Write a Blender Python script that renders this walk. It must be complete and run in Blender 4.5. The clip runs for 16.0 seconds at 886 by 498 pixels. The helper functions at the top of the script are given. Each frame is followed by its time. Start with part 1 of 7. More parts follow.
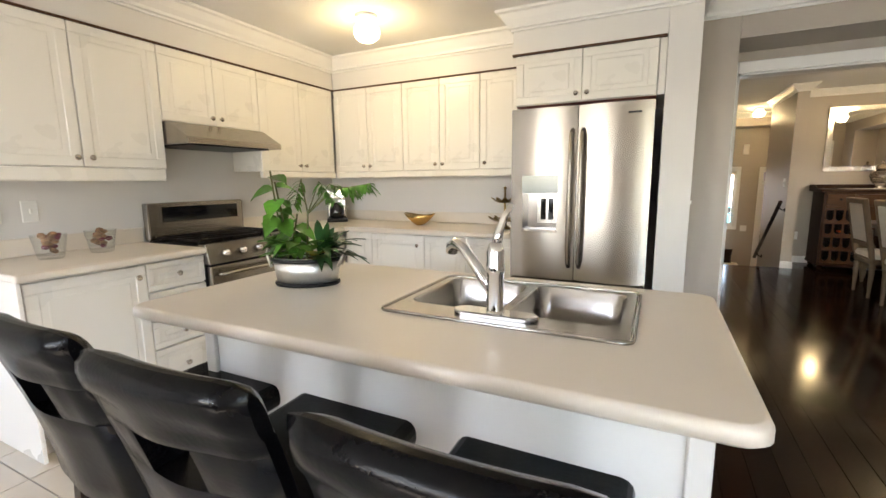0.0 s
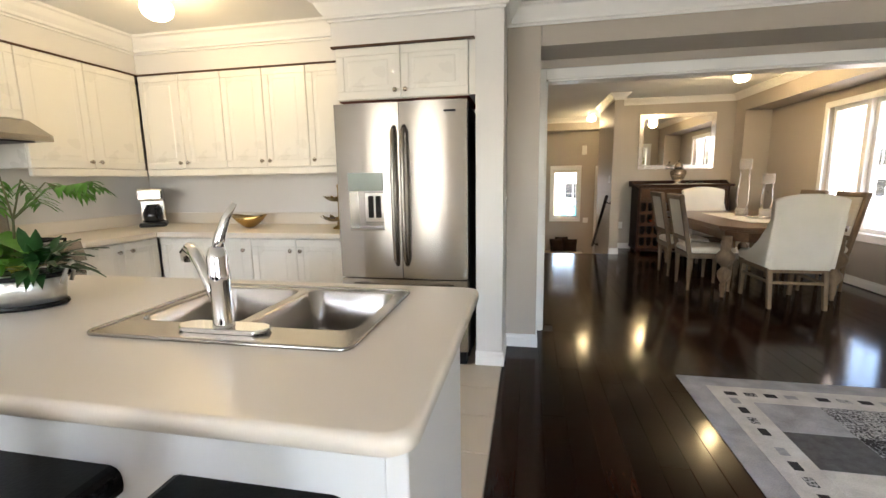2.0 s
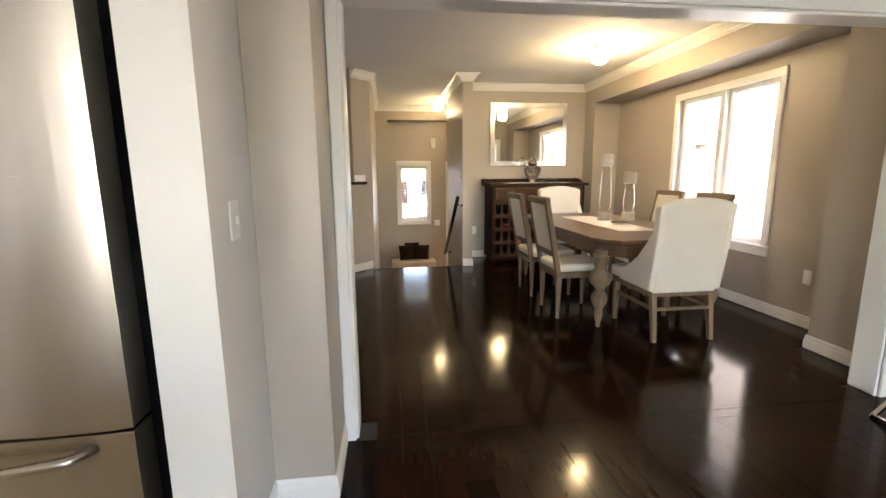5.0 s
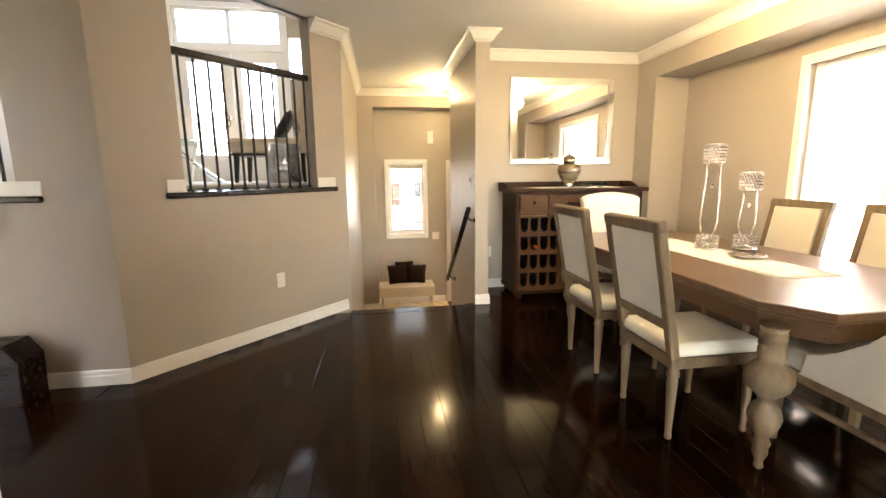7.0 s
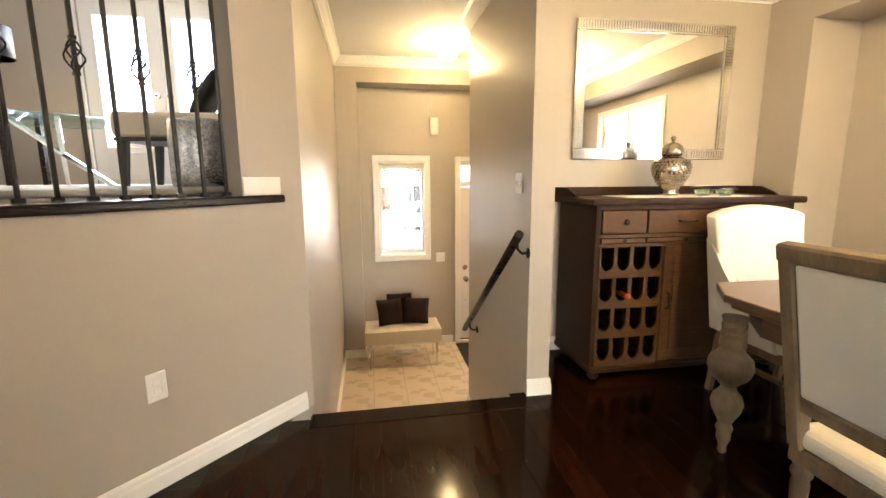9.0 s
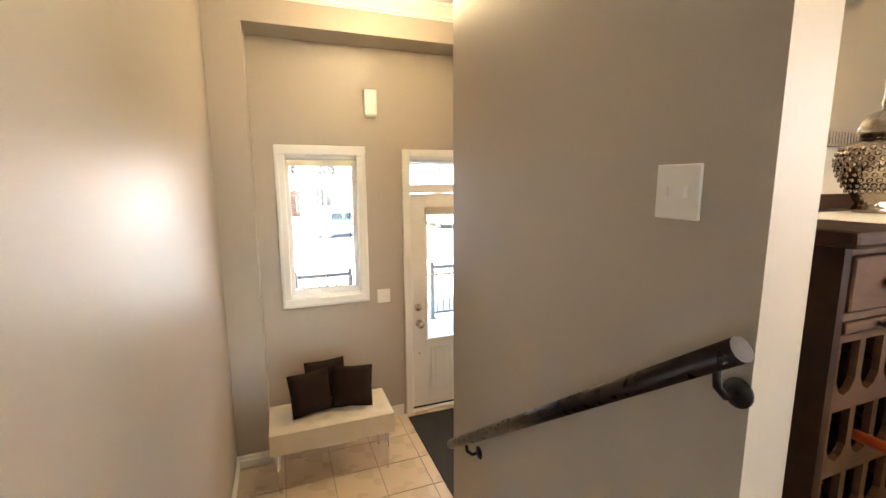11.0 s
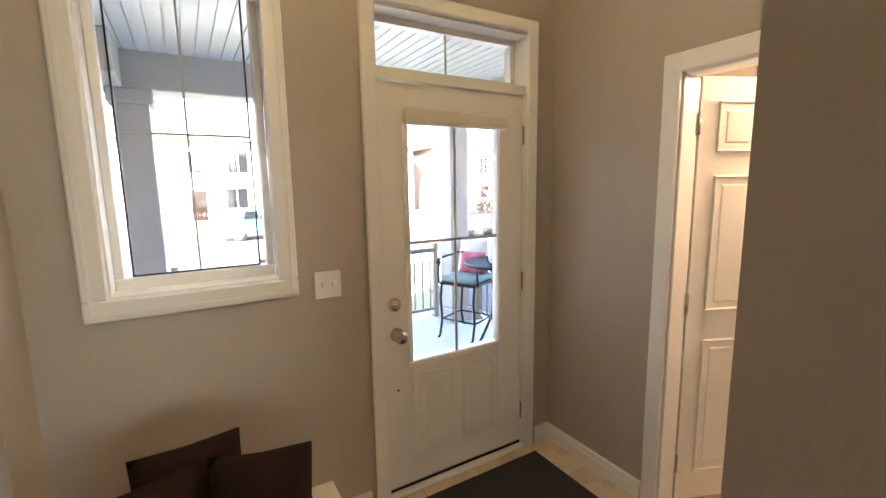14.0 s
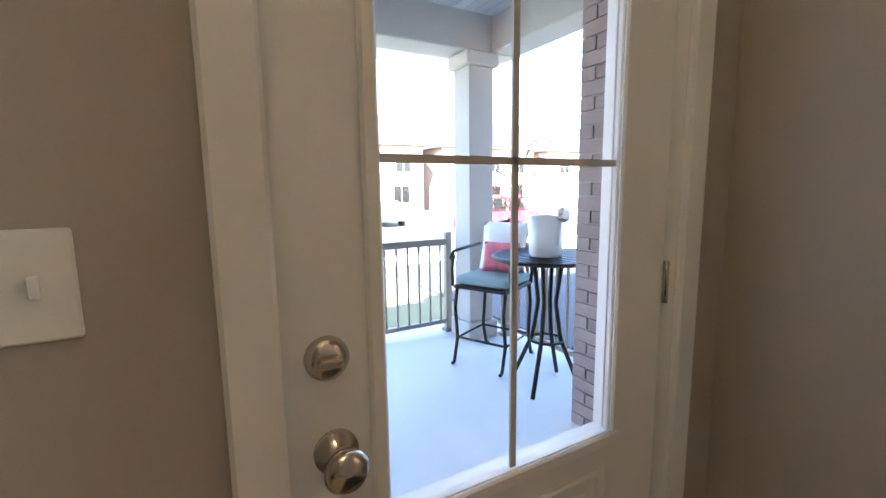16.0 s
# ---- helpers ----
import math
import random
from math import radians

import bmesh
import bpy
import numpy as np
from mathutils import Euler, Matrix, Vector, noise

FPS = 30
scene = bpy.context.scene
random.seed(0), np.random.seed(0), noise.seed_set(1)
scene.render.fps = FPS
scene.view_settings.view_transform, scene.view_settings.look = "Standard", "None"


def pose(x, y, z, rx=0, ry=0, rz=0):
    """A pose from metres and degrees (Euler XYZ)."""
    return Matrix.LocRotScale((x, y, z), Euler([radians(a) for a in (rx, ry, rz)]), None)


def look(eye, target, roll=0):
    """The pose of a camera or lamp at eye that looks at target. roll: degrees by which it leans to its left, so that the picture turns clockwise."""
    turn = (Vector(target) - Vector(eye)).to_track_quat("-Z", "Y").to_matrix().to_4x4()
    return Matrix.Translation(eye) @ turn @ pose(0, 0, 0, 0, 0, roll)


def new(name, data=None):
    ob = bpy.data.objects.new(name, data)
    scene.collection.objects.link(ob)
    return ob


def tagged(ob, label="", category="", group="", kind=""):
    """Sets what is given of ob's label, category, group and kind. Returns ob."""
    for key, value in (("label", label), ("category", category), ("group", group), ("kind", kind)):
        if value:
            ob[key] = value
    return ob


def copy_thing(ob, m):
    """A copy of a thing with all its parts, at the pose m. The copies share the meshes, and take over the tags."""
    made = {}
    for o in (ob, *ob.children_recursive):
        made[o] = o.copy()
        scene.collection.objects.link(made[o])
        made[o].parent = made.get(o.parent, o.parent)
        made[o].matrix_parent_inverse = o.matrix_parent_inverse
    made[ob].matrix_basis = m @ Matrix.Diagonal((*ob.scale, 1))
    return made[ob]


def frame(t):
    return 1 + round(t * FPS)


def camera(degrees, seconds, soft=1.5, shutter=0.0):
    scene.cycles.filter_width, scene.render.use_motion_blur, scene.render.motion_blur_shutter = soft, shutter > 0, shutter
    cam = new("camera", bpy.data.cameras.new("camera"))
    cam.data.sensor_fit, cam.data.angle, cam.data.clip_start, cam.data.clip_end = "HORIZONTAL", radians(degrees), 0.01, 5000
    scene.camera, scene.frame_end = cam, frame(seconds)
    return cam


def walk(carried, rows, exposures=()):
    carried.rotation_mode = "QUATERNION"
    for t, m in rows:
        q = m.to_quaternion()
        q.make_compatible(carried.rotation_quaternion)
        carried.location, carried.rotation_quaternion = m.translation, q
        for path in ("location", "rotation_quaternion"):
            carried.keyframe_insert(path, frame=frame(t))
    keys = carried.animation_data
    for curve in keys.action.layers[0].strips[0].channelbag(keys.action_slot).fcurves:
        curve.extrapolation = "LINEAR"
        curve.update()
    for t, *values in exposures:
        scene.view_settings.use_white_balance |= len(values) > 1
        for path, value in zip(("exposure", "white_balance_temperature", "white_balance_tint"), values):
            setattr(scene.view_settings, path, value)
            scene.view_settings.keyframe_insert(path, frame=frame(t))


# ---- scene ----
cam = camera(91.3, 16.0)
PATH = [
    (0, (0.593, 0.027, 1.3), (-0.277, 1.801, 0.993), -0.6),
    (0.5, (0.673, 0.06, 1.296), (-0.08, 1.887, 0.991), -0.7),
    (1, (0.765, 0.098, 1.298), (0.133, 1.969, 0.987), -0.8),
    (1.5, (0.867, 0.15, 1.291), (0.357, 2.058, 0.976), -1.0),
    (2, (0.947, 0.241, 1.288), (0.563, 2.177, 0.968), -0.9),
    (2.5, (1.031, 0.407, 1.289), (0.769, 2.363, 0.968), -1.0),
    (3, (1.108, 0.624, 1.287), (0.978, 2.592, 0.954), -0.6),
    (3.5, (1.186, 0.874, 1.272), (1.183, 2.847, 0.942), -0.7),
    (4, (1.223, 1.166, 1.287), (1.342, 3.133, 0.944), -0.4),
    (6.5, (1.339, 3.21, 1.285), (1.622, 5.161, 0.945), -0.6),
    (7, (1.375, 3.68, 1.288), (1.65, 5.632, 0.95), -0.6),
    (7.5, (1.353, 4.146, 1.304), (1.623, 6.098, 0.963), -0.6),
    (8, (1.388, 4.636, 1.289), (1.657, 6.59, 0.955), -0.5),
    (8.2, (1.386, 4.811, 1.279), (1.655, 6.765, 0.948), -0.5),
    (10.3, (1.446, 6.699, 1.26), (1.983, 8.601, 0.952), -0.2),
    (11, (1.447, 7.282, 1.261), (2.149, 9.129, 0.951), -0.3),
    (11.5, (1.32, 7.699, 1.214), (2.224, 9.462, 0.938), -0.2),
    (12, (1.347, 8.035, 1.223), (2.341, 9.748, 0.943), -0.7),
    (12.5, (1.432, 8.345, 1.193), (2.44, 10.044, 0.878), -0.3),
    (13, (1.549, 8.593, 1.027), (2.561, 10.292, 0.729), -0.8),
    (13.5, (1.663, 8.827, 0.863), (2.661, 10.534, 0.564), -0.6),
    (14, (1.767, 9.079, 0.689), (2.774, 10.782, 0.396), -0.9),
    (14.5, (1.898, 9.318, 0.539), (2.887, 11.031, 0.245), -0.6),
    (15, (2.028, 9.595, 0.405), (3.021, 11.309, 0.134), -0.8),
    (15.5, (2.246, 9.954, 0.379), (3.201, 11.687, 0.09), -0.8),
    (16, (2.446, 10.326, 0.365), (3.415, 12.053, 0.088), -0.8),
]
walk(cam, [(t, look(e, g, r)) for t, e, g, r in PATH], exposures=[(0, 3.9, 6500, 15), (4, 4.1, 6350, 15), (6.3, 4.7, 6650, 14), (7, 5.0, 6900, 13), (8.2, 5.15, 7000, 13), (10.5, 5.05, 6350, 14), (11.5, 4.85, 6250, 14), (12.5, 4.45, 6350, 15), (14.5, 4.25, 6450, 15), (16, 3.85, 5750, 13)])

# ---- world, sun and lamps ----
world = bpy.data.worlds.new("sky")
scene.world = world
world.use_nodes = True
wn = world.node_tree.nodes
sky = wn.new("ShaderNodeTexSky")
sky.sky_type = "NISHITA"
sky.sun_disc = False
sky.sun_elevation, sky.sun_rotation = radians(42), radians(218)
wn["Background"].inputs["Strength"].default_value = 0.15
world.node_tree.links.new(sky.outputs["Color"], wn["Background"].inputs["Color"])
sun_data = bpy.data.lights.new("sun", "SUN")
sun_data.energy, sun_data.angle, sun_data.color = 5.0, radians(0.6), (1.0, 0.95, 0.88)
sun = new("sun", sun_data)
sun.matrix_world = look((-30, -25, 45), (0, 14, 0))


def area_lamp(name, eye, target, w, h, watts, color=(1, 1, 1)):
    d = bpy.data.lights.new(name, "AREA")
    d.shape, d.size, d.size_y, d.energy, d.color = "RECTANGLE", w, h, watts, color
    ob = new(name, d)
    ob.matrix_world = look(eye, target)
    return ob


def bulb(name, p, watts, color, r=0.07):
    d = bpy.data.lights.new(name, "POINT")
    d.energy, d.color, d.shadow_soft_size = watts, color, r
    ob = new(name, d)
    ob.location = p
    return ob


DAY = (0.93, 0.96, 1.0)
WARM = (1.0, 0.74, 0.36)
# daylight that comes in by the window openings
area_lamp("daylight_patio", (2.6, -2.95, 1.15), (2.6, 0, 1.05), 2.7, 2.05, 2.3, DAY)
area_lamp("daylight_breakfast", (-1.2, -2.95, 1.45), (-1.2, 0, 1.2), 1.5, 1.2, 3.6, DAY)
area_lamp("daylight_dining", (4.8, 6.1, 1.35), (3.0, 6.0, 1.0), 1.3, 1.5, 0.7, DAY)
area_lamp("daylight_entry", (1.8, 11.0, 0.9), (1.8, 9.0, 0.5), 0.5, 1.05, 0.07, DAY)
area_lamp("daylight_front_door", (2.95, 11.06, 0.4), (2.95, 9.0, 0.3), 0.5, 1.1, 0.10, DAY)
area_lamp("daylight_upper", (-0.75, 10.85, 2.6), (-0.75, 8.0, 2.2), 1.4, 1.9, 2.7, DAY)
# lamps
bulb("kitchen_bulb", (-1.28, 2.68, 2.26), 0.75, WARM, 0.08)
bulb("dining_bulb", (3.5, 6.45, 2.36), 2.7, WARM, 0.08)
bulb("hall_bulb", (2.2, 9.95, 2.38), 1.2, WARM, 0.08)
bulb("powder_bulb", (4.35, 9.75, 1.3), 3.0, (1.0, 0.72, 0.45), 0.1)
bulb("table_lamp_bulb", (-1.5, 9.5, 2.2), 0.55, WARM, 0.05)


# ---- materials ----
def mat(name, color, rough=0.5, metal=0.0, var=0.08, scale=6.0, bump=0.02, fine=60.0, coat=0.0, spec=0.5, per_object=0.0, stretch=(1, 1, 1), island=False):
    m = bpy.data.materials.new(name)
    m.use_nodes = True
    n, l = m.node_tree.nodes, m.node_tree.links
    p = n["Principled BSDF"]
    p.inputs["Metallic"].default_value = metal
    p.inputs["Coat Weight"].default_value = coat
    p.inputs["Specular IOR Level"].default_value = spec
    p.inputs["Coat Roughness"].default_value = 0.12
    tc = n.new("ShaderNodeTexCoord")
    mp = n.new("ShaderNodeMapping")
    mp.inputs["Scale"].default_value = stretch
    l.new(tc.outputs["Object"], mp.inputs["Vector"])
    big, small = n.new("ShaderNodeTexNoise"), n.new("ShaderNodeTexNoise")
    big.inputs["Scale"].default_value, small.inputs["Scale"].default_value = scale, fine
    big.inputs["Detail"].default_value = 4
    l.new(mp.outputs["Vector"], big.inputs["Vector"])
    l.new(mp.outputs["Vector"], small.inputs["Vector"])
    mix = n.new("ShaderNodeMath")
    mix.operation = "MULTIPLY_ADD"
    l.new(small.outputs["Fac"], mix.inputs[0])
    mix.inputs[1].default_value = 0.5
    l.new(big.outputs["Fac"], mix.inputs[2])
    src = mix.outputs[0]
    if per_object or island:
        info = n.new("ShaderNodeNewGeometry" if island else "ShaderNodeObjectInfo")
        add = n.new("ShaderNodeMath")
        add.operation = "MULTIPLY_ADD"
        l.new(info.outputs["Random Per Island" if island else "Random"], add.inputs[0])
        add.inputs[1].default_value = per_object or 0.5
        l.new(src, add.inputs[2])
        src = add.outputs[0]
    mid = 0.75 + (per_object or (0.5 if island else 0)) / 2
    ramp = n.new("ShaderNodeMapRange")
    ramp.inputs["From Min"].default_value, ramp.inputs["From Max"].default_value = mid - 0.5, mid + 0.5
    ramp.inputs["To Min"].default_value, ramp.inputs["To Max"].default_value = 1 - var * 2, 1 + var * 2
    l.new(src, ramp.inputs["Value"])
    col = n.new("ShaderNodeMix")
    col.data_type, col.blend_type = "RGBA", "MULTIPLY"
    col.inputs["Factor"].default_value = 1
    col.inputs["A"].default_value = (*color, 1)
    l.new(ramp.outputs["Result"], col.inputs["B"])
    l.new(col.outputs["Result"], p.inputs["Base Color"])
    rr = n.new("ShaderNodeMapRange")
    rr.inputs["From Min"].default_value, rr.inputs["From Max"].default_value = 0.3, 0.7
    rr.inputs["To Min"].default_value, rr.inputs["To Max"].default_value = max(0.02, rough * 0.94), min(1, rough * 1.06)
    l.new(big.outputs["Fac"], rr.inputs["Value"])
    l.new(rr.outputs["Result"], p.inputs["Roughness"])
    if bump:
        b = n.new("ShaderNodeBump")
        b.inputs["Strength"].default_value, b.inputs["Distance"].default_value = min(1, bump * 5), 0.004
        l.new(small.outputs["Fac"], b.inputs["Height"])
        l.new(b.outputs["Normal"], p.inputs["Normal"])
    return m


def glass_mat(name, color=(1, 1, 1), rough=0.0, ior=1.45, thin=False):
    m = bpy.data.materials.new(name)
    m.use_nodes = True
    n, l = m.node_tree.nodes, m.node_tree.links
    p = n["Principled BSDF"]
    p.inputs["Base Color"].default_value = (*color, 1)
    p.inputs["Roughness"].default_value = rough
    p.inputs["IOR"].default_value = ior
    p.inputs["Transmission Weight"].default_value = 1
    if thin:
        tr, gl, fr, mx = n.new("ShaderNodeBsdfTransparent"), n.new("ShaderNodeBsdfGlossy"), n.new("ShaderNodeLayerWeight"), n.new("ShaderNodeMixShader")
        pw, sc = n.new("ShaderNodeMath"), n.new("ShaderNodeMath")
        pw.operation, sc.operation = "POWER", "MULTIPLY_ADD"
        pw.inputs[1].default_value, sc.inputs[1].default_value, sc.inputs[2].default_value = 4.0, 0.6, 0.03
        tr.inputs["Color"].default_value = (*color, 1)
        gl.inputs["Roughness"].default_value = 0.0
        fr.inputs["Blend"].default_value = 0.5
        l.new(fr.outputs["Facing"], pw.inputs[0])
        l.new(pw.outputs[0], sc.inputs[0])
        l.new(sc.outputs[0], mx.inputs["Fac"])
        l.new(tr.outputs["BSDF"], mx.inputs[1])
        l.new(gl.outputs["BSDF"], mx.inputs[2])
        l.new(mx.outputs["Shader"], n["Material Output"].inputs["Surface"])
    return m


def glow_mat(name, color, strength):
    m = bpy.data.materials.new(name)
    m.use_nodes = True
    p = m.node_tree.nodes["Principled BSDF"]
    p.inputs["Base Color"].default_value = (0.9, 0.9, 0.88, 1)
    p.inputs["Emission Color"].default_value = (*color, 1)
    p.inputs["Emission Strength"].default_value = strength
    return m


def steel_mat(name, color, rough):
    """Horizontally brushed steel: highlights run up and down, with faint long streaks."""
    m = bpy.data.materials.new(name)
    m.use_nodes = True
    n, l = m.node_tree.nodes, m.node_tree.links
    p = n["Principled BSDF"]
    p.inputs["Metallic"].default_value = 1
    p.inputs["Anisotropic"].default_value = 0.7
    p.inputs["Anisotropic Rotation"].default_value = 0.25
    tg = n.new("ShaderNodeTangent")
    tg.direction_type, tg.axis = "RADIAL", "Z"
    l.new(tg.outputs["Tangent"], p.inputs["Tangent"])
    tc, mp, nz, wide = n.new("ShaderNodeTexCoord"), n.new("ShaderNodeMapping"), n.new("ShaderNodeTexNoise"), n.new("ShaderNodeTexNoise")
    mp.inputs["Scale"].default_value = (1.5, 1.5, 60)
    nz.inputs["Scale"].default_value, nz.inputs["Detail"].default_value = 3, 3
    wide.inputs["Scale"].default_value = 2.2
    l.new(tc.outputs["Object"], mp.inputs["Vector"])
    l.new(mp.outputs["Vector"], nz.inputs["Vector"])
    l.new(tc.outputs["Object"], wide.inputs["Vector"])
    rr = n.new("ShaderNodeMapRange")
    rr.inputs["To Min"].default_value, rr.inputs["To Max"].default_value = rough * 0.97, rough * 1.03
    l.new(nz.outputs["Fac"], rr.inputs["Value"])
    l.new(rr.outputs["Result"], p.inputs["Roughness"])
    cr = n.new("ShaderNodeMix")
    cr.data_type = "RGBA"
    cr.inputs["A"].default_value = (*[c * 0.93 for c in color], 1)
    cr.inputs["B"].default_value = (*[c * 1.07 for c in color], 1)
    l.new(wide.outputs["Fac"], cr.inputs["Factor"])
    l.new(cr.outputs["Result"], p.inputs["Base Color"])
    bp = n.new("ShaderNodeBump")
    bp.inputs["Strength"].default_value, bp.inputs["Distance"].default_value = 0.2, 0.01
    l.new(wide.outputs["Fac"], bp.inputs["Height"])
    l.new(bp.outputs["Normal"], p.inputs["Normal"])
    return m


def speckle_mat(name, dark, light, cut, scale):
    """Short cowhide hair with dark flecks on a light ground."""
    m = bpy.data.materials.new(name)
    m.use_nodes = True
    n, l = m.node_tree.nodes, m.node_tree.links
    p = n["Principled BSDF"]
    p.inputs["Roughness"].default_value = 0.95
    tc, nz, wide, add, ramp = n.new("ShaderNodeTexCoord"), n.new("ShaderNodeTexNoise"), n.new("ShaderNodeTexNoise"), n.new("ShaderNodeMath"), n.new("ShaderNodeValToRGB")
    nz.inputs["Scale"].default_value, nz.inputs["Detail"].default_value = scale, 3
    wide.inputs["Scale"].default_value = 5
    add.operation = "MULTIPLY_ADD"
    add.inputs[1].default_value = 0.35
    l.new(tc.outputs["Object"], nz.inputs["Vector"])
    l.new(tc.outputs["Object"], wide.inputs["Vector"])
    l.new(wide.outputs["Fac"], add.inputs[0])
    l.new(nz.outputs["Fac"], add.inputs[2])
    ramp.color_ramp.elements[0].position, ramp.color_ramp.elements[1].position = cut - 0.05, cut + 0.07
    ramp.color_ramp.elements[0].color, ramp.color_ramp.elements[1].color = (*dark, 1), (*light, 1)
    l.new(add.outputs[0], ramp.inputs["Fac"])
    l.new(ramp.outputs["Color"], p.inputs["Base Color"])
    bp = n.new("ShaderNodeBump")
    bp.inputs["Strength"].default_value, bp.inputs["Distance"].default_value = 0.5, 0.004
    l.new(nz.outputs["Fac"], bp.inputs["Height"])
    l.new(bp.outputs["Normal"], p.inputs["Normal"])
    return m


M_WALL = mat("wall_paint", (0.43, 0.38, 0.325), 0.42, var=0.03, scale=1.5, bump=0.012, fine=220)
M_KWALL = mat("kitchen_wall_paint", (0.70, 0.68, 0.66), 0.45, var=0.03, scale=1.5, bump=0.012, fine=220)
M_CEIL = mat("ceiling_paint", (0.74, 0.73, 0.71), 0.8, var=0.03, scale=2, bump=0.05, fine=300)
M_TRIM = mat("white_trim", (0.82, 0.81, 0.79), 0.3, var=0.008, scale=0.6, bump=0.004, fine=90)
M_CAB = mat("cabinet_thermofoil", (0.80, 0.775, 0.72), 0.28, var=0.005, scale=2, bump=0.004, fine=120)
M_COUNTER = mat("laminate_counter", (0.72, 0.655, 0.575), 0.3, var=0.022, scale=1.5, bump=0.006, fine=260)
M_STEEL = steel_mat("brushed_steel", (0.38, 0.35, 0.31), 0.27)
M_DISPLAY = mat("grey_green_panel", (0.34, 0.40, 0.37), 0.12, var=0.04, bump=0)
M_SINK = mat("sink_steel", (0.40, 0.38, 0.36), 0.2, 1.0, var=0.08, scale=5, bump=0.008, fine=80)
M_CHROME = mat("chrome", (0.82, 0.82, 0.82), 0.06, 1.0, var=0.03, bump=0)
M_NICKEL = mat("satin_nickel", (0.55, 0.50, 0.44), 0.22, 1.0, var=0.05, bump=0.004)
M_BLACKGLASS = mat("black_glass", (0.012, 0.012, 0.013), 0.06, var=0.1, bump=0)
M_BLACK = mat("black_plastic", (0.008, 0.008, 0.009), 0.4, spec=0.3, var=0.15, bump=0.02)
M_IRON = mat("black_iron", (0.008, 0.006, 0.005), 0.45, 0.0, spec=0.3, var=0.2, bump=0.03)
M_LEATHER = mat("black_leather", (0.003, 0.003, 0.0035), 0.2, var=0.25, scale=7, bump=0.02, fine=120, spec=0.1)
M_FLOOR = mat("dark_hardwood", (0.013, 0.0042, 0.0018), 0.12, var=0.35, scale=3, bump=0.004, fine=22, spec=0.13, per_object=0.7, stretch=(9, 0.8, 1))
M_GAP = mat("floor_gap", (0.006, 0.004, 0.003), 0.6, bump=0)
M_TILE = mat("floor_tile", (0.62, 0.56, 0.48), 0.3, var=0.02, scale=5, bump=0.004, fine=80, per_object=0.3)
M_ETILE = mat("beige_tile", (0.62, 0.51, 0.37), 0.28, var=0.03, scale=5, bump=0.01, fine=80, per_object=0.3)
M_GROUT = mat("grout", (0.36, 0.33, 0.29), 0.9, var=0.1, bump=0.05)
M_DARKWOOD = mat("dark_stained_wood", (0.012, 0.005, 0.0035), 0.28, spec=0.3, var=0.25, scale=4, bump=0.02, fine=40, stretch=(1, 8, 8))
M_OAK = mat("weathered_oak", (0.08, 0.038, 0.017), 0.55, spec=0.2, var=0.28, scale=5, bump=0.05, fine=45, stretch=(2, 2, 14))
M_GREYOAK = mat("grey_washed_oak", (0.18, 0.122, 0.07), 0.55, var=0.28, scale=6, bump=0.05, fine=50, stretch=(6, 6, 1))
M_TABLE = mat("table_walnut", (0.10, 0.052, 0.027), 0.3, var=0.28, scale=5, bump=0.02, fine=35, stretch=(9, 1, 9))
M_BUFFET = mat("buffet_wood", (0.030, 0.012, 0.005), 0.5, spec=0.15, var=0.3, scale=4, bump=0.05, fine=40, stretch=(2, 9, 9))
M_LINEN = mat("cream_linen", (0.72, 0.67, 0.58), 0.85, var=0.05, scale=5, bump=0.09, fine=420)
M_RUNNER = mat("runner_cloth", (0.74, 0.71, 0.64), 0.9, var=0.06, bump=0.1, fine=300)
M_TUFT = mat("cream_leather", (0.66, 0.58, 0.44), 0.4, var=0.06, bump=0.05, fine=150)
M_BROWN = mat("brown_velvet", (0.022, 0.012, 0.008), 0.9, var=0.25, scale=9, bump=0.08, fine=260, spec=0.1)
M_MAT = mat("grey_mat", (0.045, 0.042, 0.042), 0.95, spec=0.1, var=0.12, bump=0.12, fine=300)
M_LEAF = mat("leaf_green", (0.075, 0.21, 0.02), 0.4, var=0.4, scale=3, bump=0.02, island=True)
M_LEAFY = mat("leaf_yellow", (0.40, 0.36, 0.05), 0.45, var=0.25, scale=3, bump=0.02, island=True)
M_REDBOARD = mat("raw_red_board", (0.22, 0.05, 0.025), 0.8, var=0.15, bump=0.05)
M_LEAFD = mat("leaf_dark", (0.02, 0.075, 0.018), 0.35, var=0.35, scale=3, bump=0.02, island=True)
M_STEM = mat("stem", (0.10, 0.11, 0.035), 0.6, var=0.2)
M_SOIL = mat("soil", (0.05, 0.028, 0.016), 0.95, var=0.3, bump=0.2, fine=90)
M_GALV = mat("galvanised_tin", (0.62, 0.62, 0.60), 0.3, 0.9, var=0.12, scale=12, bump=0.02)
M_GOLD = mat("brass_gold", (0.62, 0.42, 0.16), 0.25, 1.0, var=0.1, bump=0.01)
M_BRASSD = mat("aged_brass", (0.33, 0.23, 0.09), 0.35, 1.0, var=0.2, bump=0.02)
M_SILVER = mat("silver_beads", (0.75, 0.73, 0.70), 0.16, 1.0, var=0.06, bump=0.01)
M_BRONZE = mat("hammered_bronze", (0.40, 0.33, 0.26), 0.16, 1.0, var=0.25, scale=30, bump=0.15, fine=55)
M_MIRROR = mat("mirror_silver", (0.88, 0.88, 0.86), 0.01, 1.0, var=0.0, bump=0)
M_PANE = glass_mat("window_pane", (0.97, 0.98, 0.98), thin=True)
M_GLASS = glass_mat("clear_glass", (0.95, 0.98, 0.97), 0.02)
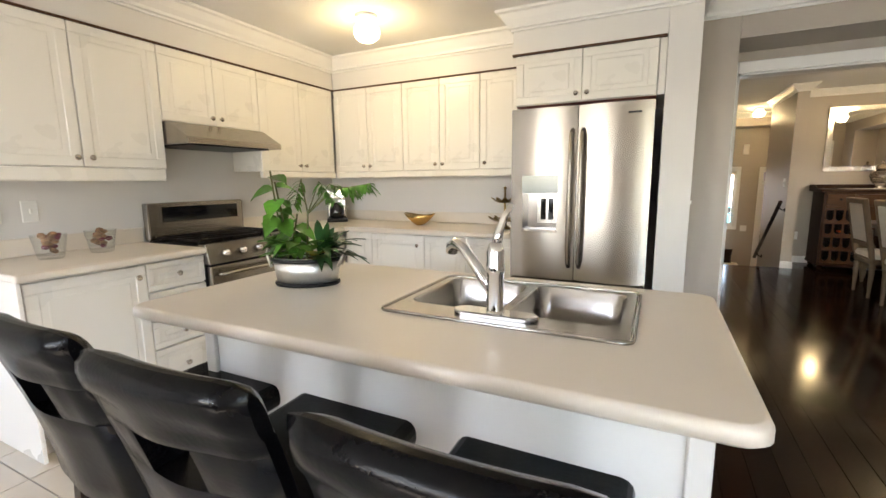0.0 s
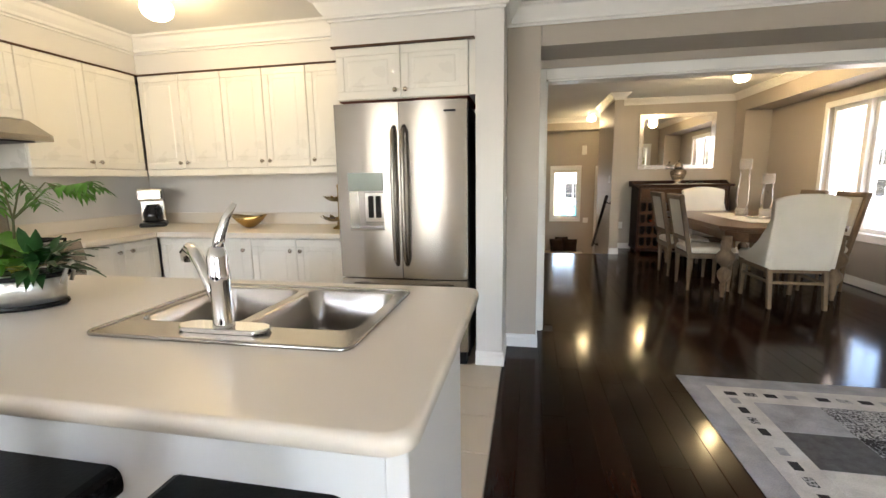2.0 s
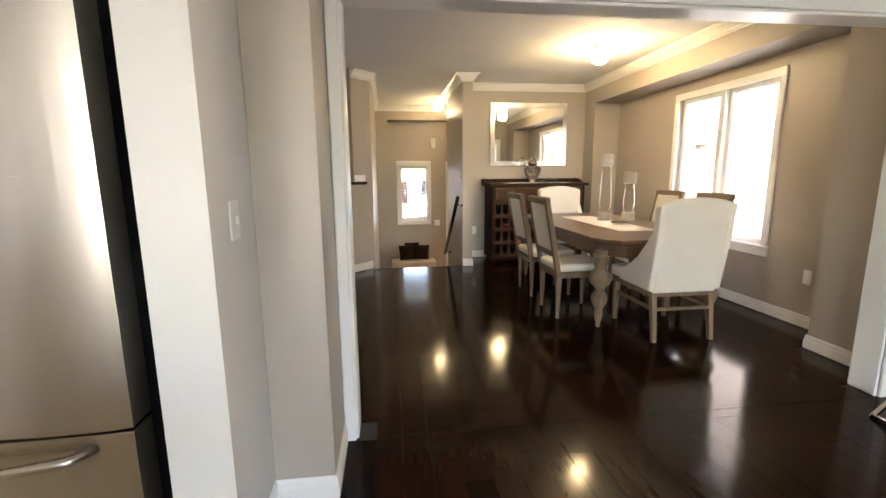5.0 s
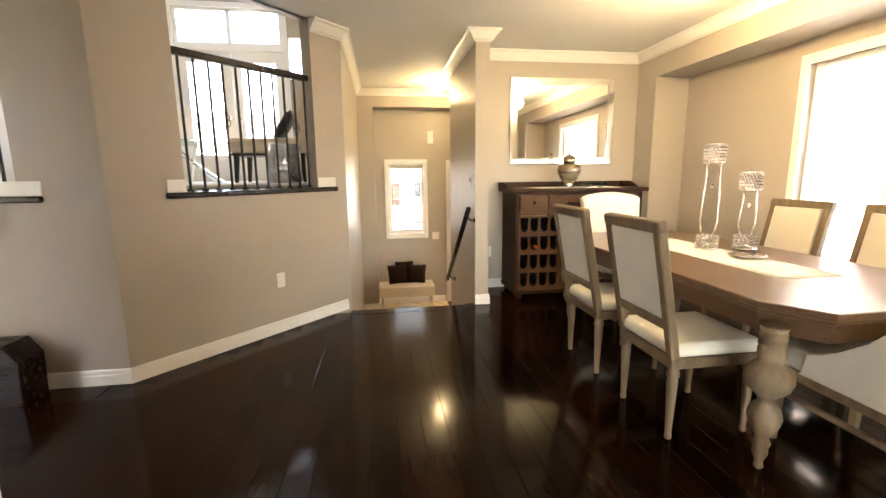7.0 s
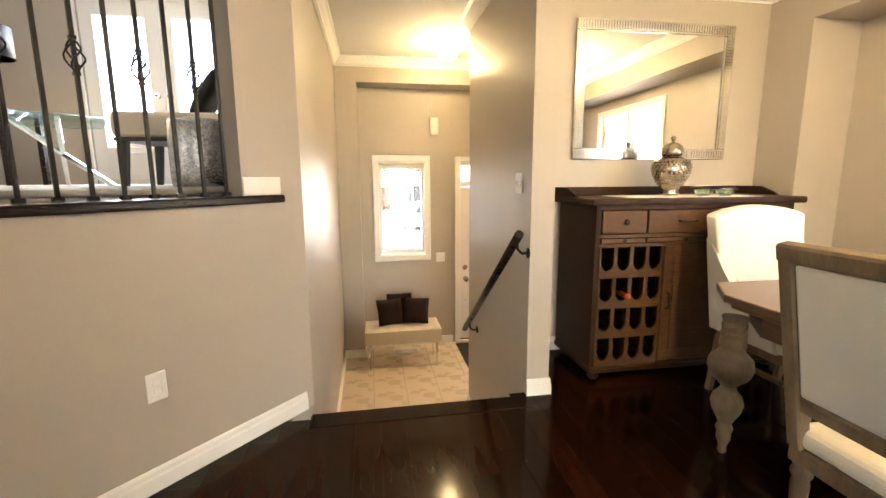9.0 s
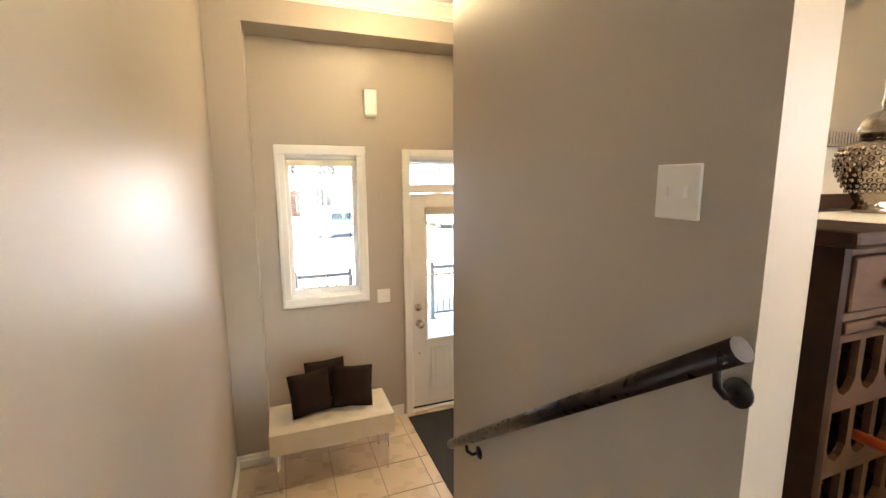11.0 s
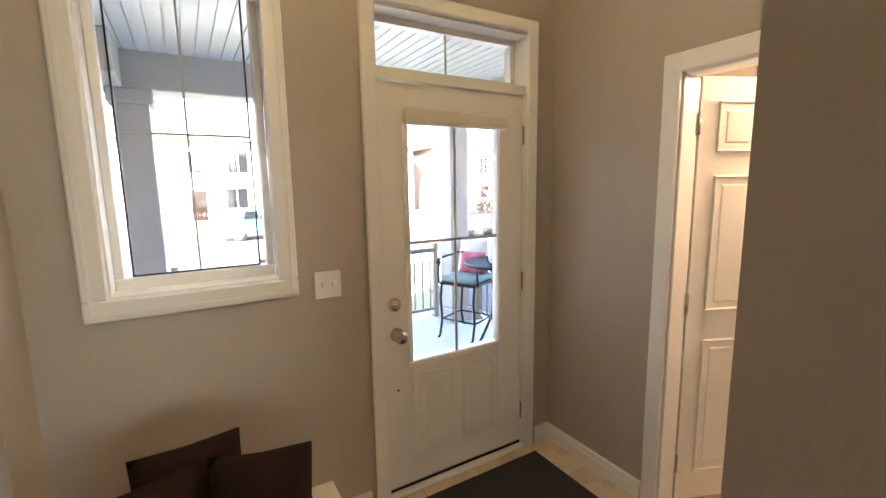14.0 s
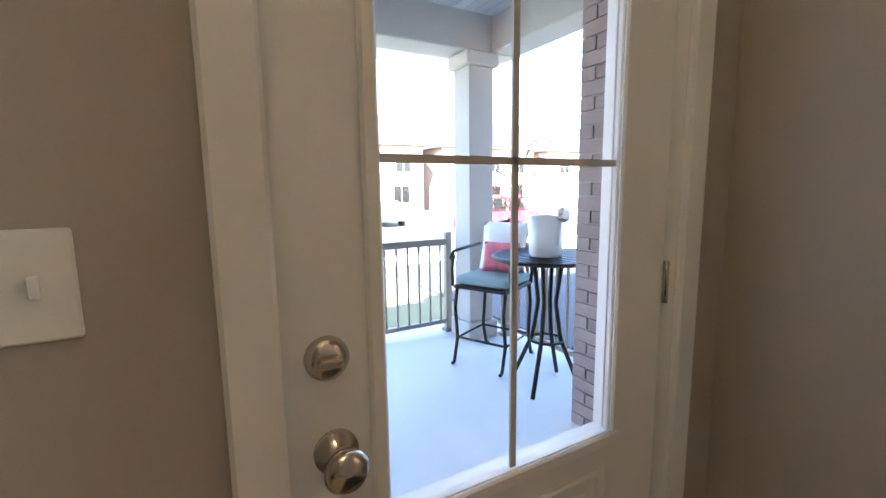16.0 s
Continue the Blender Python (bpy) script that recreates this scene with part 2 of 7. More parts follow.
M_TOPGLASS = glass_mat("table_glass", (0.80, 0.93, 0.92), thin=True)
M_PLASTIC = mat("white_plastic", (0.80, 0.79, 0.76), 0.35, var=0.01, bump=0)
M_GLOBE = glow_mat("lamp_globe", (1.0, 0.80, 0.42), 1.0)
M_SHADEIN = glow_mat("shade_lining", (1.0, 0.80, 0.45), 0.22)
M_BRICK = mat("brick", (0.36, 0.28, 0.26), 0.85, var=0.14, scale=6, bump=0.15, fine=60, per_object=0.5)
M_MORTAR = mat("mortar", (0.42, 0.40, 0.38), 0.95, var=0.08, bump=0.1)
M_CONC = mat("porch_concrete", (0.72, 0.72, 0.70), 0.85, var=0.07, scale=2, bump=0.06, fine=90)
M_STUCCO = mat("column_paint", (0.52, 0.51, 0.48), 0.7, var=0.05, bump=0.04)
M_SOFFIT = mat("soffit_vinyl", (0.76, 0.76, 0.76), 0.45, var=0.03, bump=0.01)
M_TAUPE = mat("railing_taupe", (0.30, 0.26, 0.21), 0.45, var=0.06, bump=0.01)
M_TEAL = mat("sea_green_cushion", (0.30, 0.42, 0.42), 0.9, var=0.06, bump=0.08, fine=220)
M_ASPHALT = mat("asphalt", (0.06, 0.06, 0.062), 0.9, var=0.15, scale=1, bump=0.1)
M_GRASS = mat("winter_lawn", (0.16, 0.15, 0.07), 0.95, var=0.3, scale=1.5, bump=0.2, fine=40)
M_RED = mat("red_car_paint", (0.42, 0.03, 0.06), 0.25, var=0.05, coat=0.6, bump=0)
M_TEALCAR = mat("teal_car_paint", (0.05, 0.25, 0.30), 0.25, var=0.05, coat=0.6, bump=0)
M_GREYCAR = mat("grey_car_paint", (0.10, 0.12, 0.12), 0.25, var=0.05, coat=0.6, bump=0)
M_RUBBER = mat("rubber", (0.02, 0.02, 0.02), 0.8, var=0.1)
M_SIDING = mat("house_wall_brick", (0.42, 0.34, 0.29), 0.85, var=0.12, scale=4, bump=0.1)
M_ROOF = mat("roof_shingle", (0.11, 0.10, 0.095), 0.9, var=0.2, bump=0.15)
M_WHITEGREY = mat("pale_fabric", (0.50, 0.49, 0.47), 0.85, var=0.06, bump=0.08, fine=240)
M_BEIGEFAB = mat("beige_velvet", (0.58, 0.49, 0.38), 0.8, var=0.08, bump=0.06, fine=200)
M_SHAG = mat("cream_shag", (0.62, 0.57, 0.50), 0.95, var=0.12, bump=0.25, fine=120)
M_PINK = mat("pink_cloth", (0.62, 0.16, 0.22), 0.85, var=0.3, scale=14, bump=0.05)
M_WHITE = mat("white_enamel", (0.80, 0.80, 0.79), 0.3, var=0.02, bump=0)
M_FLOWER = mat("dried_hydrangea", (0.27, 0.25, 0.09), 0.85, var=0.4, scale=10, bump=0.05, island=True)
M_RUGG = mat("rug_grey", (0.36, 0.36, 0.385), 0.95, var=0.3, scale=7, bump=0.2, fine=150)
M_RUGL = mat("rug_light", (0.60, 0.585, 0.56), 0.95, var=0.18, scale=9, bump=0.2, fine=150)
M_RUGD = mat("rug_dark", (0.10, 0.10, 0.105), 0.95, var=0.3, scale=22, bump=0.2, fine=150)
M_RUGM = speckle_mat("rug_mottled", (0.03, 0.03, 0.035), (0.46, 0.46, 0.47), 0.66, 85)
M_RUGN = speckle_mat("rug_black_flecked", (0.015, 0.015, 0.018), (0.38, 0.38, 0.40), 0.72, 90)
M_RUGT = mat("rug_tan", (0.30, 0.22, 0.14), 0.95, var=0.2, scale=8, bump=0.2, fine=150)
M_RUGK = mat("rug_black", (0.02, 0.02, 0.022), 0.95, var=0.2, bump=0.2, fine=150)
M_POTP = mat("potpourri", (0.38, 0.22, 0.12), 0.8, var=0.5, scale=30, bump=0.1, island=True)
M_POTPR = mat("potpourri_red", (0.17, 0.03, 0.05), 0.8, var=0.4, scale=30, bump=0.1)
M_ORANGE = mat("orange_foil", (0.5, 0.08, 0.015), 0.4, var=0.1)
M_SEAGLASS = glass_mat("sea_glass", (0.75, 0.90, 0.85), 0.08)
# near-black colour that stands in for the shade deep in the wine cubbies
M_CUBBYSHADE = mat("cubby_shade", (0.006, 0.005, 0.005), 0.9, bump=0)
M_SPARKLE = mat("mosaic_silver", (0.45, 0.45, 0.47), 0.2, 0.9, var=0.5, scale=60, bump=0.2, fine=80)


# ---- shape helpers ----
class Shape:
    def __init__(self):
        self.bm = bmesh.new()

    def box(self, x0, x1, y0, y1, z0, z1, bevel=0.0, segs=1):
        b = bmesh.new() if bevel else self.bm
        v = [b.verts.new((x, y, z)) for x in (x0, x1) for y in (y0, y1) for z in (z0, z1)]
        for q in ((0, 1, 3, 2), (4, 6, 7, 5), (0, 4, 5, 1), (2, 3, 7, 6), (0, 2, 6, 4), (1, 5, 7, 3)):
            b.faces.new([v[i] for i in q])
        if bevel:
            bmesh.ops.bevel(b, geom=b.edges[:], offset=bevel, segments=segs, affect="EDGES", profile=0.5)
            self.add(b)
        return self

    def add(self, other, m=None, smooth=False):
        o = other.bm if isinstance(other, Shape) else other
        vs = {v: self.bm.verts.new(m @ v.co if m else v.co) for v in o.verts}
        for fc in o.faces:
            nf = self.bm.faces.new([vs[v] for v in fc.verts])
            nf.smooth = fc.smooth or smooth
        o.free()
        return self

    def lathe(self, prof, c=(0, 0, 0), seg=20, m=None, smooth=True):
        rings = []
        for r, z in prof:
            ring = []
            for i in range(seg):
                a = 2 * math.pi * i / seg
                p = Vector((c[0] + r * math.cos(a), c[1] + r * math.sin(a), c[2] + z))
                ring.append(self.bm.verts.new(m @ p if m else p))
            rings.append(ring)
        for a, b in zip(rings, rings[1:]):
            for i in range(seg):
                self.bm.faces.new((a[i], a[(i + 1) % seg], b[(i + 1) % seg], b[i])).smooth = smooth
        if prof[0][0] > 1e-4:
            self.bm.faces.new(rings[0][::-1])
        if prof[-1][0] > 1e-4:
            self.bm.faces.new(rings[-1])
        return self

    def tube(self, pts, r, seg=8, flat=None):
        pts = [Vector(p) for p in pts]
        rs = r if isinstance(r, (list, tuple)) else [r] * len(pts)
        rings, side = [], None
        for i, p in enumerate(pts):
            d = (pts[min(i + 1, len(pts) - 1)] - pts[max(i - 1, 0)]).normalized()
            if side is None:
                side = d.orthogonal().normalized()
            side = (side - d * side.dot(d)).normalized()
            up = d.cross(side)
            rings.append([self.bm.verts.new(p + rs[i] * (math.cos(a) * side + math.sin(a) * up)) for a in [2 * math.pi * k / seg for k in range(seg)]])
        for a, b in zip(rings, rings[1:]):
            for i in range(seg):
                self.bm.faces.new((a[i], a[(i + 1) % seg], b[(i + 1) % seg], b[i])).smooth = seg > 4
        self.bm.faces.new(rings[0][::-1])
        self.bm.faces.new(rings[-1])
        return self

    def prism(self, outline, z0, z1, bevel=0.0, m=None, segs=1):
        b = bmesh.new()
        lo = [b.verts.new((x, y, z0)) for x, y in outline]
        hi = [b.verts.new((x, y, z1)) for x, y in outline]
        b.faces.new(lo[::-1])
        b.faces.new(hi)
        k = len(lo)
        for i in range(k):
            b.faces.new((lo[i], lo[(i + 1) % k], hi[(i + 1) % k], hi[i]))
        if bevel:
            bmesh.ops.bevel(b, geom=[e for e in b.edges if abs(e.verts[0].co.z - e.verts[1].co.z) < 1e-6], offset=bevel, segments=segs, affect="EDGES", profile=0.5)
        return self.add(b, m)

    def pillow(self, w, d, h, c=(0, 0, 0), n=8, m=None, power=0.35):
        top, bot = {}, {}
        for i in range(n + 1):
            for j in range(n + 1):
                u, v = 2 * i / n - 1, 2 * j / n - 1
                t = max(0.0, (1 - u * u) * (1 - v * v)) ** power
                p = Vector((c[0] + u * w / 2 * (1 - 0.05 * (1 - abs(v))), c[1] + v * d / 2 * (1 - 0.05 * (1 - abs(u))), c[2]))
                for s, g in ((1, top), (-1, bot)):
                    if s < 0 and (i in (0, n) or j in (0, n)):
                        bot[i, j] = top[i, j]
                        continue
                    q = p + Vector((0, 0, s * t * h / 2))
                    g[i, j] = self.bm.verts.new(m @ q if m else q)
        for i in range(n):
            for j in range(n):
                self.bm.faces.new((top[i, j], top[i + 1, j], top[i + 1, j + 1], top[i, j + 1])).smooth = True
                self.bm.faces.new((bot[i, j], bot[i, j + 1], bot[i + 1, j + 1], bot[i + 1, j])).smooth = True
        return self


def S():
    return Shape()


def mesh_of(name, shape, material):
    me = bpy.data.meshes.new(name)
    bmesh.ops.recalc_face_normals(shape.bm, faces=shape.bm.faces[:])
    shape.bm.to_mesh(me)
    shape.bm.free()
    me.materials.append(material)
    return me


def part(name, shape, material, parent, label="", m=None):
    ob = new(name, mesh_of(name, shape, material))
    ob.parent = parent
    if m is not None:
        ob.matrix_basis = m
    return tagged(ob, label)


def thing(name, label, category, m=None, group=""):
    ob = new(name)
    ob.empty_display_size = 0.1
    if m is not None:
        ob.matrix_basis = m
    return tagged(ob, label, category, group)


def solo(name, shape, material, label, category, m=None, group=""):
    ob = new(name, mesh_of(name, shape, material))
    if m is not None:
        ob.matrix_basis = m
    return tagged(ob, label, category, group)


def fixed(name, shape, material, label="", m=None, category=""):
    ob = new(name, mesh_of(name, shape, material))
    if m is not None:
        ob.matrix_basis = m
    return tagged(ob, label, category, kind="structure")


def boxes(*bs):
    s = S()
    for b in bs:
        s.box(*b)
    return s


# ---- setting: walls ----
KC, DC, EF, UF, UC = 2.44, 2.58, -0.88, 1.19, 3.95
FY = 10.92
fixed("wall_kitchen_west", boxes((-2.67, -2.55, -3, 3.75, 0, KC)), M_KWALL, "pale painted kitchen wall behind the range")
fixed("wall_kitchen_north", boxes((-2.67, 0.60, 3.75, 3.868, 0, KC)), M_KWALL, "pale painted kitchen wall with the counter")
fixed("wall_fridge_pillar", boxes((0.605, 0.783, 3.105, 3.748, 0, KC)), M_KWALL, "white painted wall end beside the fridge")
fixed("wall_jog", boxes((0.786, 1.015, 3.485, 3.868, 0, KC)), M_WALL, "beige painted short wall")
fixed("wall_beam", boxes((1.018, 5.3, 3.485, 3.866, 2.18, KC)), M_WALL, "beige painted ceiling beam")
fixed("wall_opening", boxes((-2.67, 1.065, 3.87, 4.02, 0, DC), (1.065, 4.02, 3.87, 4.02, 2.04, DC), (4.02, 5.3, 3.87, 4.02, 0, DC)), M_WALL, "beige painted wall with a wide cased opening")
fixed("wall_family_east", boxes((5.3, 5.42, -3, 4.02, 0, KC)), M_WALL, "beige painted wall")
fixed("wall_south", boxes((-2.67, -2.0, -3.14, -3, 0, KC), (-2.0, -0.4, -3.14, -3, 0, 0.85), (-2.0, -0.4, -3.14, -3, 2.1, KC), (-0.4, 1.2, -3.14, -3, 0, KC), (1.2, 4.0, -3.14, -3, 2.12, KC), (4.0, 5.42, -3.14, -3, 0, KC)), M_WALL, "beige painted wall with a patio door opening")
fixed("wall_dining_east", boxes((4.28, 4.82, 4.02, 4.55, 0, DC), (4.28, 4.82, 8.1, 8.43, 0, DC), (4.66, 4.82, 4.55, 5.42, 0, 2.28), (4.66, 4.82, 6.75, 8.1, 0, 2.28), (4.66, 4.82, 5.42, 6.75, 0, 0.58), (4.66, 4.82, 5.42, 6.75, 2.1, 2.28), (4.28, 4.82, 4.55, 8.1, 2.28, DC)), M_WALL, "beige painted wall with a window bay and soffit")
fixed("wall_mirror", boxes((2.41, 4.82, 8.43, 8.55, 0, DC)), M_WALL, "beige painted dining room end wall")
fixed("wall_stair", boxes((2.275, 2.41, 7.80, 9.31, EF, DC), (2.41, 3.59, 9.19, 9.31, EF, DC)), M_WALL, "beige painted wall along the entry steps")
fixed("wall_hall_west", boxes((0.93, 1.05, 7.91, FY, EF, UC)), M_WALL, "beige painted satin hall wall")
fixed("wall_entry_east", boxes((3.59, 3.71, 9.31, 9.49, EF, DC), (3.59, 3.71, 10.19, FY, EF, DC), (3.59, 3.71, 9.49, 10.19, 1.14, DC)), M_WALL, "beige painted wall with the powder room doorway")
fixed("wall_entry_jog", boxes((1.052, 1.29, 10.62, FY, EF, DC), (1.29, 3.588, 10.62, FY, 2.32, DC)), M_WALL, "beige painted recess and bulkhead over the entry")
WX0, WX1, WZ0, WZ1 = 1.51, 2.09, 0.31, 1.48
DX0, DX1, DZ1, TZ1 = 2.50, 3.41, 1.17, 1.47
fixed("wall_front", boxes((1.05, WX0, FY, 11.1, -1.0, DC), (WX0, WX1, FY, 11.1, -1.0, WZ0), (WX0, WX1, FY, 11.1, WZ1, DC), (WX1, DX0, FY, 11.1, -1.0, DC), (DX0, DX1, FY, 11.1, TZ1, DC), (DX1, 5.2, FY, 11.1, -1.0, DC), (DX0, DX1, FY, 11.1, -1.0, EF)), M_WALL, "beige painted front wall with window and door")
fixed("wall_powder", boxes((5.0, 5.12, 9.19, FY, EF, 1.6), (3.71, 5.0, 9.19, 9.31, EF, 1.6)), M_WALL, "warm painted powder room wall")
fixed("ceiling_powder", boxes((3.71, 5.12, 9.19, FY, 1.6, 1.7)), M_CEIL)
# angled wall under and beside the raised room
DIAG = pose(-0.234, 6.518, 0, 0, 0, math.degrees(math.atan2(0.734, 0.679)))
fixed("wall_angled", boxes((0, 1.896, 0, 0.12, 0, 1.15), (0, 0.45, 0, 0.12, 1.15, DC), (1.56, 1.896, 0, 0.12, 1.15, DC), (0, 1.896, 0, 0.12, DC, UC)), M_WALL, "beige angled wall with a balcony opening", DIAG)
fixed("wall_balcony_side", boxes((-2.9, -0.234, 6.518, 6.638, 0, 1.15), (-0.70, -0.234, 6.518, 6.638, 1.15, DC), (-2.9, -2.5, 6.518, 6.638, 1.15, DC), (-2.9, -0.234, 6.518, 6.638, DC, UC)), M_WALL, "beige wall with a second balcony opening")
fixed("wall_dining_west", boxes((-3.0, -2.9, 4.02, 6.64, 0, DC)), M_WALL)
fixed("wall_upper_west", boxes((-3.0, -2.88, 6.64, 11.1, 1.0, UC)), M_WALL, "beige wall of the raised sitting room")
UX0, UX1 = -1.55, -0.02
fixed("wall_upper_front", boxes((-2.88, UX0, FY, 11.1, 1.0, UC), (UX1, 0.06, FY, 11.1, 1.0, UC), (0.30, 0.93, FY, 11.1, 1.0, UC), (UX0, UX1, FY, 11.1, 3.74, UC), (0.06, 0.30, FY, 11.1, 1.0, 2.75), (0.06, 0.30, FY, 11.1, 3.35, UC), (UX0, UX1, FY, 11.1, 1.0, UF)), M_WALL, "beige front wall with glazed double doors")
# ceilings
fixed("ceiling_kitchen", boxes((-2.67, 5.42, -3.14, 3.87, KC, KC + 0.12)), M_CEIL, "white painted ceiling")
fixed("ceiling_dining", S().prism([(-3, 3.87), (4.82, 3.87), (4.82, FY), (0.99, FY), (0.99, 7.90), (-0.20, 6.60), (-3, 6.60)], DC, DC + 0.12), M_CEIL, "white painted ceiling")
fixed("ceiling_upper", boxes((-3, 1.05, 6.5, 11.1, UC, UC + 0.1)), M_CEIL, "white painted high ceiling")
# floors
fixed("floor", boxes((0.783, 5.42, -3.14, 3.87, -0.2, -0.006), (-3, 4.82, 3.87, 7.76, -0.2, -0.006), (2.41, 4.82, 7.76, 8.55, -0.2, -0.006)), M_GAP, "dark stained glossy hardwood plank floor")
fixed("floor_kitchen", boxes((-2.67, 0.783, -3.14, 3.87, -0.2, -0.006)), M_GROUT, "cream ceramic tile floor")
fixed("floor_entry", boxes((1.05, 3.71, 8.60, 11.1, EF - 0.2, EF - 0.006)), M_GROUT, "beige ceramic tile floor")
fixed("floor_powder", boxes((3.71, 5.12, 9.19, 11.1, EF - 0.2, EF)), M_ETILE, "beige tile floor")
fixed("floor_upper", S().prism([(-2.9, 6.64), (-0.26, 6.64), (0.93, 7.96), (0.93, FY), (-2.9, FY)], 0.99, UF), M_FLOOR, "dark hardwood floor of the raised room")


def crown(name, pts, top, h=0.10, d=0.085):
    """Crown moulding along a line of points; the room lies to the right of the line."""
    prof = [(0, 0), (d, 0), (d, -0.016), (d * 0.78, -0.024), (d * 0.55, -h * 0.5), (d * 0.32, -h * 0.72), (d * 0.3, -h * 0.86), (0.012, -h * 0.9), (0.012, -h), (0, -h)]
    s = S()
    rings = []
    P = [Vector(p) for p in pts]
    for i, p in enumerate(P):
        a = (P[i] - P[i - 1]).normalized() if i else None
        b = (P[i + 1] - P[i]).normalized() if i < len(P) - 1 else None
        na = Vector((a.y, -a.x)) if a else Vector((b.y, -b.x))
        nb = Vector((b.y, -b.x)) if b else na
        n = (na + nb).normalized()
        n = n / max(0.3, n.dot(na))
        rings.append([s.bm.verts.new((p.x + n.x * u, p.y + n.y * u, top + v - 0.001)) for u, v in prof])
    for a, b in zip(rings, rings[1:]):
        for i in range(len(prof) - 1):
            s.bm.faces.new((a[i], a[i + 1], b[i + 1], b[i]))
    s.bm.faces.new(rings[0])
    s.bm.faces.new(rings[-1][::-1])
    return fixed(name, s, M_TRIM, "white crown moulding")


def baseboard(pts, z=0.0, h=0.10, d=0.014):
    s = S()
    prof = [(0, 0), (d, 0), (d, h * 0.62), (d * 0.7, h * 0.70), (d * 0.7, h * 0.9), (d * 0.3, h), (0, h)]
    P = [Vector(p) for p in pts]
    rings = []
    for i, p in enumerate(P):
        a = (P[i] - P[i - 1]).normalized() if i else None
        b = (P[i + 1] - P[i]).normalized() if i < len(P) - 1 else None
        na = Vector((a.y, -a.x)) if a else Vector((b.y, -b.x))
        nb = Vector((b.y, -b.x)) if b else na
        n = (na + nb).normalized()
        n = n / max(0.3, n.dot(na))
        rings.append([s.bm.verts.new((p.x + n.x * (u + 0.0005), p.y + n.y * (u + 0.0005), z + v)) for u, v in prof])
    for a, b in zip(rings, rings[1:]):
        for i in range(len(prof) - 1):
            s.bm.faces.new((a[i], a[i + 1], b[i + 1], b[i]))
    s.bm.faces.new(rings[0])
    s.bm.faces.new(rings[-1][::-1])
    return fixed("baseboard", s, M_TRIM, "white moulded baseboard")


crown("trim_crown_kitchen", [(-2.22, -3), (-2.22, 3.42), (-0.36, 3.42), (-0.36, 3.105), (0.783, 3.105), (0.783, 3.485), (5.3, 3.485)], KC, 0.125, 0.10)
crown("trim_crown_dining", [(2.275, 9.31), (2.275, 7.80), (2.41, 7.80), (2.41, 8.43), (4.28, 8.43), (4.28, 4.02)], DC, 0.10, 0.09)
crown("trim_crown_hall", [(0.825, 7.663), (1.0535, 7.91), (1.0535, 10.62), (3.59, 10.62)], DC, 0.10, 0.085)
baseboard([(0.60, 3.105), (0.783, 3.105), (0.783, 3.485), (1.015, 3.485), (1.015, 3.87)])
baseboard([(2.275, 7.80), (2.41, 7.80), (2.41, 8.43), (4.28, 8.43), (4.28, 8.1), (4.66, 8.1), (4.66, 4.55), (4.28, 4.55), (4.28, 4.02), (4.10, 4.02)])
baseboard([(-2.9, 6.518), (-0.234, 6.518), (1.02, 7.874)], 0, 0.10)
baseboard([(4.10, 3.87), (5.3, 3.87), (5.3, -3)])
baseboard([(1.05, 8.75), (1.05, 10.62), (1.29, 10.62), (1.29, FY), (2.43, FY)], EF)
baseboard([(3.48, FY), (3.59, FY), (3.59, 10.27)], EF)
baseboard([(3.59, 9.42), (3.59, 9.31), (2.275, 9.31), (2.275, 8.75)], EF)
baseboard([(3.71, FY), (5.0, FY), (5.0, 9.31)], EF)
for a, b in ((0.33, 0.45), (1.56, 1.76)):
    fixed("baseboard", S().box(a, b, -0.012, -0.0005, UF + 0.001, UF + 0.085, 0.003), M_TRIM, "white baseboard end", DIAG)
fixed("baseboard", S().box(-0.82, -0.57, 6.505, 6.5175, UF + 0.001, UF + 0.085, 0.003), M_TRIM, "white baseboard end")


def casing(name, legs, m=None):
    s = S()
    for x0, x1, y0, y1, z0, z1 in legs:
        s.box(x0, x1, y0, y1, z0, z1, 0.005)
    return fixed(name, s, M_TRIM, "white painted casing", m)


casing("trim_opening_casing", [(1.017, 1.07, 3.852, 3.8695, 0, 2.115), (4.015, 4.10, 3.852, 3.8695, 0, 2.115), (1.07, 4.015, 3.852, 3.8695, 2.035, 2.115),
                               (1.0655, 1.083, 3.8705, 4.02, 0, 2.022), (4.002, 4.0195, 3.8705, 4.02, 0, 2.022), (1.083, 4.002, 3.8705, 4.02, 2.022, 2.0395),
                               (1.017, 1.07, 4.0205, 4.036, 0, 2.115), (4.015, 4.10, 4.0205, 4.036, 0, 2.115), (1.07, 4.015, 4.0205, 4.036, 2.035, 2.115)])
# dark nosing of the balcony openings
fixed("trim_balcony_nosing", S().box(0.32, 1.77, -0.035, 0.14, 1.152, 1.189, 0.008), M_DARKWOOD, "dark stained wood nosing", DIAG)
fixed("trim_balcony_nosing_side", S().box(-2.6, -0.57, 6.483, 6.66, 1.152, 1.189, 0.008), M_DARKWOOD, "dark stained wood nosing")
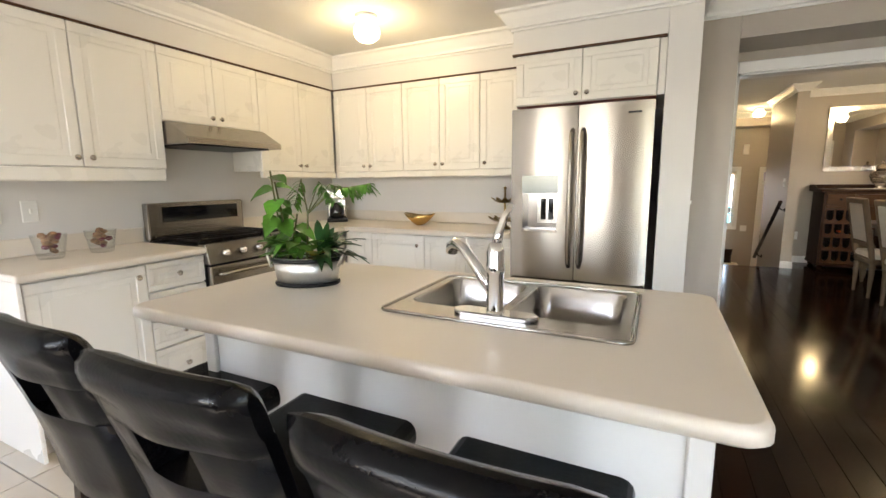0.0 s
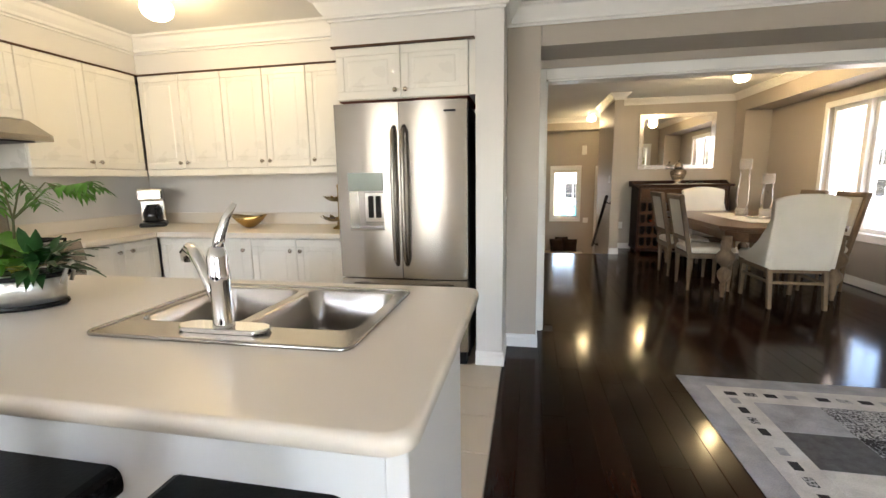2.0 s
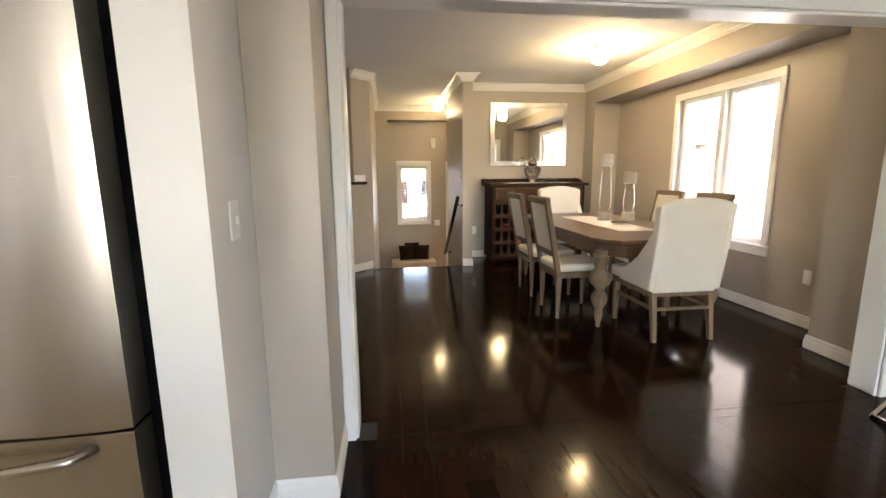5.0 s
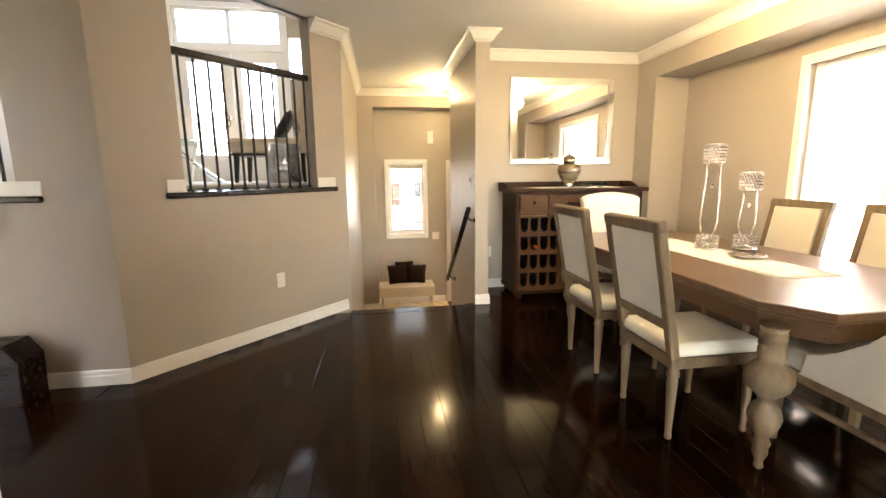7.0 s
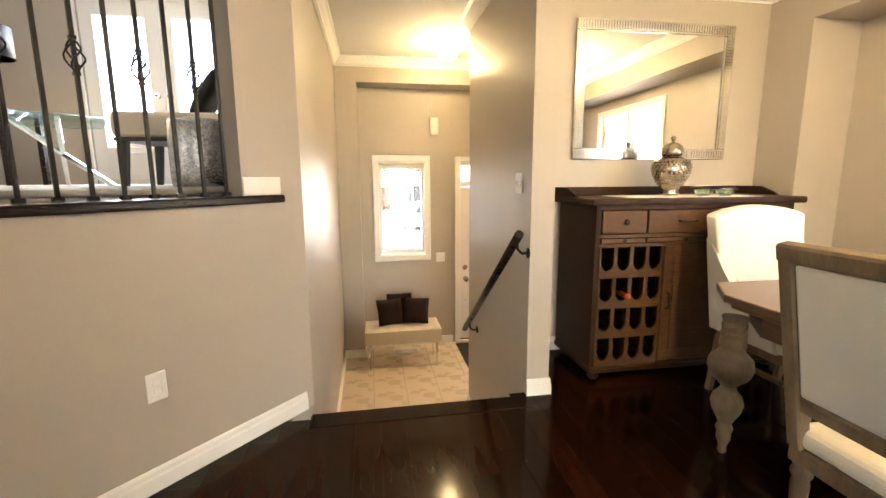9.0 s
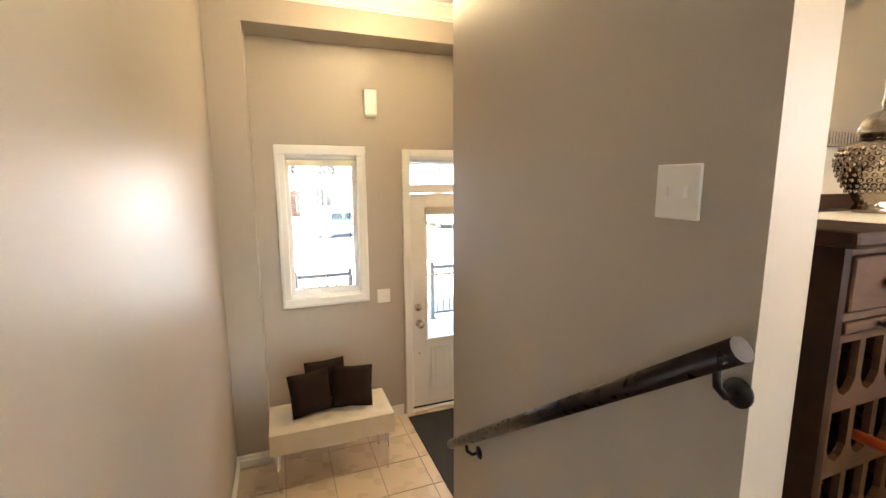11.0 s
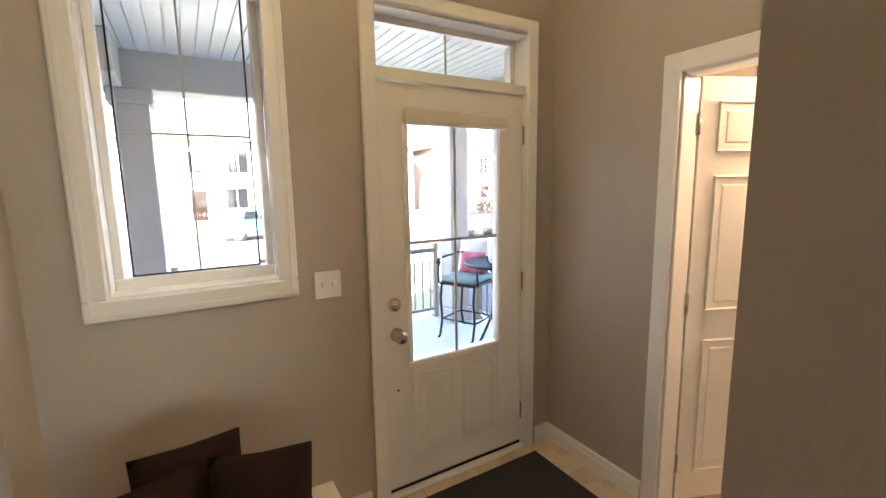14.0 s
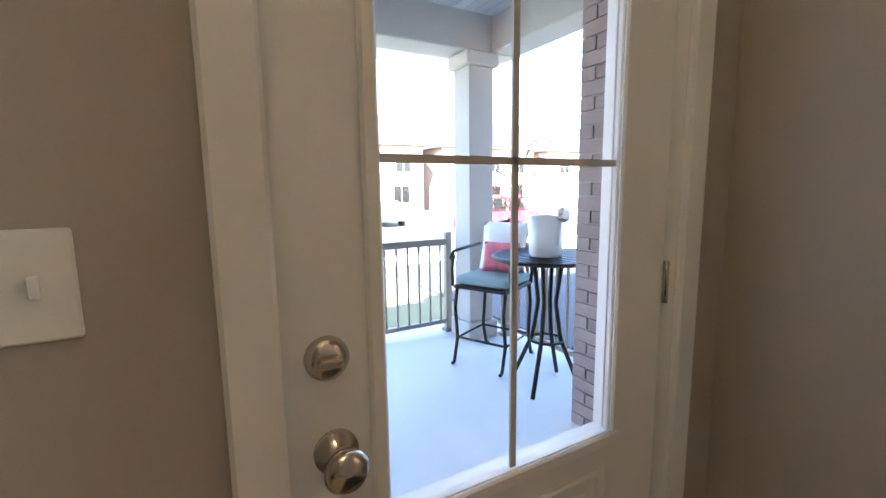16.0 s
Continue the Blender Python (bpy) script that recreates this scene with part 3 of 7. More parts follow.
# steps down to the entry
R, TR = 0.176, 0.24
for i in range(5):
    y0 = 7.78 + TR * i
    st = fixed("stair_step", S().box(1.052, 2.273, y0, y0 + TR + 0.001, EF - 0.01, -R * (i + 1) - 0.03), M_TRIM, "entry step with white riser and dark tread")
    if i < 4:
        part("tread", S().box(1.052, 2.273, y0 - 0.0, y0 + TR + 0.024, -R * (i + 1) - 0.03, -R * (i + 1), 0.008), M_FLOOR, st, "dark hardwood tread")
fixed("stair_landing_edge", S().box(1.052, 2.273, 7.66, 7.806, -0.035, 0.002, 0.010), M_FLOOR, "dark hardwood landing nosing")
fixed("stair_riser", boxes((1.052, 2.273, 7.765, 7.78, EF, -0.036)), M_TRIM, "white painted riser")


# ---- kitchen ----
def raised_panel(w, h, t=0.02, border=0.055):
    """A cabinet front in the x-z plane, face towards -y, lower left corner at the origin."""
    s = S().box(0, w, 0, t, 0, h, 0.003)
    b = bmesh.new()
    x0, x1, z0, z1 = border, w - border, border, h - border
    r = [(x0, z0, -0.0008), (x1, z0, -0.0008), (x1, z1, -0.0008), (x0, z1, -0.0008)]
    levels = [(0.0, -0.0008), (0.006, 0.006), (0.014, 0.006), (0.034, -0.003)]
    rings = []
    for inset, y in levels:
        rings.append([b.verts.new(p) for p in ((x0 + inset, y, z0 + inset), (x1 - inset, y, z0 + inset), (x1 - inset, y, z1 - inset), (x0 + inset, y, z1 - inset))])
    for a, c in zip(rings, rings[1:]):
        for i in range(4):
            b.faces.new((a[i], a[(i + 1) % 4], c[(i + 1) % 4], c[i]))
    b.faces.new(rings[-1])
    # sunken groove is shown by a frame laid round it
    s.add(b)
    for q in ((0, w, 0, border), (0, w, h - border, h), (0, border, border, h - border), (w - border, w, border, h - border)):
        s.box(q[0] + 0.001, q[1] - 0.001, -0.006, 0.0005, q[2] + 0.001, q[3] - 0.001, 0.003)
    return s


def knob_shape():
    m = Matrix.Rotation(radians(90), 4, "X")
    return S().lathe([(0.006, 0), (0.005, 0.012), (0.014, 0.018), (0.016, 0.024), (0.012, 0.030), (0.0, 0.032)], seg=14, m=m)


def cabinet(name, label, w, h, d, fronts, m, group="", toe=0.0, body_mat=None):
    """Cabinet with its back at y = d and doors at y = 0; fronts: (x0, x1, z0, z1, knob x, knob z, part name)."""
    c = thing(name, label, "cabinet", m, group)
    s = S().box(0, w, 0.024, d, toe, h)
    if toe:
        s.box(0, w, 0.08, d, 0, toe)
    part("body", s, body_mat or M_CAB, c)
    for x0, x1, z0, z1, kx, kz, nm in fronts:
        dm = pose(x0 + 0.002, 0.003, z0 + 0.002)
        bd = 0.055 if z1 - z0 > 0.25 else 0.035
        door = part(nm, raised_panel(x1 - x0 - 0.004, z1 - z0 - 0.004, border=bd), M_CAB, c, m=dm)
        if kx is not None:
            part("knob", knob_shape(), M_NICKEL, door, "satin nickel knob", pose(kx - x0 - 0.002, -0.006, kz - z0 - 0.002))
    return c


def facing_east(x, y, z):
    """Local -y turns to the east (+x); local x runs north."""
    return pose(x, y, z, 0, 0, 90)


G1, G2 = "upper kitchen cabinets", "base kitchen cabinets"
U0, U1 = 1.40, 2.155
# uppers on the west wall, fronts at x = -2.22
def upper_pair(label, w, h, z, m, two=True):
    f = [(0, w / 2, 0, h, w / 2 - 0.035, 0.05, "door"), (w / 2, w, 0, h, w / 2 + 0.035, 0.05, "door")] if two else [(0, w, 0, h, 0.05, 0.05, "door")]
    return cabinet("upper_cabinet", label, w, h, 0.325, f, m, G1)


upper_pair("cream double-door upper cabinet on the range wall", 0.90, U1 - U0, U0, facing_east(-2.22, 0.88, U0))
upper_pair("cream double-door upper cabinet at the run's end", 0.90, U1 - U0, U0, facing_east(-2.22, -0.02, U0))
upper_pair("short cream double-door cabinet above the range hood", 0.75, U1 - 1.70, 1.70, facing_east(-2.22, 1.78, 1.70))
upper_pair("cream double-door upper cabinet in the corner", 0.87, U1 - U0, U0, facing_east(-2.22, 2.53, U0))
upper_pair("cream double-door upper cabinet above the counter", 0.76, U1 - U0, U0, pose(-2.218, 3.42, U0))
upper_pair("cream double-door upper cabinet above the counter", 0.73, U1 - U0, U0, pose(-1.457, 3.42, U0))
upper_pair("narrow cream upper cabinet beside the fridge", 0.36, U1 - U0, U0, pose(-0.726, 3.42, U0), False)
c = cabinet("upper_cabinet", "short cream double-door cabinet over the fridge", 0.90, 0.335, 0.6, [(0, 0.45, 0, 0.335, 0.415, 0.05, "door"), (0.45, 0.90, 0, 0.335, 0.485, 0.05, "door")], pose(-0.34, 3.12, 1.82), G1)
part("underside", boxes((0.002, 0.898, 0.03, 0.58, -0.006, -0.001)), M_REDBOARD, c, "raw red-brown board underside")
solo("cabinet_filler", S().box(0.562, 0.603, 3.13, 3.74, 1.82, 2.155, 0.002), M_CAB, "cream filler strip beside the fridge cabinet", "filler")
solo("light_valance", S().box(-2.25, -2.215, -0.02, 1.77, 1.325, 1.398, 0.006), M_CAB, "cream light valance under the upper cabinets", "valance")
solo("light_valance", S().box(-2.25, -2.215, 2.53, 3.41, 1.345, 1.398, 0.006), M_CAB, "cream light valance under the upper cabinets", "valance")
solo("light_valance", S().box(-2.214, -0.366, 3.415, 3.45, 1.345, 1.398, 0.006), M_CAB, "cream light valance under the upper cabinets", "valance")
fixed("wall_soffit", boxes((-2.55, -2.222, -3, 3.42, 2.165, KC), (-2.55, -0.36, 3.422, 3.75, 2.165, KC), (-0.358, 0.603, 3.107, 3.75, 2.165, KC)), M_KWALL, "cream painted soffit above the cabinets")
# dark oak colour on this strip paints in the soffit's shadow line
fixed("trim_soffit_shade", boxes((-2.24, -2.205, -3, 3.405, 2.152, 2.163), (-2.24, -0.36, 3.405, 3.44, 2.152, 2.163), (-0.36, 0.6, 3.092, 3.13, 2.152, 2.163)), M_OAK, "edge strip with the soffit's shadow put in as dark colour")


def base_cab(label, w, fronts, m):
    return cabinet("base_cabinet", label, w, 0.872, 0.60, fronts, m, G2, toe=0.10)


# west run: fronts at x = -1.93
base_cab("cream base cabinet with one door beside the range", 0.53, [(0, 0.53, 0.11, 0.865, 0.48, 0.80, "door")], facing_east(-1.93, 0.89, 0))
base_cab("cream base cabinet with four drawers beside the range", 0.35, [(0, 0.35, 0.70, 0.865, 0.175, 0.785, "drawer_front"), (0, 0.35, 0.53, 0.695, 0.175, 0.61, "drawer_front"), (0, 0.35, 0.36, 0.525, 0.175, 0.44, "drawer_front"), (0, 0.35, 0.11, 0.355, 0.175, 0.23, "drawer_front")], facing_east(-1.93, 1.42, 0))
base_cab("cream base cabinet in the corner", 0.60, [(0, 0.3, 0.11, 0.865, 0.25, 0.80, "door"), (0.3, 0.6, 0.11, 0.865, 0.35, 0.80, "door")], facing_east(-1.93, 2.54, 0))
base_cab("cream base cabinet with one door under the counter", 0.80, [(0, 0.28, 0.11, 0.865, None, None, "filler_panel"), (0.28, 0.80, 0.11, 0.865, 0.74, 0.78, "door")], pose(-1.90, 3.13, 0))
base_cab("cream base cabinet with two doors under the counter", 0.74, [(0, 0.37, 0.11, 0.865, 0.33, 0.78, "door"), (0.37, 0.74, 0.11, 0.865, 0.41, 0.78, "door")], pose(-1.10, 3.13, 0))
solo("cabinet_end_panel", S().box(-2.53, -1.92, 0.868, 0.886, 0, 0.874, 0.002), M_CAB, "cream end panel of the base cabinets", "panel")
ct = thing("countertop", "beige speckled laminate countertop with rounded edge", "countertop")
part("slab", S().box(-2.55, -1.885, 0.855, 1.765, 0.876, 0.915, 0.012, 3), M_COUNTER, ct)
part("slab", S().prism([(-2.55, 2.535), (-1.885, 2.535), (-1.885, 3.09), (-0.365, 3.09), (-0.365, 3.75), (-2.55, 3.75)], 0.876, 0.915, 0.010, segs=2), M_COUNTER, ct)
part("backsplash", S().box(-2.548, -2.53, 0.86, 1.765, 0.916, 1.015, 0.004), M_COUNTER, ct)
part("backsplash", S().box(-2.548, -2.53, 2.535, 3.73, 0.916, 1.015, 0.004), M_COUNTER, ct)
part("backsplash", S().box(-2.53, -0.37, 3.73, 3.748, 0.916, 1.015, 0.004), M_COUNTER, ct)


def stove():
    t = thing("gas_range", "stainless steel gas range with black cooktop", "stove", facing_east(-1.90, 1.77, 0))
    W = 0.76
    part("body", S().box(0.006, W - 0.006, 0.03, 0.63, 0.02, 0.90), M_BLACK, t, "black range side panels")
    part("cooktop", S().box(0.004, W - 0.004, 0.08, 0.60, 0.90, 0.918, 0.005), M_BLACKGLASS, t, "black enamel cooktop")
    part("control_panel", S().prism([(0.0, 0.80), (0.03, 0.925), (0.10, 0.925), (0.10, 0.80)], 0, W, 0.004, Matrix(((0, 0, 1, 0), (1, 0, 0, -0.02), (0, 1, 0, 0), (0, 0, 0, 1)))), M_STEEL, t)
    for i in range(5):
        x = 0.12 + i * 0.13
        part("control_knob", S().lathe([(0.026, 0), (0.026, 0.012), (0.02, 0.02), (0.018, 0.034), (0.0, 0.036)], seg=18, m=pose(x, -0.012, 0.86, 78, 0, 0)), M_SILVER, t, "steel control knob")
    door = part("oven_door", S().box(0.01, W - 0.01, -0.012, 0.03, 0.23, 0.785, 0.008, 2), M_STEEL, t)
    part("window", S().box(0.10, W - 0.10, -0.017, -0.0125, 0.36, 0.66, 0.002), M_BLACKGLASS, door, "dark oven window")
    part("handle", S().tube([(0.05, -0.012, 0.73), (0.06, -0.055, 0.735), (0.2, -0.062, 0.735), (W - 0.2, -0.062, 0.735), (W - 0.06, -0.055, 0.735), (W - 0.05, -0.012, 0.73)], 0.013, 10), M_STEEL, door)
    part("drawer", S().box(0.01, W - 0.01, -0.008, 0.03, 0.06, 0.222, 0.006), M_STEEL, t)
    back = part("backguard", S().box(0.0, W, 0.575, 0.635, 0.92, 1.175, 0.012, 2), M_STEEL, t)
    part("display", S().box(0.10, W - 0.06, 0.569, 0.5745, 1.04, 1.145, 0.002), M_BLACKGLASS, back, "black control display")
    for gx in (0.02, 0.265, 0.51):
        s = S()
        for k in range(4):
            s.box(gx + 0.01 + k * 0.07, gx + 0.022 + k * 0.07, 0.10, 0.56, 0.934, 0.948)
        for yy in (0.11, 0.32, 0.54):
            s.box(gx + 0.005, gx + 0.235, yy, yy + 0.012, 0.934, 0.946)
        for a in (0.008, 0.224):
            for b2 in (0.11, 0.54):
                s.box(gx + a, gx + a + 0.012, b2, b2 + 0.012, 0.916, 0.934)
        part("grate", s, M_IRON, t, "black cast iron grate")
    for bx, by in ((0.14, 0.22), (0.14, 0.45), (0.38, 0.33), (0.62, 0.22), (0.62, 0.45)):
        part("burner", S().lathe([(0.045, 0), (0.045, 0.008), (0.03, 0.014), (0, 0.014)], (bx, by, 0.9175), 16), M_IRON, t)


stove()
hood = thing("range_hood", "stainless steel under-cabinet range hood", "range hood", facing_east(-2.0, 1.785, 1.555))
part("body", S().prism([(0.0, 0.0), (0.0, 0.035), (0.18, 0.14), (0.54, 0.14), (0.54, 0.0)], 0, 0.745, 0.003, Matrix(((0, 0, 1, 0), (1, 0, 0, 0), (0, 1, 0, 0), (0, 0, 0, 1)))), M_STEEL, hood)
part("filter", S().box(0.06, 0.68, 0.06, 0.48, -0.008, -0.001, 0.002), M_BLACK, hood, "dark grease filter")


def fridge():
    t = thing("fridge", "stainless steel french-door fridge with ice dispenser", "fridge", pose(-0.345, 3.06, 0))
    W = 0.905
    part("body", S().box(0.008, W - 0.008, 0.09, 0.66, 0.03, 1.765, 0.006), M_BLACK, t, "dark grey fridge cabinet")

    def bow(x0, x1, a, c, n=10):
        """Front edge from a to c of a door that spans x0 to x1, bulging forwards."""
        return [(a + (c - a) * i / n, -0.018 * math.sin(math.pi * (0.12 + 0.76 * (a + (c - a) * i / n - x0) / (x1 - x0)))) for i in range(n + 1)]

    def bowed(x0, x1, z0, z1):
        return S().prism([(x1, 0.085), (x0, 0.085)] + bow(x0, x1, x0, x1), z0, z1, 0.004)
    HX0, HX1, HZ0, HZ1 = 0.088, 0.332, 0.957, 1.213
    door_l = S()
    for xa, xb, za, zb in ((0.003, 0.45, 0.615, HZ0), (0.003, HX0, HZ0, HZ1), (HX1, 0.45, HZ0, HZ1), (0.003, 0.45, HZ1, 1.785)):
        door_l.prism([(xb, 0.085), (xa, 0.085)] + bow(0.003, 0.45, xa, xb), za, zb)
    dl = part("left_door", door_l, M_STEEL, t)
    dr = part("right_door", bowed(0.455, W - 0.003, 0.615, 1.785), M_STEEL, t)
    dz = part("freezer_drawer", bowed(0.003, W - 0.003, 0.10, 0.605), M_STEEL, t)
    for d, x in ((dl, 0.418), (dr, 0.487)):
        part("handle", S().tube([(x, -0.005, 0.71), (x, -0.05, 0.75), (x, -0.068, 0.95), (x, -0.075, 1.2), (x, -0.068, 1.42), (x, -0.05, 1.6), (x, -0.005, 1.63)], 0.0145, 12), M_STEEL, d)
    part("handle", S().tube([(0.10, -0.005, 0.565), (0.14, -0.05, 0.56), (0.3, -0.068, 0.548), (0.6, -0.068, 0.548), (0.76, -0.05, 0.56), (0.80, -0.005, 0.565)], 0.0145, 12), M_STEEL, dz)
    dp = part("dispenser", S().box(0.085, 0.335, -0.023, -0.010, 1.215, 1.335, 0.002), M_DISPLAY, dl, "pale grey-green dispenser control panel")
    part("recess", boxes((HX0, HX1, 0.066, 0.07, HZ0, HZ1), (HX0, HX0 + 0.004, -0.006, 0.066, HZ0, HZ1), (HX1 - 0.004, HX1, -0.006, 0.066, HZ0, HZ1), (HX0 + 0.004, HX1 - 0.004, -0.006, 0.066, HZ1 - 0.004, HZ1), (HX0 + 0.004, HX1 - 0.004, -0.006, 0.066, HZ0, HZ0 + 0.004)), M_SINK, dl, "dark steel dispenser recess")
    part("nozzle_block", S().box(0.185, 0.325, 0.012, 0.065, 1.0, 1.205, 0.004), M_SILVER, dl, "silver nozzle block")
    for px in (0.215, 0.268):
        part("paddle", S().box(px, px + 0.034, 0.0, 0.0115, 1.03, 1.18, 0.004), M_BLACKGLASS, dl, "black dispenser paddle")
    part("tray", S().box(0.085, 0.335, -0.026, 0.05, 0.945, 0.9565, 0.003), M_STEEL, dl)
    part("badge", boxes((0.70, 0.83, -0.0165, -0.010, 1.71, 1.722)), M_BLACK, dr, "small dark badge bar")
    part("grille", boxes((0.02, W - 0.02, 0.03, 0.12, 0.0, 0.09)), M_BLACK, t)


fridge()


def ceiling_lamp(m, label):
    t = thing("ceiling_light", label, "ceiling light", m, "flush ceiling lights")
    part("canopy", S().lathe([(0.075, 0), (0.078, -0.012), (0.06, -0.03), (0.045, -0.035), (0, -0.035)], seg=24), M_TRIM, t)
    g = part("globe", S().lathe([(0.045, -0.036), (0.06, -0.05), (0.085, -0.08), (0.092, -0.11), (0.08, -0.145), (0.05, -0.168), (0.0, -0.175)], seg=24), M_GLOBE, t, "glowing glass globe")
    g.visible_shadow = False
    return t


ceiling_lamp(pose(-1.28, 2.68, KC), "white kitchen ceiling light with a lit globe")
ceiling_lamp(pose(3.5, 6.45, DC), "white dining room ceiling light with a lit globe")
ceiling_lamp(pose(2.2, 9.95, DC), "white hall ceiling light with a lit globe")

# island
isl = thing("kitchen_island", "white kitchen island with beige laminate top", "island")
IX0, IX1, IY0, IY1 = -0.93, 0.787, 0.795, 1.70
def rounded(x0, x1, y0, y1, r, n=5):
    out = []
    for cx, cy, a0 in ((x1 - r, y1 - r, 0), (x0 + r, y1 - r, 90), (x0 + r, y0 + r, 180), (x1 - r, y0 + r, 270)):
        for i in range(n + 1):
            a = radians(a0 + 90 * i / n)
            out.append((cx + r * math.cos(a), cy + r * math.sin(a)))
    return out


SX0, SX1, SY0, SY1 = -0.145, 0.565, 1.085, 1.60
top = S()
outer = rounded(IX0, IX1, IY0, IY1, 0.045)
inner = rounded(SX0 + 0.015, SX1 - 0.015, SY0 + 0.015, SY1 - 0.015, 0.03)
b = top.bm
lev = [(-0.010, 0.874), (0.0, 0.884), (0.0, 0.905), (0.004, 0.912), (0.012, 0.915)]
rings = []
cx, cy = (IX0 + IX1) / 2, (IY0 + IY1) / 2
for inset, z in lev:
    inset = abs(inset)
    rings.append([b.verts.new((x - inset * (1 if x > cx else -1), y - inset * (1 if y > cy else -1), z)) for x, y in outer])
k = len(outer)
for a, c2 in zip(rings, rings[1:]):
    for i in range(k):
        b.faces.new((a[i], a[(i + 1) % k], c2[(i + 1) % k], c2[i])).smooth = True
it = [b.verts.new((x, y, 0.915)) for x, y in inner]
ib = [b.verts.new((x, y, 0.874)) for x, y in inner]
for i in range(k):
    j = (i + 1) % k
    b.faces.new((rings[-1][i], rings[-1][j], it[j], it[i]))
    b.faces.new((it[i], it[j], ib[j], ib[i]))
    b.faces.new((ib[i], ib[j], rings[0][j], rings[0][i]))
part("worktop", top, M_COUNTER, isl, "beige laminate worktop with rounded edge")
part("front_panel", boxes((-0.78, 0.70, 0.985, 1.0, 0.0, 0.873)), M_TRIM, isl, "white painted back panel")
part("side_panel", boxes((0.70, 0.72, 0.975, 1.66, 0.0, 0.873)), M_TRIM, isl)
part("side_panel", boxes((-0.80, -0.78, 0.975, 1.66, 0.0, 0.873)), M_TRIM, isl)
part("corner_trim", S().box(0.68, 0.728, 0.968, 0.984, 0, 0.873, 0.003), M_TRIM, isl)
part("corner_trim", S().box(-0.808, -0.76, 0.968, 0.984, 0, 0.873, 0.003), M_TRIM, isl)
part("body", boxes((-0.78, SX0 - 0.02, 1.0, 1.66, 0.1, 0.873), (SX1 + 0.02, 0.70, 1.0, 1.66, 0.1, 0.873), (SX0 - 0.02, SX1 + 0.02, 1.62, 1.66, 0.1, 0.873)), M_CAB, isl)
# sink
sk = thing("kitchen_sink", "stainless steel double bowl drop-in sink", "sink")
rim = S()
BOWLS = ((SX0 + 0.035, 0.195, SY0 + 0.115, SY1 - 0.035), (0.225, SX1 - 0.035, SY0 + 0.115, SY1 - 0.035))


def rect_with_holes(s, X0, X1, Y0, Y1, holes, z0, z1):
    xs = sorted({X0, X1} | {v for h in holes for v in h[:2]})
    ys = sorted({Y0, Y1} | {v for h in holes for v in h[2:]})
    for a, c in zip(xs, xs[1:]):
        for d, e in zip(ys, ys[1:]):
            mx, my = (a + c) / 2, (d + e) / 2
            if not any(h[0] < mx < h[1] and h[2] < my < h[3] for h in holes):
                s.box(a, c, d, e, z0, z1)


rect_with_holes(rim, SX0 + 0.008, SX1 - 0.008, SY0 + 0.008, SY1 - 0.008, BOWLS, 0.9155, 0.920)
part("rim", rim, M_SINK, sk)
lip = S()
op = rounded(SX0, SX1, SY0, SY1, 0.03, 4)
lip.tube([(x, y, 0.9195) for x, y in op] + [(op[0][0], op[0][1], 0.9195)], 0.0055, 6)
part("rim_edge", lip, M_SINK, sk)
for x0, x1, y0, y1 in BOWLS:
    s = S()
    prof = [(0.0, 0.9205, 0.045), (0.004, 0.914, 0.045), (0.010, 0.80, 0.05), (0.022, 0.757, 0.055), (0.05, 0.745, 0.06)]
    rr = []
    for ins, z, r in prof:
        rr.append([s.bm.verts.new((x, y, z)) for x, y in rounded(x0 + ins, x1 - ins, y0 + ins, y1 - ins, r, 5)])
    for a, c2 in zip(rr, rr[1:]):
        for i in range(len(a)):
            s.bm.faces.new((a[i], a[(i + 1) % len(a)], c2[(i + 1) % len(a)], c2[i])).smooth = True
    s.bm.faces.new(rr[-1])
    # corner plates that close the rounded mouth
    for cxx, cyy, sx, sy in ((x0, y0, 1, 1), (x1, y0, -1, 1), (x1, y1, -1, -1), (x0, y1, 1, -1)):
        arc = [(cxx + sx * (0.045 - 0.045 * math.sin(radians(t))), cyy + sy * (0.045 - 0.045 * math.cos(radians(t)))) for t in (0, 18, 36, 54, 72, 90)]
        s.bm.faces.new([s.bm.verts.new((x, y, 0.9203)) for x, y in arc + [(cxx, cyy)]])
    bowl = part("bowl", s, M_SINK, sk)
    part("drain", S().lathe([(0.042, 0), (0.042, 0.004), (0.03, 0.002), (0, 0.001)], ((x0 + x1) / 2, (y0 + y1) / 2, 0.7455), 18), M_CHROME, bowl)
fc = thing("faucet", "polished chrome single-lever kitchen faucet", "faucet", pose(0.20, 1.16, 0.921))
part("base_plate", S().prism(rounded(-0.125, 0.125, -0.03, 0.03, 0.029, 6), 0, 0.012, 0.004), M_CHROME, fc)
part("body", S().lathe([(0.027, 0.012), (0.025, 0.02), (0.024, 0.12), (0.026, 0.125), (0.026, 0.15), (0.024, 0.155), (0.025, 0.185), (0.018, 0.21), (0.0, 0.215)], seg=22), M_CHROME, fc)
part("lever", S().tube([(0, 0, 0.19), (0.006, 0.008, 0.235), (0.018, 0.02, 0.28), (0.034, 0.036, 0.315)], [0.016, 0.013, 0.010, 0.007], 10), M_CHROME, fc)
part("spout", S().tube([(-0.01, 0.005, 0.06), (-0.075, 0.045, 0.13), (-0.13, 0.08, 0.175), (-0.165, 0.102, 0.187), (-0.185, 0.115, 0.175), (-0.19, 0.12, 0.155)], [0.016, 0.016, 0.017, 0.02, 0.021, 0.02], 12), M_CHROME, fc)


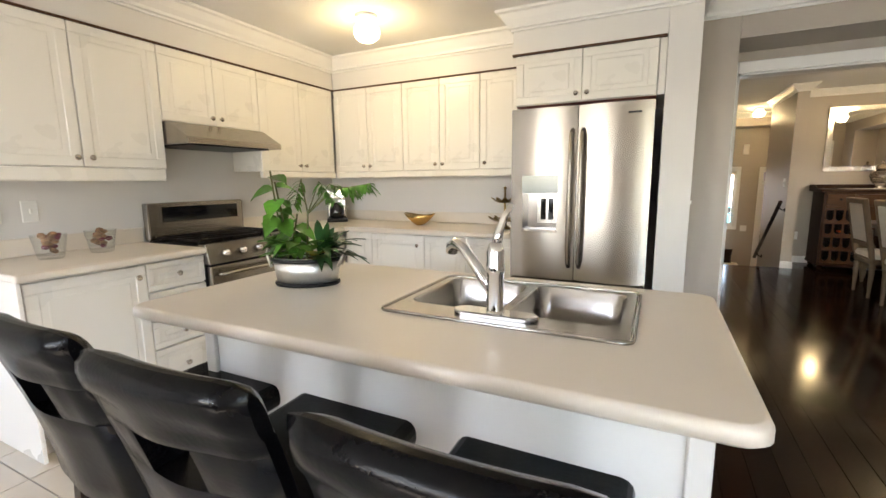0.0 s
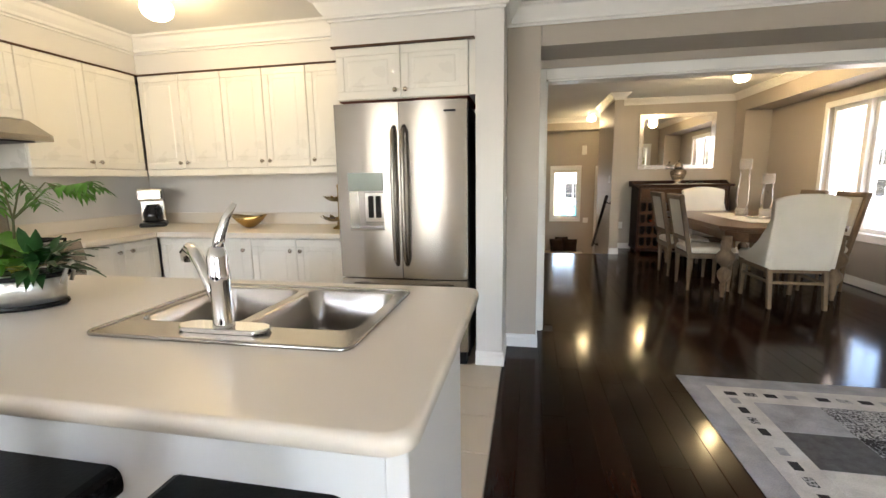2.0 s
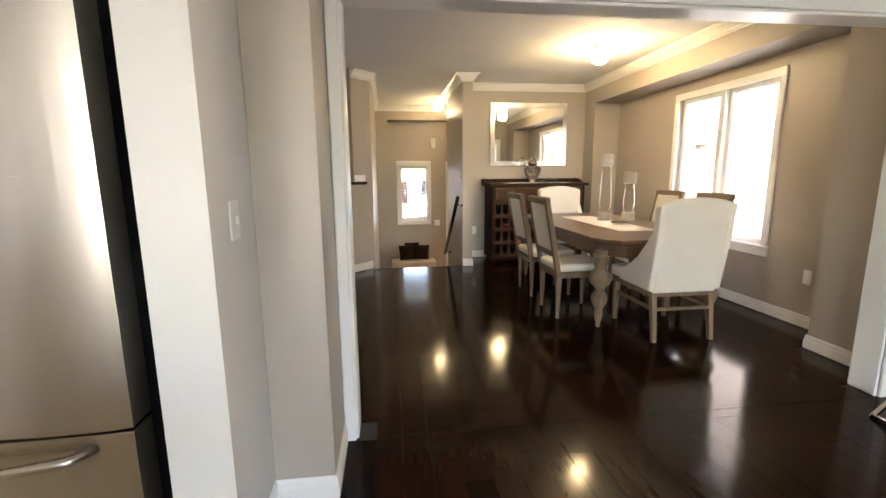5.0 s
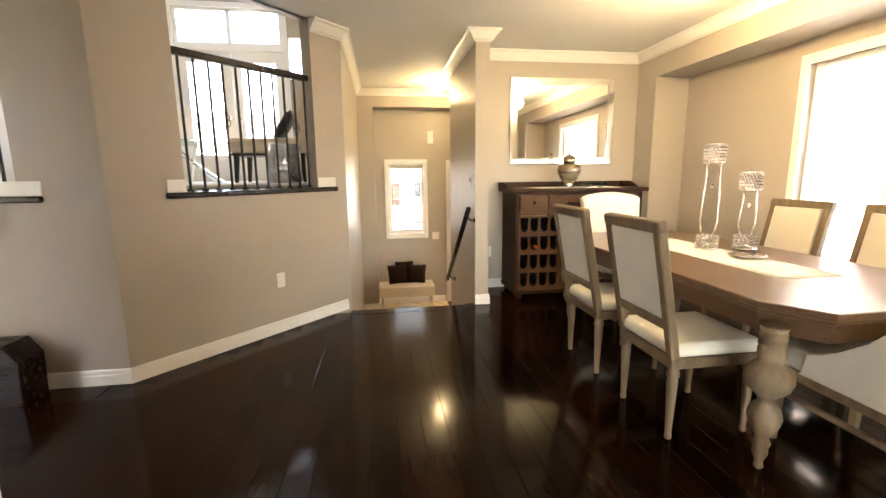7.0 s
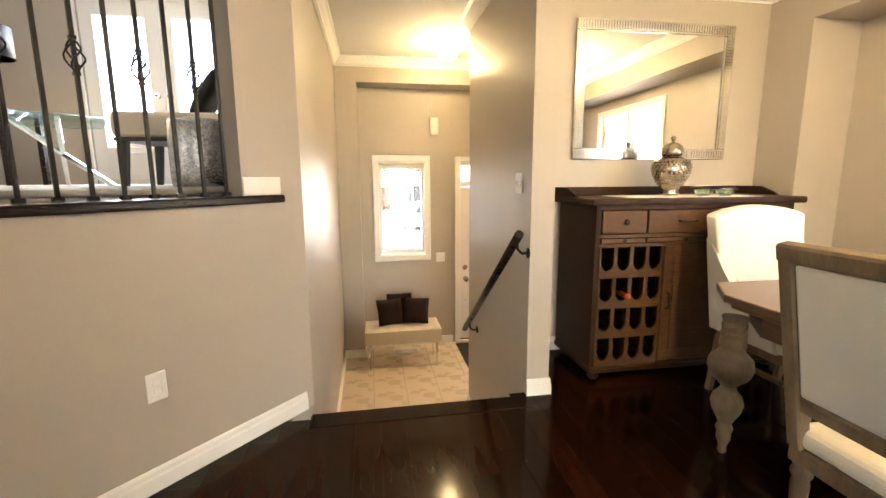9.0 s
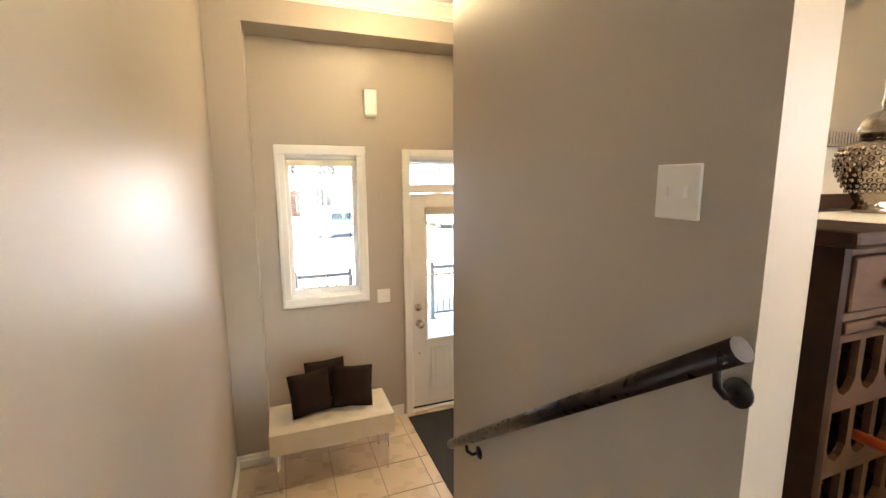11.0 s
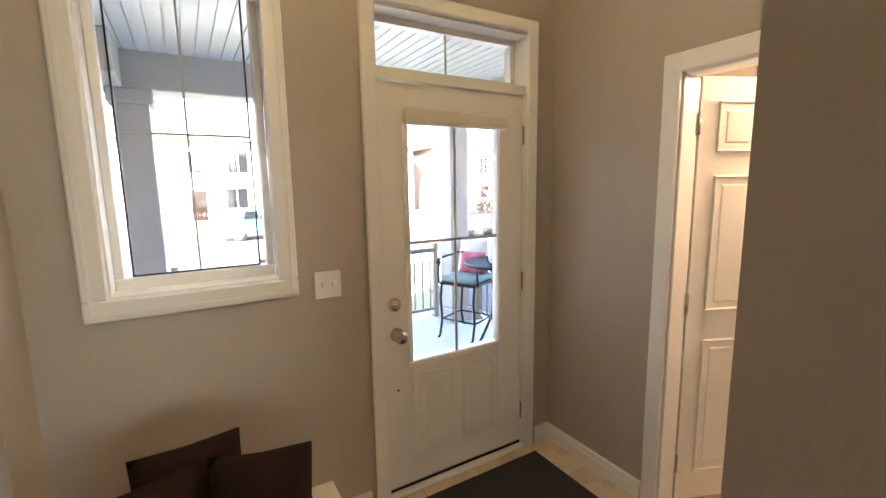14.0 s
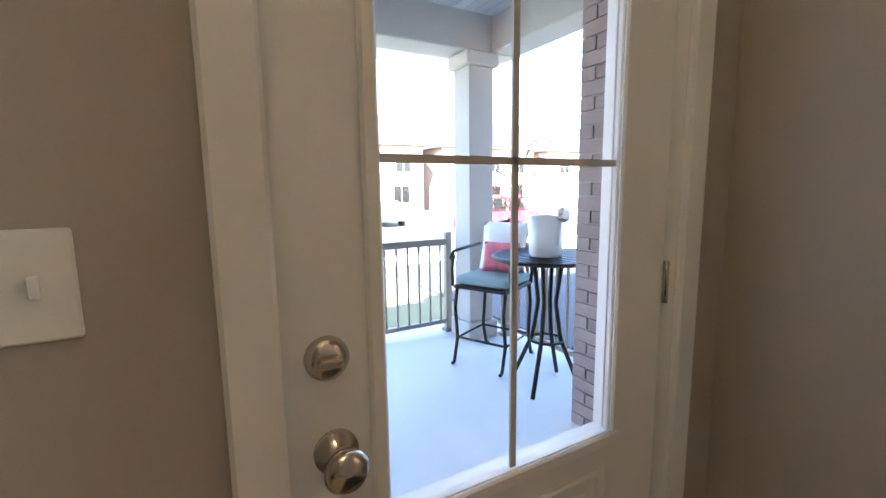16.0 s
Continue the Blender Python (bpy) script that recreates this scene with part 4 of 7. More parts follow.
# ---- stools, plant, counter things ----
def bar_stool():
    t = thing("bar_stool", "black leather counter stool with dark wood legs", "stool", group="stools at the island")
    # seat forward is +y; back at y = 0
    part("seat", S().box(-0.215, 0.215, 0.05, 0.50, 0.565, 0.645, 0.03, 3), M_LEATHER, t)
    back = S()
    n = 8
    for (x0, x1, z0, z1) in ((-0.215, 0.215, 0.86, 1.0), (-0.215, -0.075, 0.76, 0.86), (0.075, 0.215, 0.76, 0.86), (-0.215, 0.215, 0.50, 0.76)):
        b = bmesh.new()
        nx, nz = max(2, int((x1 - x0) / 0.03)), max(2, int((z1 - z0) / (0.016 if z1 > 0.9 else 0.05)))

        def P(x, z, side):
            """Front or back skin: leaning, hollowed for the sitter, rolled over at the top and sides."""
            yb = -0.13 * ((z - 0.5) / 0.5) ** 1.3 + 0.03 - 0.018 * (1 - (x / 0.215) ** 2)
            roll = math.sqrt(max(0.0, 1 - max(0.0, (z - 0.945) / 0.0555) ** 2)) * math.sqrt(max(0.12, 1 - max(0.0, (abs(x) - 0.165) / 0.052) ** 2))
            puff = 0.005 * math.cos(math.pi * x / 0.145) if z < 0.925 else 0.004
            th = (0.038 + puff) * roll
            return (x * (1 + 0.05 * (z - 0.5)), yb + (th if side else -th), z - 0.012 * max(0.0, (abs(x) - 0.15) / 0.065) ** 2 * (z > 0.9))
        g = {}
        for s_ in (0, 1):
            for i in range(nx + 1):
                for j in range(nz + 1):
                    g[s_, i, j] = b.verts.new(P(x0 + (x1 - x0) * i / nx, z0 + (z1 - z0) * j / nz, s_))
        for i in range(nx):
            for j in range(nz):
                b.faces.new((g[0, i, j], g[0, i + 1, j], g[0, i + 1, j + 1], g[0, i, j + 1])).smooth = True
                b.faces.new((g[1, i, j], g[1, i, j + 1], g[1, i + 1, j + 1], g[1, i + 1, j])).smooth = True
        for i in range(nx):
            b.faces.new((g[0, i, 0], g[1, i, 0], g[1, i + 1, 0], g[0, i + 1, 0]))
            b.faces.new((g[0, i, nz], g[0, i + 1, nz], g[1, i + 1, nz], g[1, i, nz]))
        for j in range(nz):
            b.faces.new((g[0, 0, j], g[0, 0, j + 1], g[1, 0, j + 1], g[1, 0, j]))
            b.faces.new((g[0, nx, j], g[1, nx, j], g[1, nx, j + 1], g[0, nx, j + 1]))
        back.add(b)
    bmesh.ops.remove_doubles(back.bm, verts=back.bm.verts[:], dist=0.002)
    bo = part("backrest", back, M_LEATHER, t, "black leather backrest with a hand slot")
    md = bo.modifiers.new("bevel", "BEVEL")
    md.width, md.segments, md.limit_method, md.angle_limit = 0.008, 2, "ANGLE", radians(50)
    for x in (-0.185, 0.185):
        for y in (0.05, 0.46):
            part("leg", S().tube([(x, y, 0.57), (x * 1.05, y + (0.02 if y > 0.2 else -0.04), 0.0)], [0.028, 0.02], 4), M_DARKWOOD, t)
    part("foot_rail", S().box(-0.18, 0.18, 0.465, 0.49, 0.2, 0.235, 0.004), M_DARKWOOD, t)
    return t


st = bar_stool()
st.matrix_basis = pose(0.375, 0.53, 0, 0, 0, 0)
copy_thing(st, pose(-0.165, 0.54, 0, 0, 0, 2))
copy_thing(st, pose(-0.70, 0.56, 0, 0, 0, -1))


def leaf(s, base, way, length, width, droop=0.3, roll=0.0):
    way = Vector(way).normalized()
    side = way.cross(Vector((0, 0, 1)))
    side = side.normalized() if side.length > 0.01 else Vector((1, 0, 0))
    up = side.cross(way)
    side = (side * math.cos(roll) + up * math.sin(roll)).normalized()
    up = side.cross(way)
    rows = []
    for t, w in ((0, 0.12), (0.2, 0.8), (0.45, 1.0), (0.75, 0.62), (1.0, 0.03)):
        c = Vector(base) + way * length * t - Vector((0, 0, droop * length * t * t))
        rows.append([s.bm.verts.new(c + side * (k * w * width / 2) + up * (0.12 * width * abs(k))) for k in (-1, 0, 1)])
    for a, b2 in zip(rows, rows[1:]):
        for i in range(2):
            s.bm.faces.new((a[i], a[i + 1], b2[i + 1], b2[i])).smooth = True


def dish_garden():
    rnd = random.Random(4)
    t = thing("potted_plant", "leafy green dish garden in an oval tin planter", "plant", pose(-0.60, 1.27, 0.9155, 0, 0, 25))
    pot = S()
    def ov(a, b2, z):
        return [pot.bm.verts.new((a * math.cos(i * math.pi / 14), b2 * math.sin(i * math.pi / 14), z)) for i in range(28)]
    rings = [ov(0.115, 0.075, 0.004), ov(0.13, 0.088, 0.11), ov(0.126, 0.084, 0.11), ov(0.118, 0.078, 0.085)]
    for a, b2 in zip(rings, rings[1:]):
        for i in range(28):
            pot.bm.faces.new((a[i], a[(i + 1) % 28], b2[(i + 1) % 28], b2[i])).smooth = True
    pot.bm.faces.new(rings[0][::-1])
    p = part("planter", pot, M_GALV, t, "galvanised oval tin planter")
    for a, b2, z in ((0.117, 0.0775, 0.008), (0.1305, 0.0885, 0.1)):
        part("band", S().tube([(a * math.cos(i * math.pi / 14), b2 * math.sin(i * math.pi / 14), z) for i in range(29)], 0.008, 6), M_BLACK, p, "black band")
    for sx in (-1, 1):
        part("handle", S().tube([(sx * 0.128, -0.025, 0.07), (sx * 0.145, -0.022, 0.12), (sx * 0.15, 0, 0.135), (sx * 0.145, 0.022, 0.12), (sx * 0.128, 0.025, 0.07)], 0.006, 8), M_GALV, p)
    so = S()
    so.bm.faces.new([so.bm.verts.new((0.119 * math.cos(i * math.pi / 14), 0.079 * math.sin(i * math.pi / 14), 0.09)) for i in range(28)])
    part("soil", so, M_SOIL, p)
    # pothos: an upright climbing column at one end, with broad heart leaves
    s, stem, old = S(), S(), S()
    for i in range(5):
        bx, by = rnd.uniform(-0.10, -0.05), rnd.uniform(-0.03, 0.03)
        h = (0.34, 0.30, 0.26, 0.18, 0.13)[i]
        tx, ty = bx + rnd.uniform(-0.04, 0.03), by + rnd.uniform(-0.03, 0.03)
        pts = [(bx, by, 0.09), (bx * 0.7 + tx * 0.3, by, 0.09 + h * 0.5), (tx, ty, 0.09 + h)]
        stem.tube(pts, 0.0035, 5)
        for k in range(6):
            f2 = (k + 1.2) / 7 + rnd.uniform(-0.05, 0.05)
            q = Vector(pts[0]).lerp(Vector(pts[2]), f2)
            a = k * 2.4 + i + rnd.uniform(-0.4, 0.4)
            leaf(s, q, (math.cos(a), math.sin(a), rnd.uniform(0.0, 0.5)), rnd.uniform(0.07, 0.105), rnd.uniform(0.055, 0.08), rnd.uniform(0.4, 1.0), rnd.uniform(-0.6, 0.6))
    for i in range(16):
        a = rnd.uniform(2.2, 5.4)
        leaf(s, (0.08 * math.cos(a), 0.05 * math.sin(a), 0.11 + rnd.uniform(0, 0.05)), (math.cos(a), math.sin(a), rnd.uniform(0.3, 1.0)), rnd.uniform(0.08, 0.12), rnd.uniform(0.05, 0.075), rnd.uniform(0.2, 0.5))
    for a in (-1.2, -1.75, -0.8, -1.5):
        leaf(old, (0.05 + 0.02 * math.cos(a), 0.05 * math.sin(a), 0.115), (math.cos(a), math.sin(a), rnd.uniform(0.5, 1.0)), 0.075, 0.05, 0.4)
    part("yellowed_leaves", old, M_LEAFY, t, "yellowing lower leaves")
    part("pothos_leaves", s, M_LEAF, t, "bright green heart-shaped leaves")
    part("stems", stem, M_STEM, t)
    s = S()
    for i in range(38):
        a, el = rnd.uniform(-1.6, 1.6), rnd.uniform(0.1, 1.3)
        leaf(s, (0.06 + 0.03 * math.cos(a), 0.04 * math.sin(a), 0.10 + rnd.uniform(0, 0.05)), (math.cos(a) * math.cos(el), math.sin(a) * math.cos(el), math.sin(el)), rnd.uniform(0.09, 0.17), rnd.uniform(0.025, 0.04), rnd.uniform(0.2, 0.6))
    part("evergreen_leaves", s, M_LEAFD, t, "dark green pointed leaves")
    s, stem = S(), S()
    for i in range(5):
        a = (-0.25, 0.15, 0.5, -0.6, 2.6)[i]
        ln = (0.25, 0.22, 0.18, 0.14, 0.08)[i]
        ca_, sa_ = math.cos(a), math.sin(a)
        pts = [Vector((0.0, 0.0, 0.09)), Vector((0.012, 0.005, 0.27)), Vector((0.02 + 0.45 * ln * ca_, 0.45 * ln * sa_, 0.36 + 0.01 * i)), Vector((0.02 + ln * ca_, ln * sa_, 0.38 - 0.02 * i))]
        stem.tube(pts, [0.0045, 0.0035, 0.002, 0.0015], 5)
        for k in range(26):
            q = pts[2].lerp(pts[3], 1 - (k / 26) ** 1.6)
            b2 = a + (1.1 if k % 2 else -1.1) + rnd.uniform(-0.3, 0.3)
            leaf(s, q, (math.cos(b2), math.sin(b2), rnd.uniform(-0.5, 0.25)), rnd.uniform(0.03, 0.055), 0.013, 0.5)
    part("palm_fronds", s, M_LEAF, t, "fine feathery fronds")
    part("frond_stems", stem, M_STEM, t)


dish_garden()


def coffee_maker():
    t = thing("coffee_maker", "silver and black drip coffee maker on the counter", "coffee maker", pose(-2.30, 3.50, 0.916, 0, 0, 40))
    part("base", S().box(-0.10, 0.10, -0.13, 0.12, 0, 0.035, 0.01, 2), M_BLACK, t)
    part("tower", S().box(-0.095, 0.095, 0.03, 0.12, 0.035, 0.33, 0.012, 2), M_SILVER, t)
    part("filter_head", S().box(-0.095, 0.095, -0.12, 0.03, 0.22, 0.33, 0.02, 2), M_SILVER, t)
    cf = part("carafe", S().lathe([(0.06, 0.037), (0.072, 0.06), (0.072, 0.12), (0.05, 0.17), (0.045, 0.19), (0, 0.19)], (0, -0.045, 0), 20), M_BLACKGLASS, t, "dark glass carafe")
    part("handle", S().tube([(0.04, -0.10, 0.17), (0.06, -0.15, 0.16), (0.06, -0.155, 0.1), (0.045, -0.11, 0.07)], 0.008, 8), M_BLACK, cf)


coffee_maker()
bw = S()
prof = []
n = 28
for rr_, zz in ((0.04, 0.0), (0.06, 0.012), (0.11, 0.05), (0.15, 0.095), (0.145, 0.096), (0.105, 0.055), (0.05, 0.02)):
    prof.append([bw.bm.verts.new((rr_ * math.cos(2 * math.pi * i / n), rr_ * 0.75 * math.sin(2 * math.pi * i / n), zz + 0.012 * (rr_ / 0.15) * math.cos(4 * math.pi * i / n))) for i in range(n)])
for a, b2 in zip(prof, prof[1:]):
    for i in range(n):
        bw.bm.faces.new((a[i], a[(i + 1) % n], b2[(i + 1) % n], b2[i])).smooth = True
bw.bm.faces.new(prof[-1])
bw.bm.faces.new(prof[0][::-1])
solo("bowl", bw, M_GOLD, "shiny gold oval bowl on the counter", "bowl", pose(-1.30, 3.42, 0.920))
tt = thing("tiered_tray", "two-tier aged brass leaf tray stand", "tray", pose(-0.50, 3.40, 0.9155))
part("foot", S().lathe([(0.055, 0), (0.05, 0.01), (0.018, 0.03), (0.02, 0.05), (0.008, 0.06), (0.008, 0.32), (0.015, 0.33), (0, 0.345)], seg=16), M_BRASSD, tt)
for z, r in ((0.06, 0.12), (0.21, 0.085)):
    s = S()
    s.lathe([(0.008, z), (r * 0.7, z + 0.004), (r, z + 0.022), (r * 1.02, z + 0.024), (r * 0.7, z + 0.010), (0.008, z + 0.006)], seg=20)
    for i in range(10):
        a = i * 0.628
        leaf(s, (r * 0.8 * math.cos(a), r * 0.8 * math.sin(a), z + 0.012), (math.cos(a), math.sin(a), 0.3), 0.05, 0.04, -0.3)
    part("tray", s, M_BRASSD, tt)


def potpourri_bowl(m, seed):
    rnd = random.Random(seed)
    t = thing("glass_bowl", "clear glass bowl of dried potpourri", "bowl", m, "potpourri bowls")
    g = part("glass", S().lathe([(0.05, 0.0), (0.055, 0.005), (0.06, 0.02), (0.078, 0.13), (0.075, 0.13), (0.056, 0.02), (0.0, 0.012)], seg=24), M_PANE, t)
    for i in range(26):
        a, r, z = rnd.uniform(0, 6.28), rnd.uniform(0, 0.042), rnd.uniform(0.035, 0.135)
        rad = rnd.uniform(0.015, 0.022)
        part("potpourri", S().lathe([(0.002, -rad * 0.8), (rad * 0.8, -rad * 0.4), (rad, 0), (rad * 0.7, rad * 0.5), (0, rad * 0.7)], (r * math.cos(a), r * math.sin(a), z), 7), M_POTPR if i % 4 == 0 else M_POTP, t)


potpourri_bowl(pose(-2.30, 1.16, 0.9155), 1)
potpourri_bowl(pose(-2.30, 1.40, 0.9155), 2)


def plate(name, m, label, w=0.075, h=0.12, toggles=1, outlet=False):
    """Wall plate facing local -y."""
    t = thing(name, label, "outlet" if outlet else "switch", m)
    part("plate", S().box(-w / 2, w / 2, -0.007, 0, -h / 2, h / 2, 0.003), M_PLASTIC, t)
    for i in range(toggles):
        x = (i - (toggles - 1) / 2) * 0.046
        if outlet:
            for z in (-0.02, 0.02):
                part("socket", S().box(x - 0.016, x + 0.016, -0.010, -0.0072, z - 0.014, z + 0.014, 0.003), M_PLASTIC, t)
        else:
            part("toggle", S().box(x - 0.005, x + 0.005, -0.018, -0.0072, -0.012, 0.012, 0.002), M_PLASTIC, t)


plate("wall_outlet", facing_east(-2.549, 1.03, 1.16), "white double wall outlet above the counter", outlet=True)
plate("wall_switch", facing_east(-2.549, 1.19, 1.16), "white wall switch above the counter")
plate("wall_switch", facing_east(0.784, 3.28, 1.15), "white wall switch on the short wall")
plate("wall_outlet", DIAG @ pose(1.12, -0.0005, 0.44), "white wall outlet on the angled wall", outlet=True)
plate("wall_switch", pose(2.27, FY - 0.0005, 0.27), "white double switch beside the front door", 0.115, 0.12, 2)
plate("wall_switch", pose(2.2745, 7.995, 1.235, 0, 0, -90), "white double switch above the handrail", 0.115, 0.12, 2)
plate("wall_outlet", pose(4.6595, 4.95, 0.42, 0, 0, -90), "white wall outlet below the window", outlet=True)
plate("wall_outlet", pose(2.56, 8.4295, 0.42), "white wall outlet beside the buffet", outlet=True)
ch = thing("door_chime", "white door chime box on the wall", "chime", pose(2.195, FY - 0.0005, 1.89))
part("cover", S().box(-0.05, 0.05, -0.055, 0, -0.10, 0.10, 0.008), M_PLASTIC, ch)
part("grille", S().box(-0.045, 0.045, -0.045, -0.002, -0.113, -0.1005, 0.002), M_STUCCO, ch)

# ---- dining room ----
LEGPROF = [(0.012, 0.0), (0.020, 0.012), (0.016, 0.03), (0.020, 0.05), (0.030, 0.075), (0.028, 0.10), (0.036, 0.125), (0.026, 0.15), (0.04, 0.18), (0.058, 0.215), (0.066, 0.25), (0.058, 0.285), (0.036, 0.31), (0.03, 0.33), (0.045, 0.35), (0.078, 0.38), (0.092, 0.42), (0.086, 0.46), (0.055, 0.495), (0.045, 0.51), (0.052, 0.52), (0.052, 0.555), (0.045, 0.56), (0.052, 0.57), (0.052, 0.585), (0.044, 0.59), (0.05, 0.60), (0.05, 0.625), (0.042, 0.63), (0.05, 0.64), (0.052, 0.655)]
TX0, TX1, TY0, TY1 = 2.90, 4.07, 5.0, 7.32
tb = thing("dining_table", "dark walnut dining table with turned legs", "table")
cut = 0.20
outl = [(TX0 + cut * 0.7, TY0), (TX1 - cut * 0.7, TY0), (TX1, TY0 + cut), (TX1, TY1 - cut), (TX1 - cut * 0.7, TY1), (TX0 + cut * 0.7, TY1), (TX0, TY1 - cut), (TX0, TY0 + cut)]
part("tabletop", S().prism(outl, 0.728, 0.762, 0.007, segs=2), M_TABLE, tb)
def inset(o, d):
    cx_, cy_ = (TX0 + TX1) / 2, (TY0 + TY1) / 2
    return [(x + d * (1 if x < cx_ else -1), y + d * (1 if y < cy_ else -1)) for x, y in o]
part("edge_moulding", S().prism(inset(outl, 0.022), 0.705, 0.7275, 0.007, segs=2), M_TABLE, tb)
part("apron", S().prism(inset(outl, 0.10), 0.60, 0.7045), M_TABLE, tb)
for x in (TX0 + 0.08, TX1 - 0.08):
    for y in (TY0 + 0.19, TY1 - 0.19):
        part("leg", S().lathe(LEGPROF, (x, y, 0), 24), M_GREYOAK, tb, "grey-washed turned leg")
rn = S()
rn.box(3.33, 3.67, 5.52, 6.85, 0.7625, 0.765)
for sx in (3.33, 3.67):
    for i in range(34):
        rn.lathe([(0.022, 0.7625), (0.022, 0.765)], (sx, 5.54 + i * 0.039, 0), 8, smooth=False)
for i in range(9):
    for yy in (5.52, 6.85):
        rn.lathe([(0.022, 0.7625), (0.022, 0.765)], (3.34 + i * 0.04, yy, 0), 8, smooth=False)
solo("table_runner", rn, M_RUNNER, "cream scalloped table runner on the dining table", "runner")


def crystal_band(s, r, z0, rows, seg=18):
    for j in range(rows):
        for i in range(seg):
            a = 2 * math.pi * (i + 0.5 * (j % 2)) / seg
            s.lathe([(0.001, -0.011), (0.011, 0), (0.001, 0.011)], (r * math.cos(a), r * math.sin(a), z0 + 0.011 + j * 0.021), 5, smooth=False)


def candle_holder(m, total, label):
    t = thing("candle_holder", label, "candle holder", m, "crystal candle holders")
    s = S()
    s.lathe([(0.075, 0), (0.078, 0.006), (0.07, 0.012), (0, 0.012)], seg=24)
    crystal_band(s, 0.062, 0.012, 4)
    part("crystal_base", s, M_SILVER, t, "beaded crystal base")
    h = total - 0.12
    if total > 0.5:
        part("arm", S().tube([(-0.045, 0, 0.10), (-0.065, 0, 0.18), (-0.06, 0, h * 0.6), (-0.045, 0, h - 0.02)], 0.007, 8), M_SILVER, t)
        part("arm", S().tube([(0.045, 0, 0.10), (0.065, 0, 0.18), (0.06, 0, h * 0.6), (0.045, 0, h - 0.02)], 0.007, 8), M_SILVER, t)
    else:
        part("stem", S().lathe([(0.02, 0.012), (0.008, 0.10), (0.012, 0.13), (0.022, 0.16), (0.008, 0.19), (0.018, 0.22), (0.008, 0.25), (0.03, h - 0.02), (0, h - 0.02)], seg=14), M_SILVER, t)
    part("drop", S().lathe([(0.001, -0.02), (0.012, 0), (0.001, 0.014)], (0, 0, h * 0.72), 8, smooth=False), M_GLASS, t)
    s = S()
    s.lathe([(0.066, h - 0.02), (0.068, h - 0.012), (0, h - 0.012)], seg=24)
    crystal_band(s, 0.06, h - 0.01, 5)
    s.lathe([(0.064, h + 0.098), (0.067, h + 0.102), (0.06, h + 0.106), (0.056, h + 0.10)], seg=24)
    part("cup", s, M_SILVER, t, "beaded crystal cup")


candle_holder(pose(3.60, 6.36, 0.766), 0.72, "tall crystal and chrome candle holder")
candle_holder(pose(3.84, 6.30, 0.763), 0.54, "shorter crystal and chrome candle holder")
solo("glass_dish", S().lathe([(0.05, 0), (0.06, 0.004), (0.105, 0.018), (0.10, 0.02), (0.05, 0.008), (0, 0.007)], seg=26), M_SILVER, "small silvered dish on the runner", "dish", pose(3.60, 6.02, 0.7655))


def side_chair():
    """Faces +x; origin under the middle of the back legs."""
    t = thing("dining_chair", "oak-framed side chair with cream linen seat", "chair", group="side chairs round the table")
    part("seat", S().box(0.0, 0.48, -0.235, 0.235, 0.425, 0.495, 0.028, 3), M_LINEN, t, "cream linen seat cushion")
    part("seat_rail", S().box(0.0, 0.47, -0.23, 0.23, 0.37, 0.425, 0.006), M_GREYOAK, t)
    lean = Matrix.Translation((0, 0, 0.50)) @ Matrix.Rotation(radians(-11), 4, "Y")
    fr = S()
    W, H = 0.235, 0.58
    fr.box(-0.02, 0.025, -W, -W + 0.05, -0.08, H, 0.007)
    fr.box(-0.02, 0.025, W - 0.05, W, -0.08, H, 0.007)
    fr.box(-0.022, 0.027, -W - 0.004, W + 0.004, H - 0.05, H + 0.006, 0.008)
    fr.box(-0.02, 0.025, -W + 0.05, W - 0.05, 0.06, 0.11, 0.006)
    part("back_frame", fr, M_GREYOAK, t, "weathered oak back frame", lean)
    part("backrest", S().box(-0.016, 0.034, -W + 0.051, W - 0.051, 0.111, H - 0.051, 0.010, 2), M_LINEN, t, "cream linen back panel", lean)
    lp = [(0.014, 0.0), (0.017, 0.015), (0.014, 0.03), (0.026, 0.30), (0.022, 0.315), (0.030, 0.33), (0.030, 0.345), (0.024, 0.352), (0.028, 0.37)]
    for x, y in ((0.03, -0.20), (0.03, 0.20), (0.44, -0.20), (0.44, 0.20)):
        part("leg", S().lathe(lp, (x, y, 0), 14), M_GREYOAK, t)
    return t


ca = side_chair()
ca.matrix_basis = pose(2.70, 5.65, 0)
copy_thing(ca, pose(2.70, 6.37, 0))
copy_thing(ca, pose(4.34, 5.80, 0, 0, 0, 180))
copy_thing(ca, pose(4.34, 6.48, 0, 0, 0, 180))


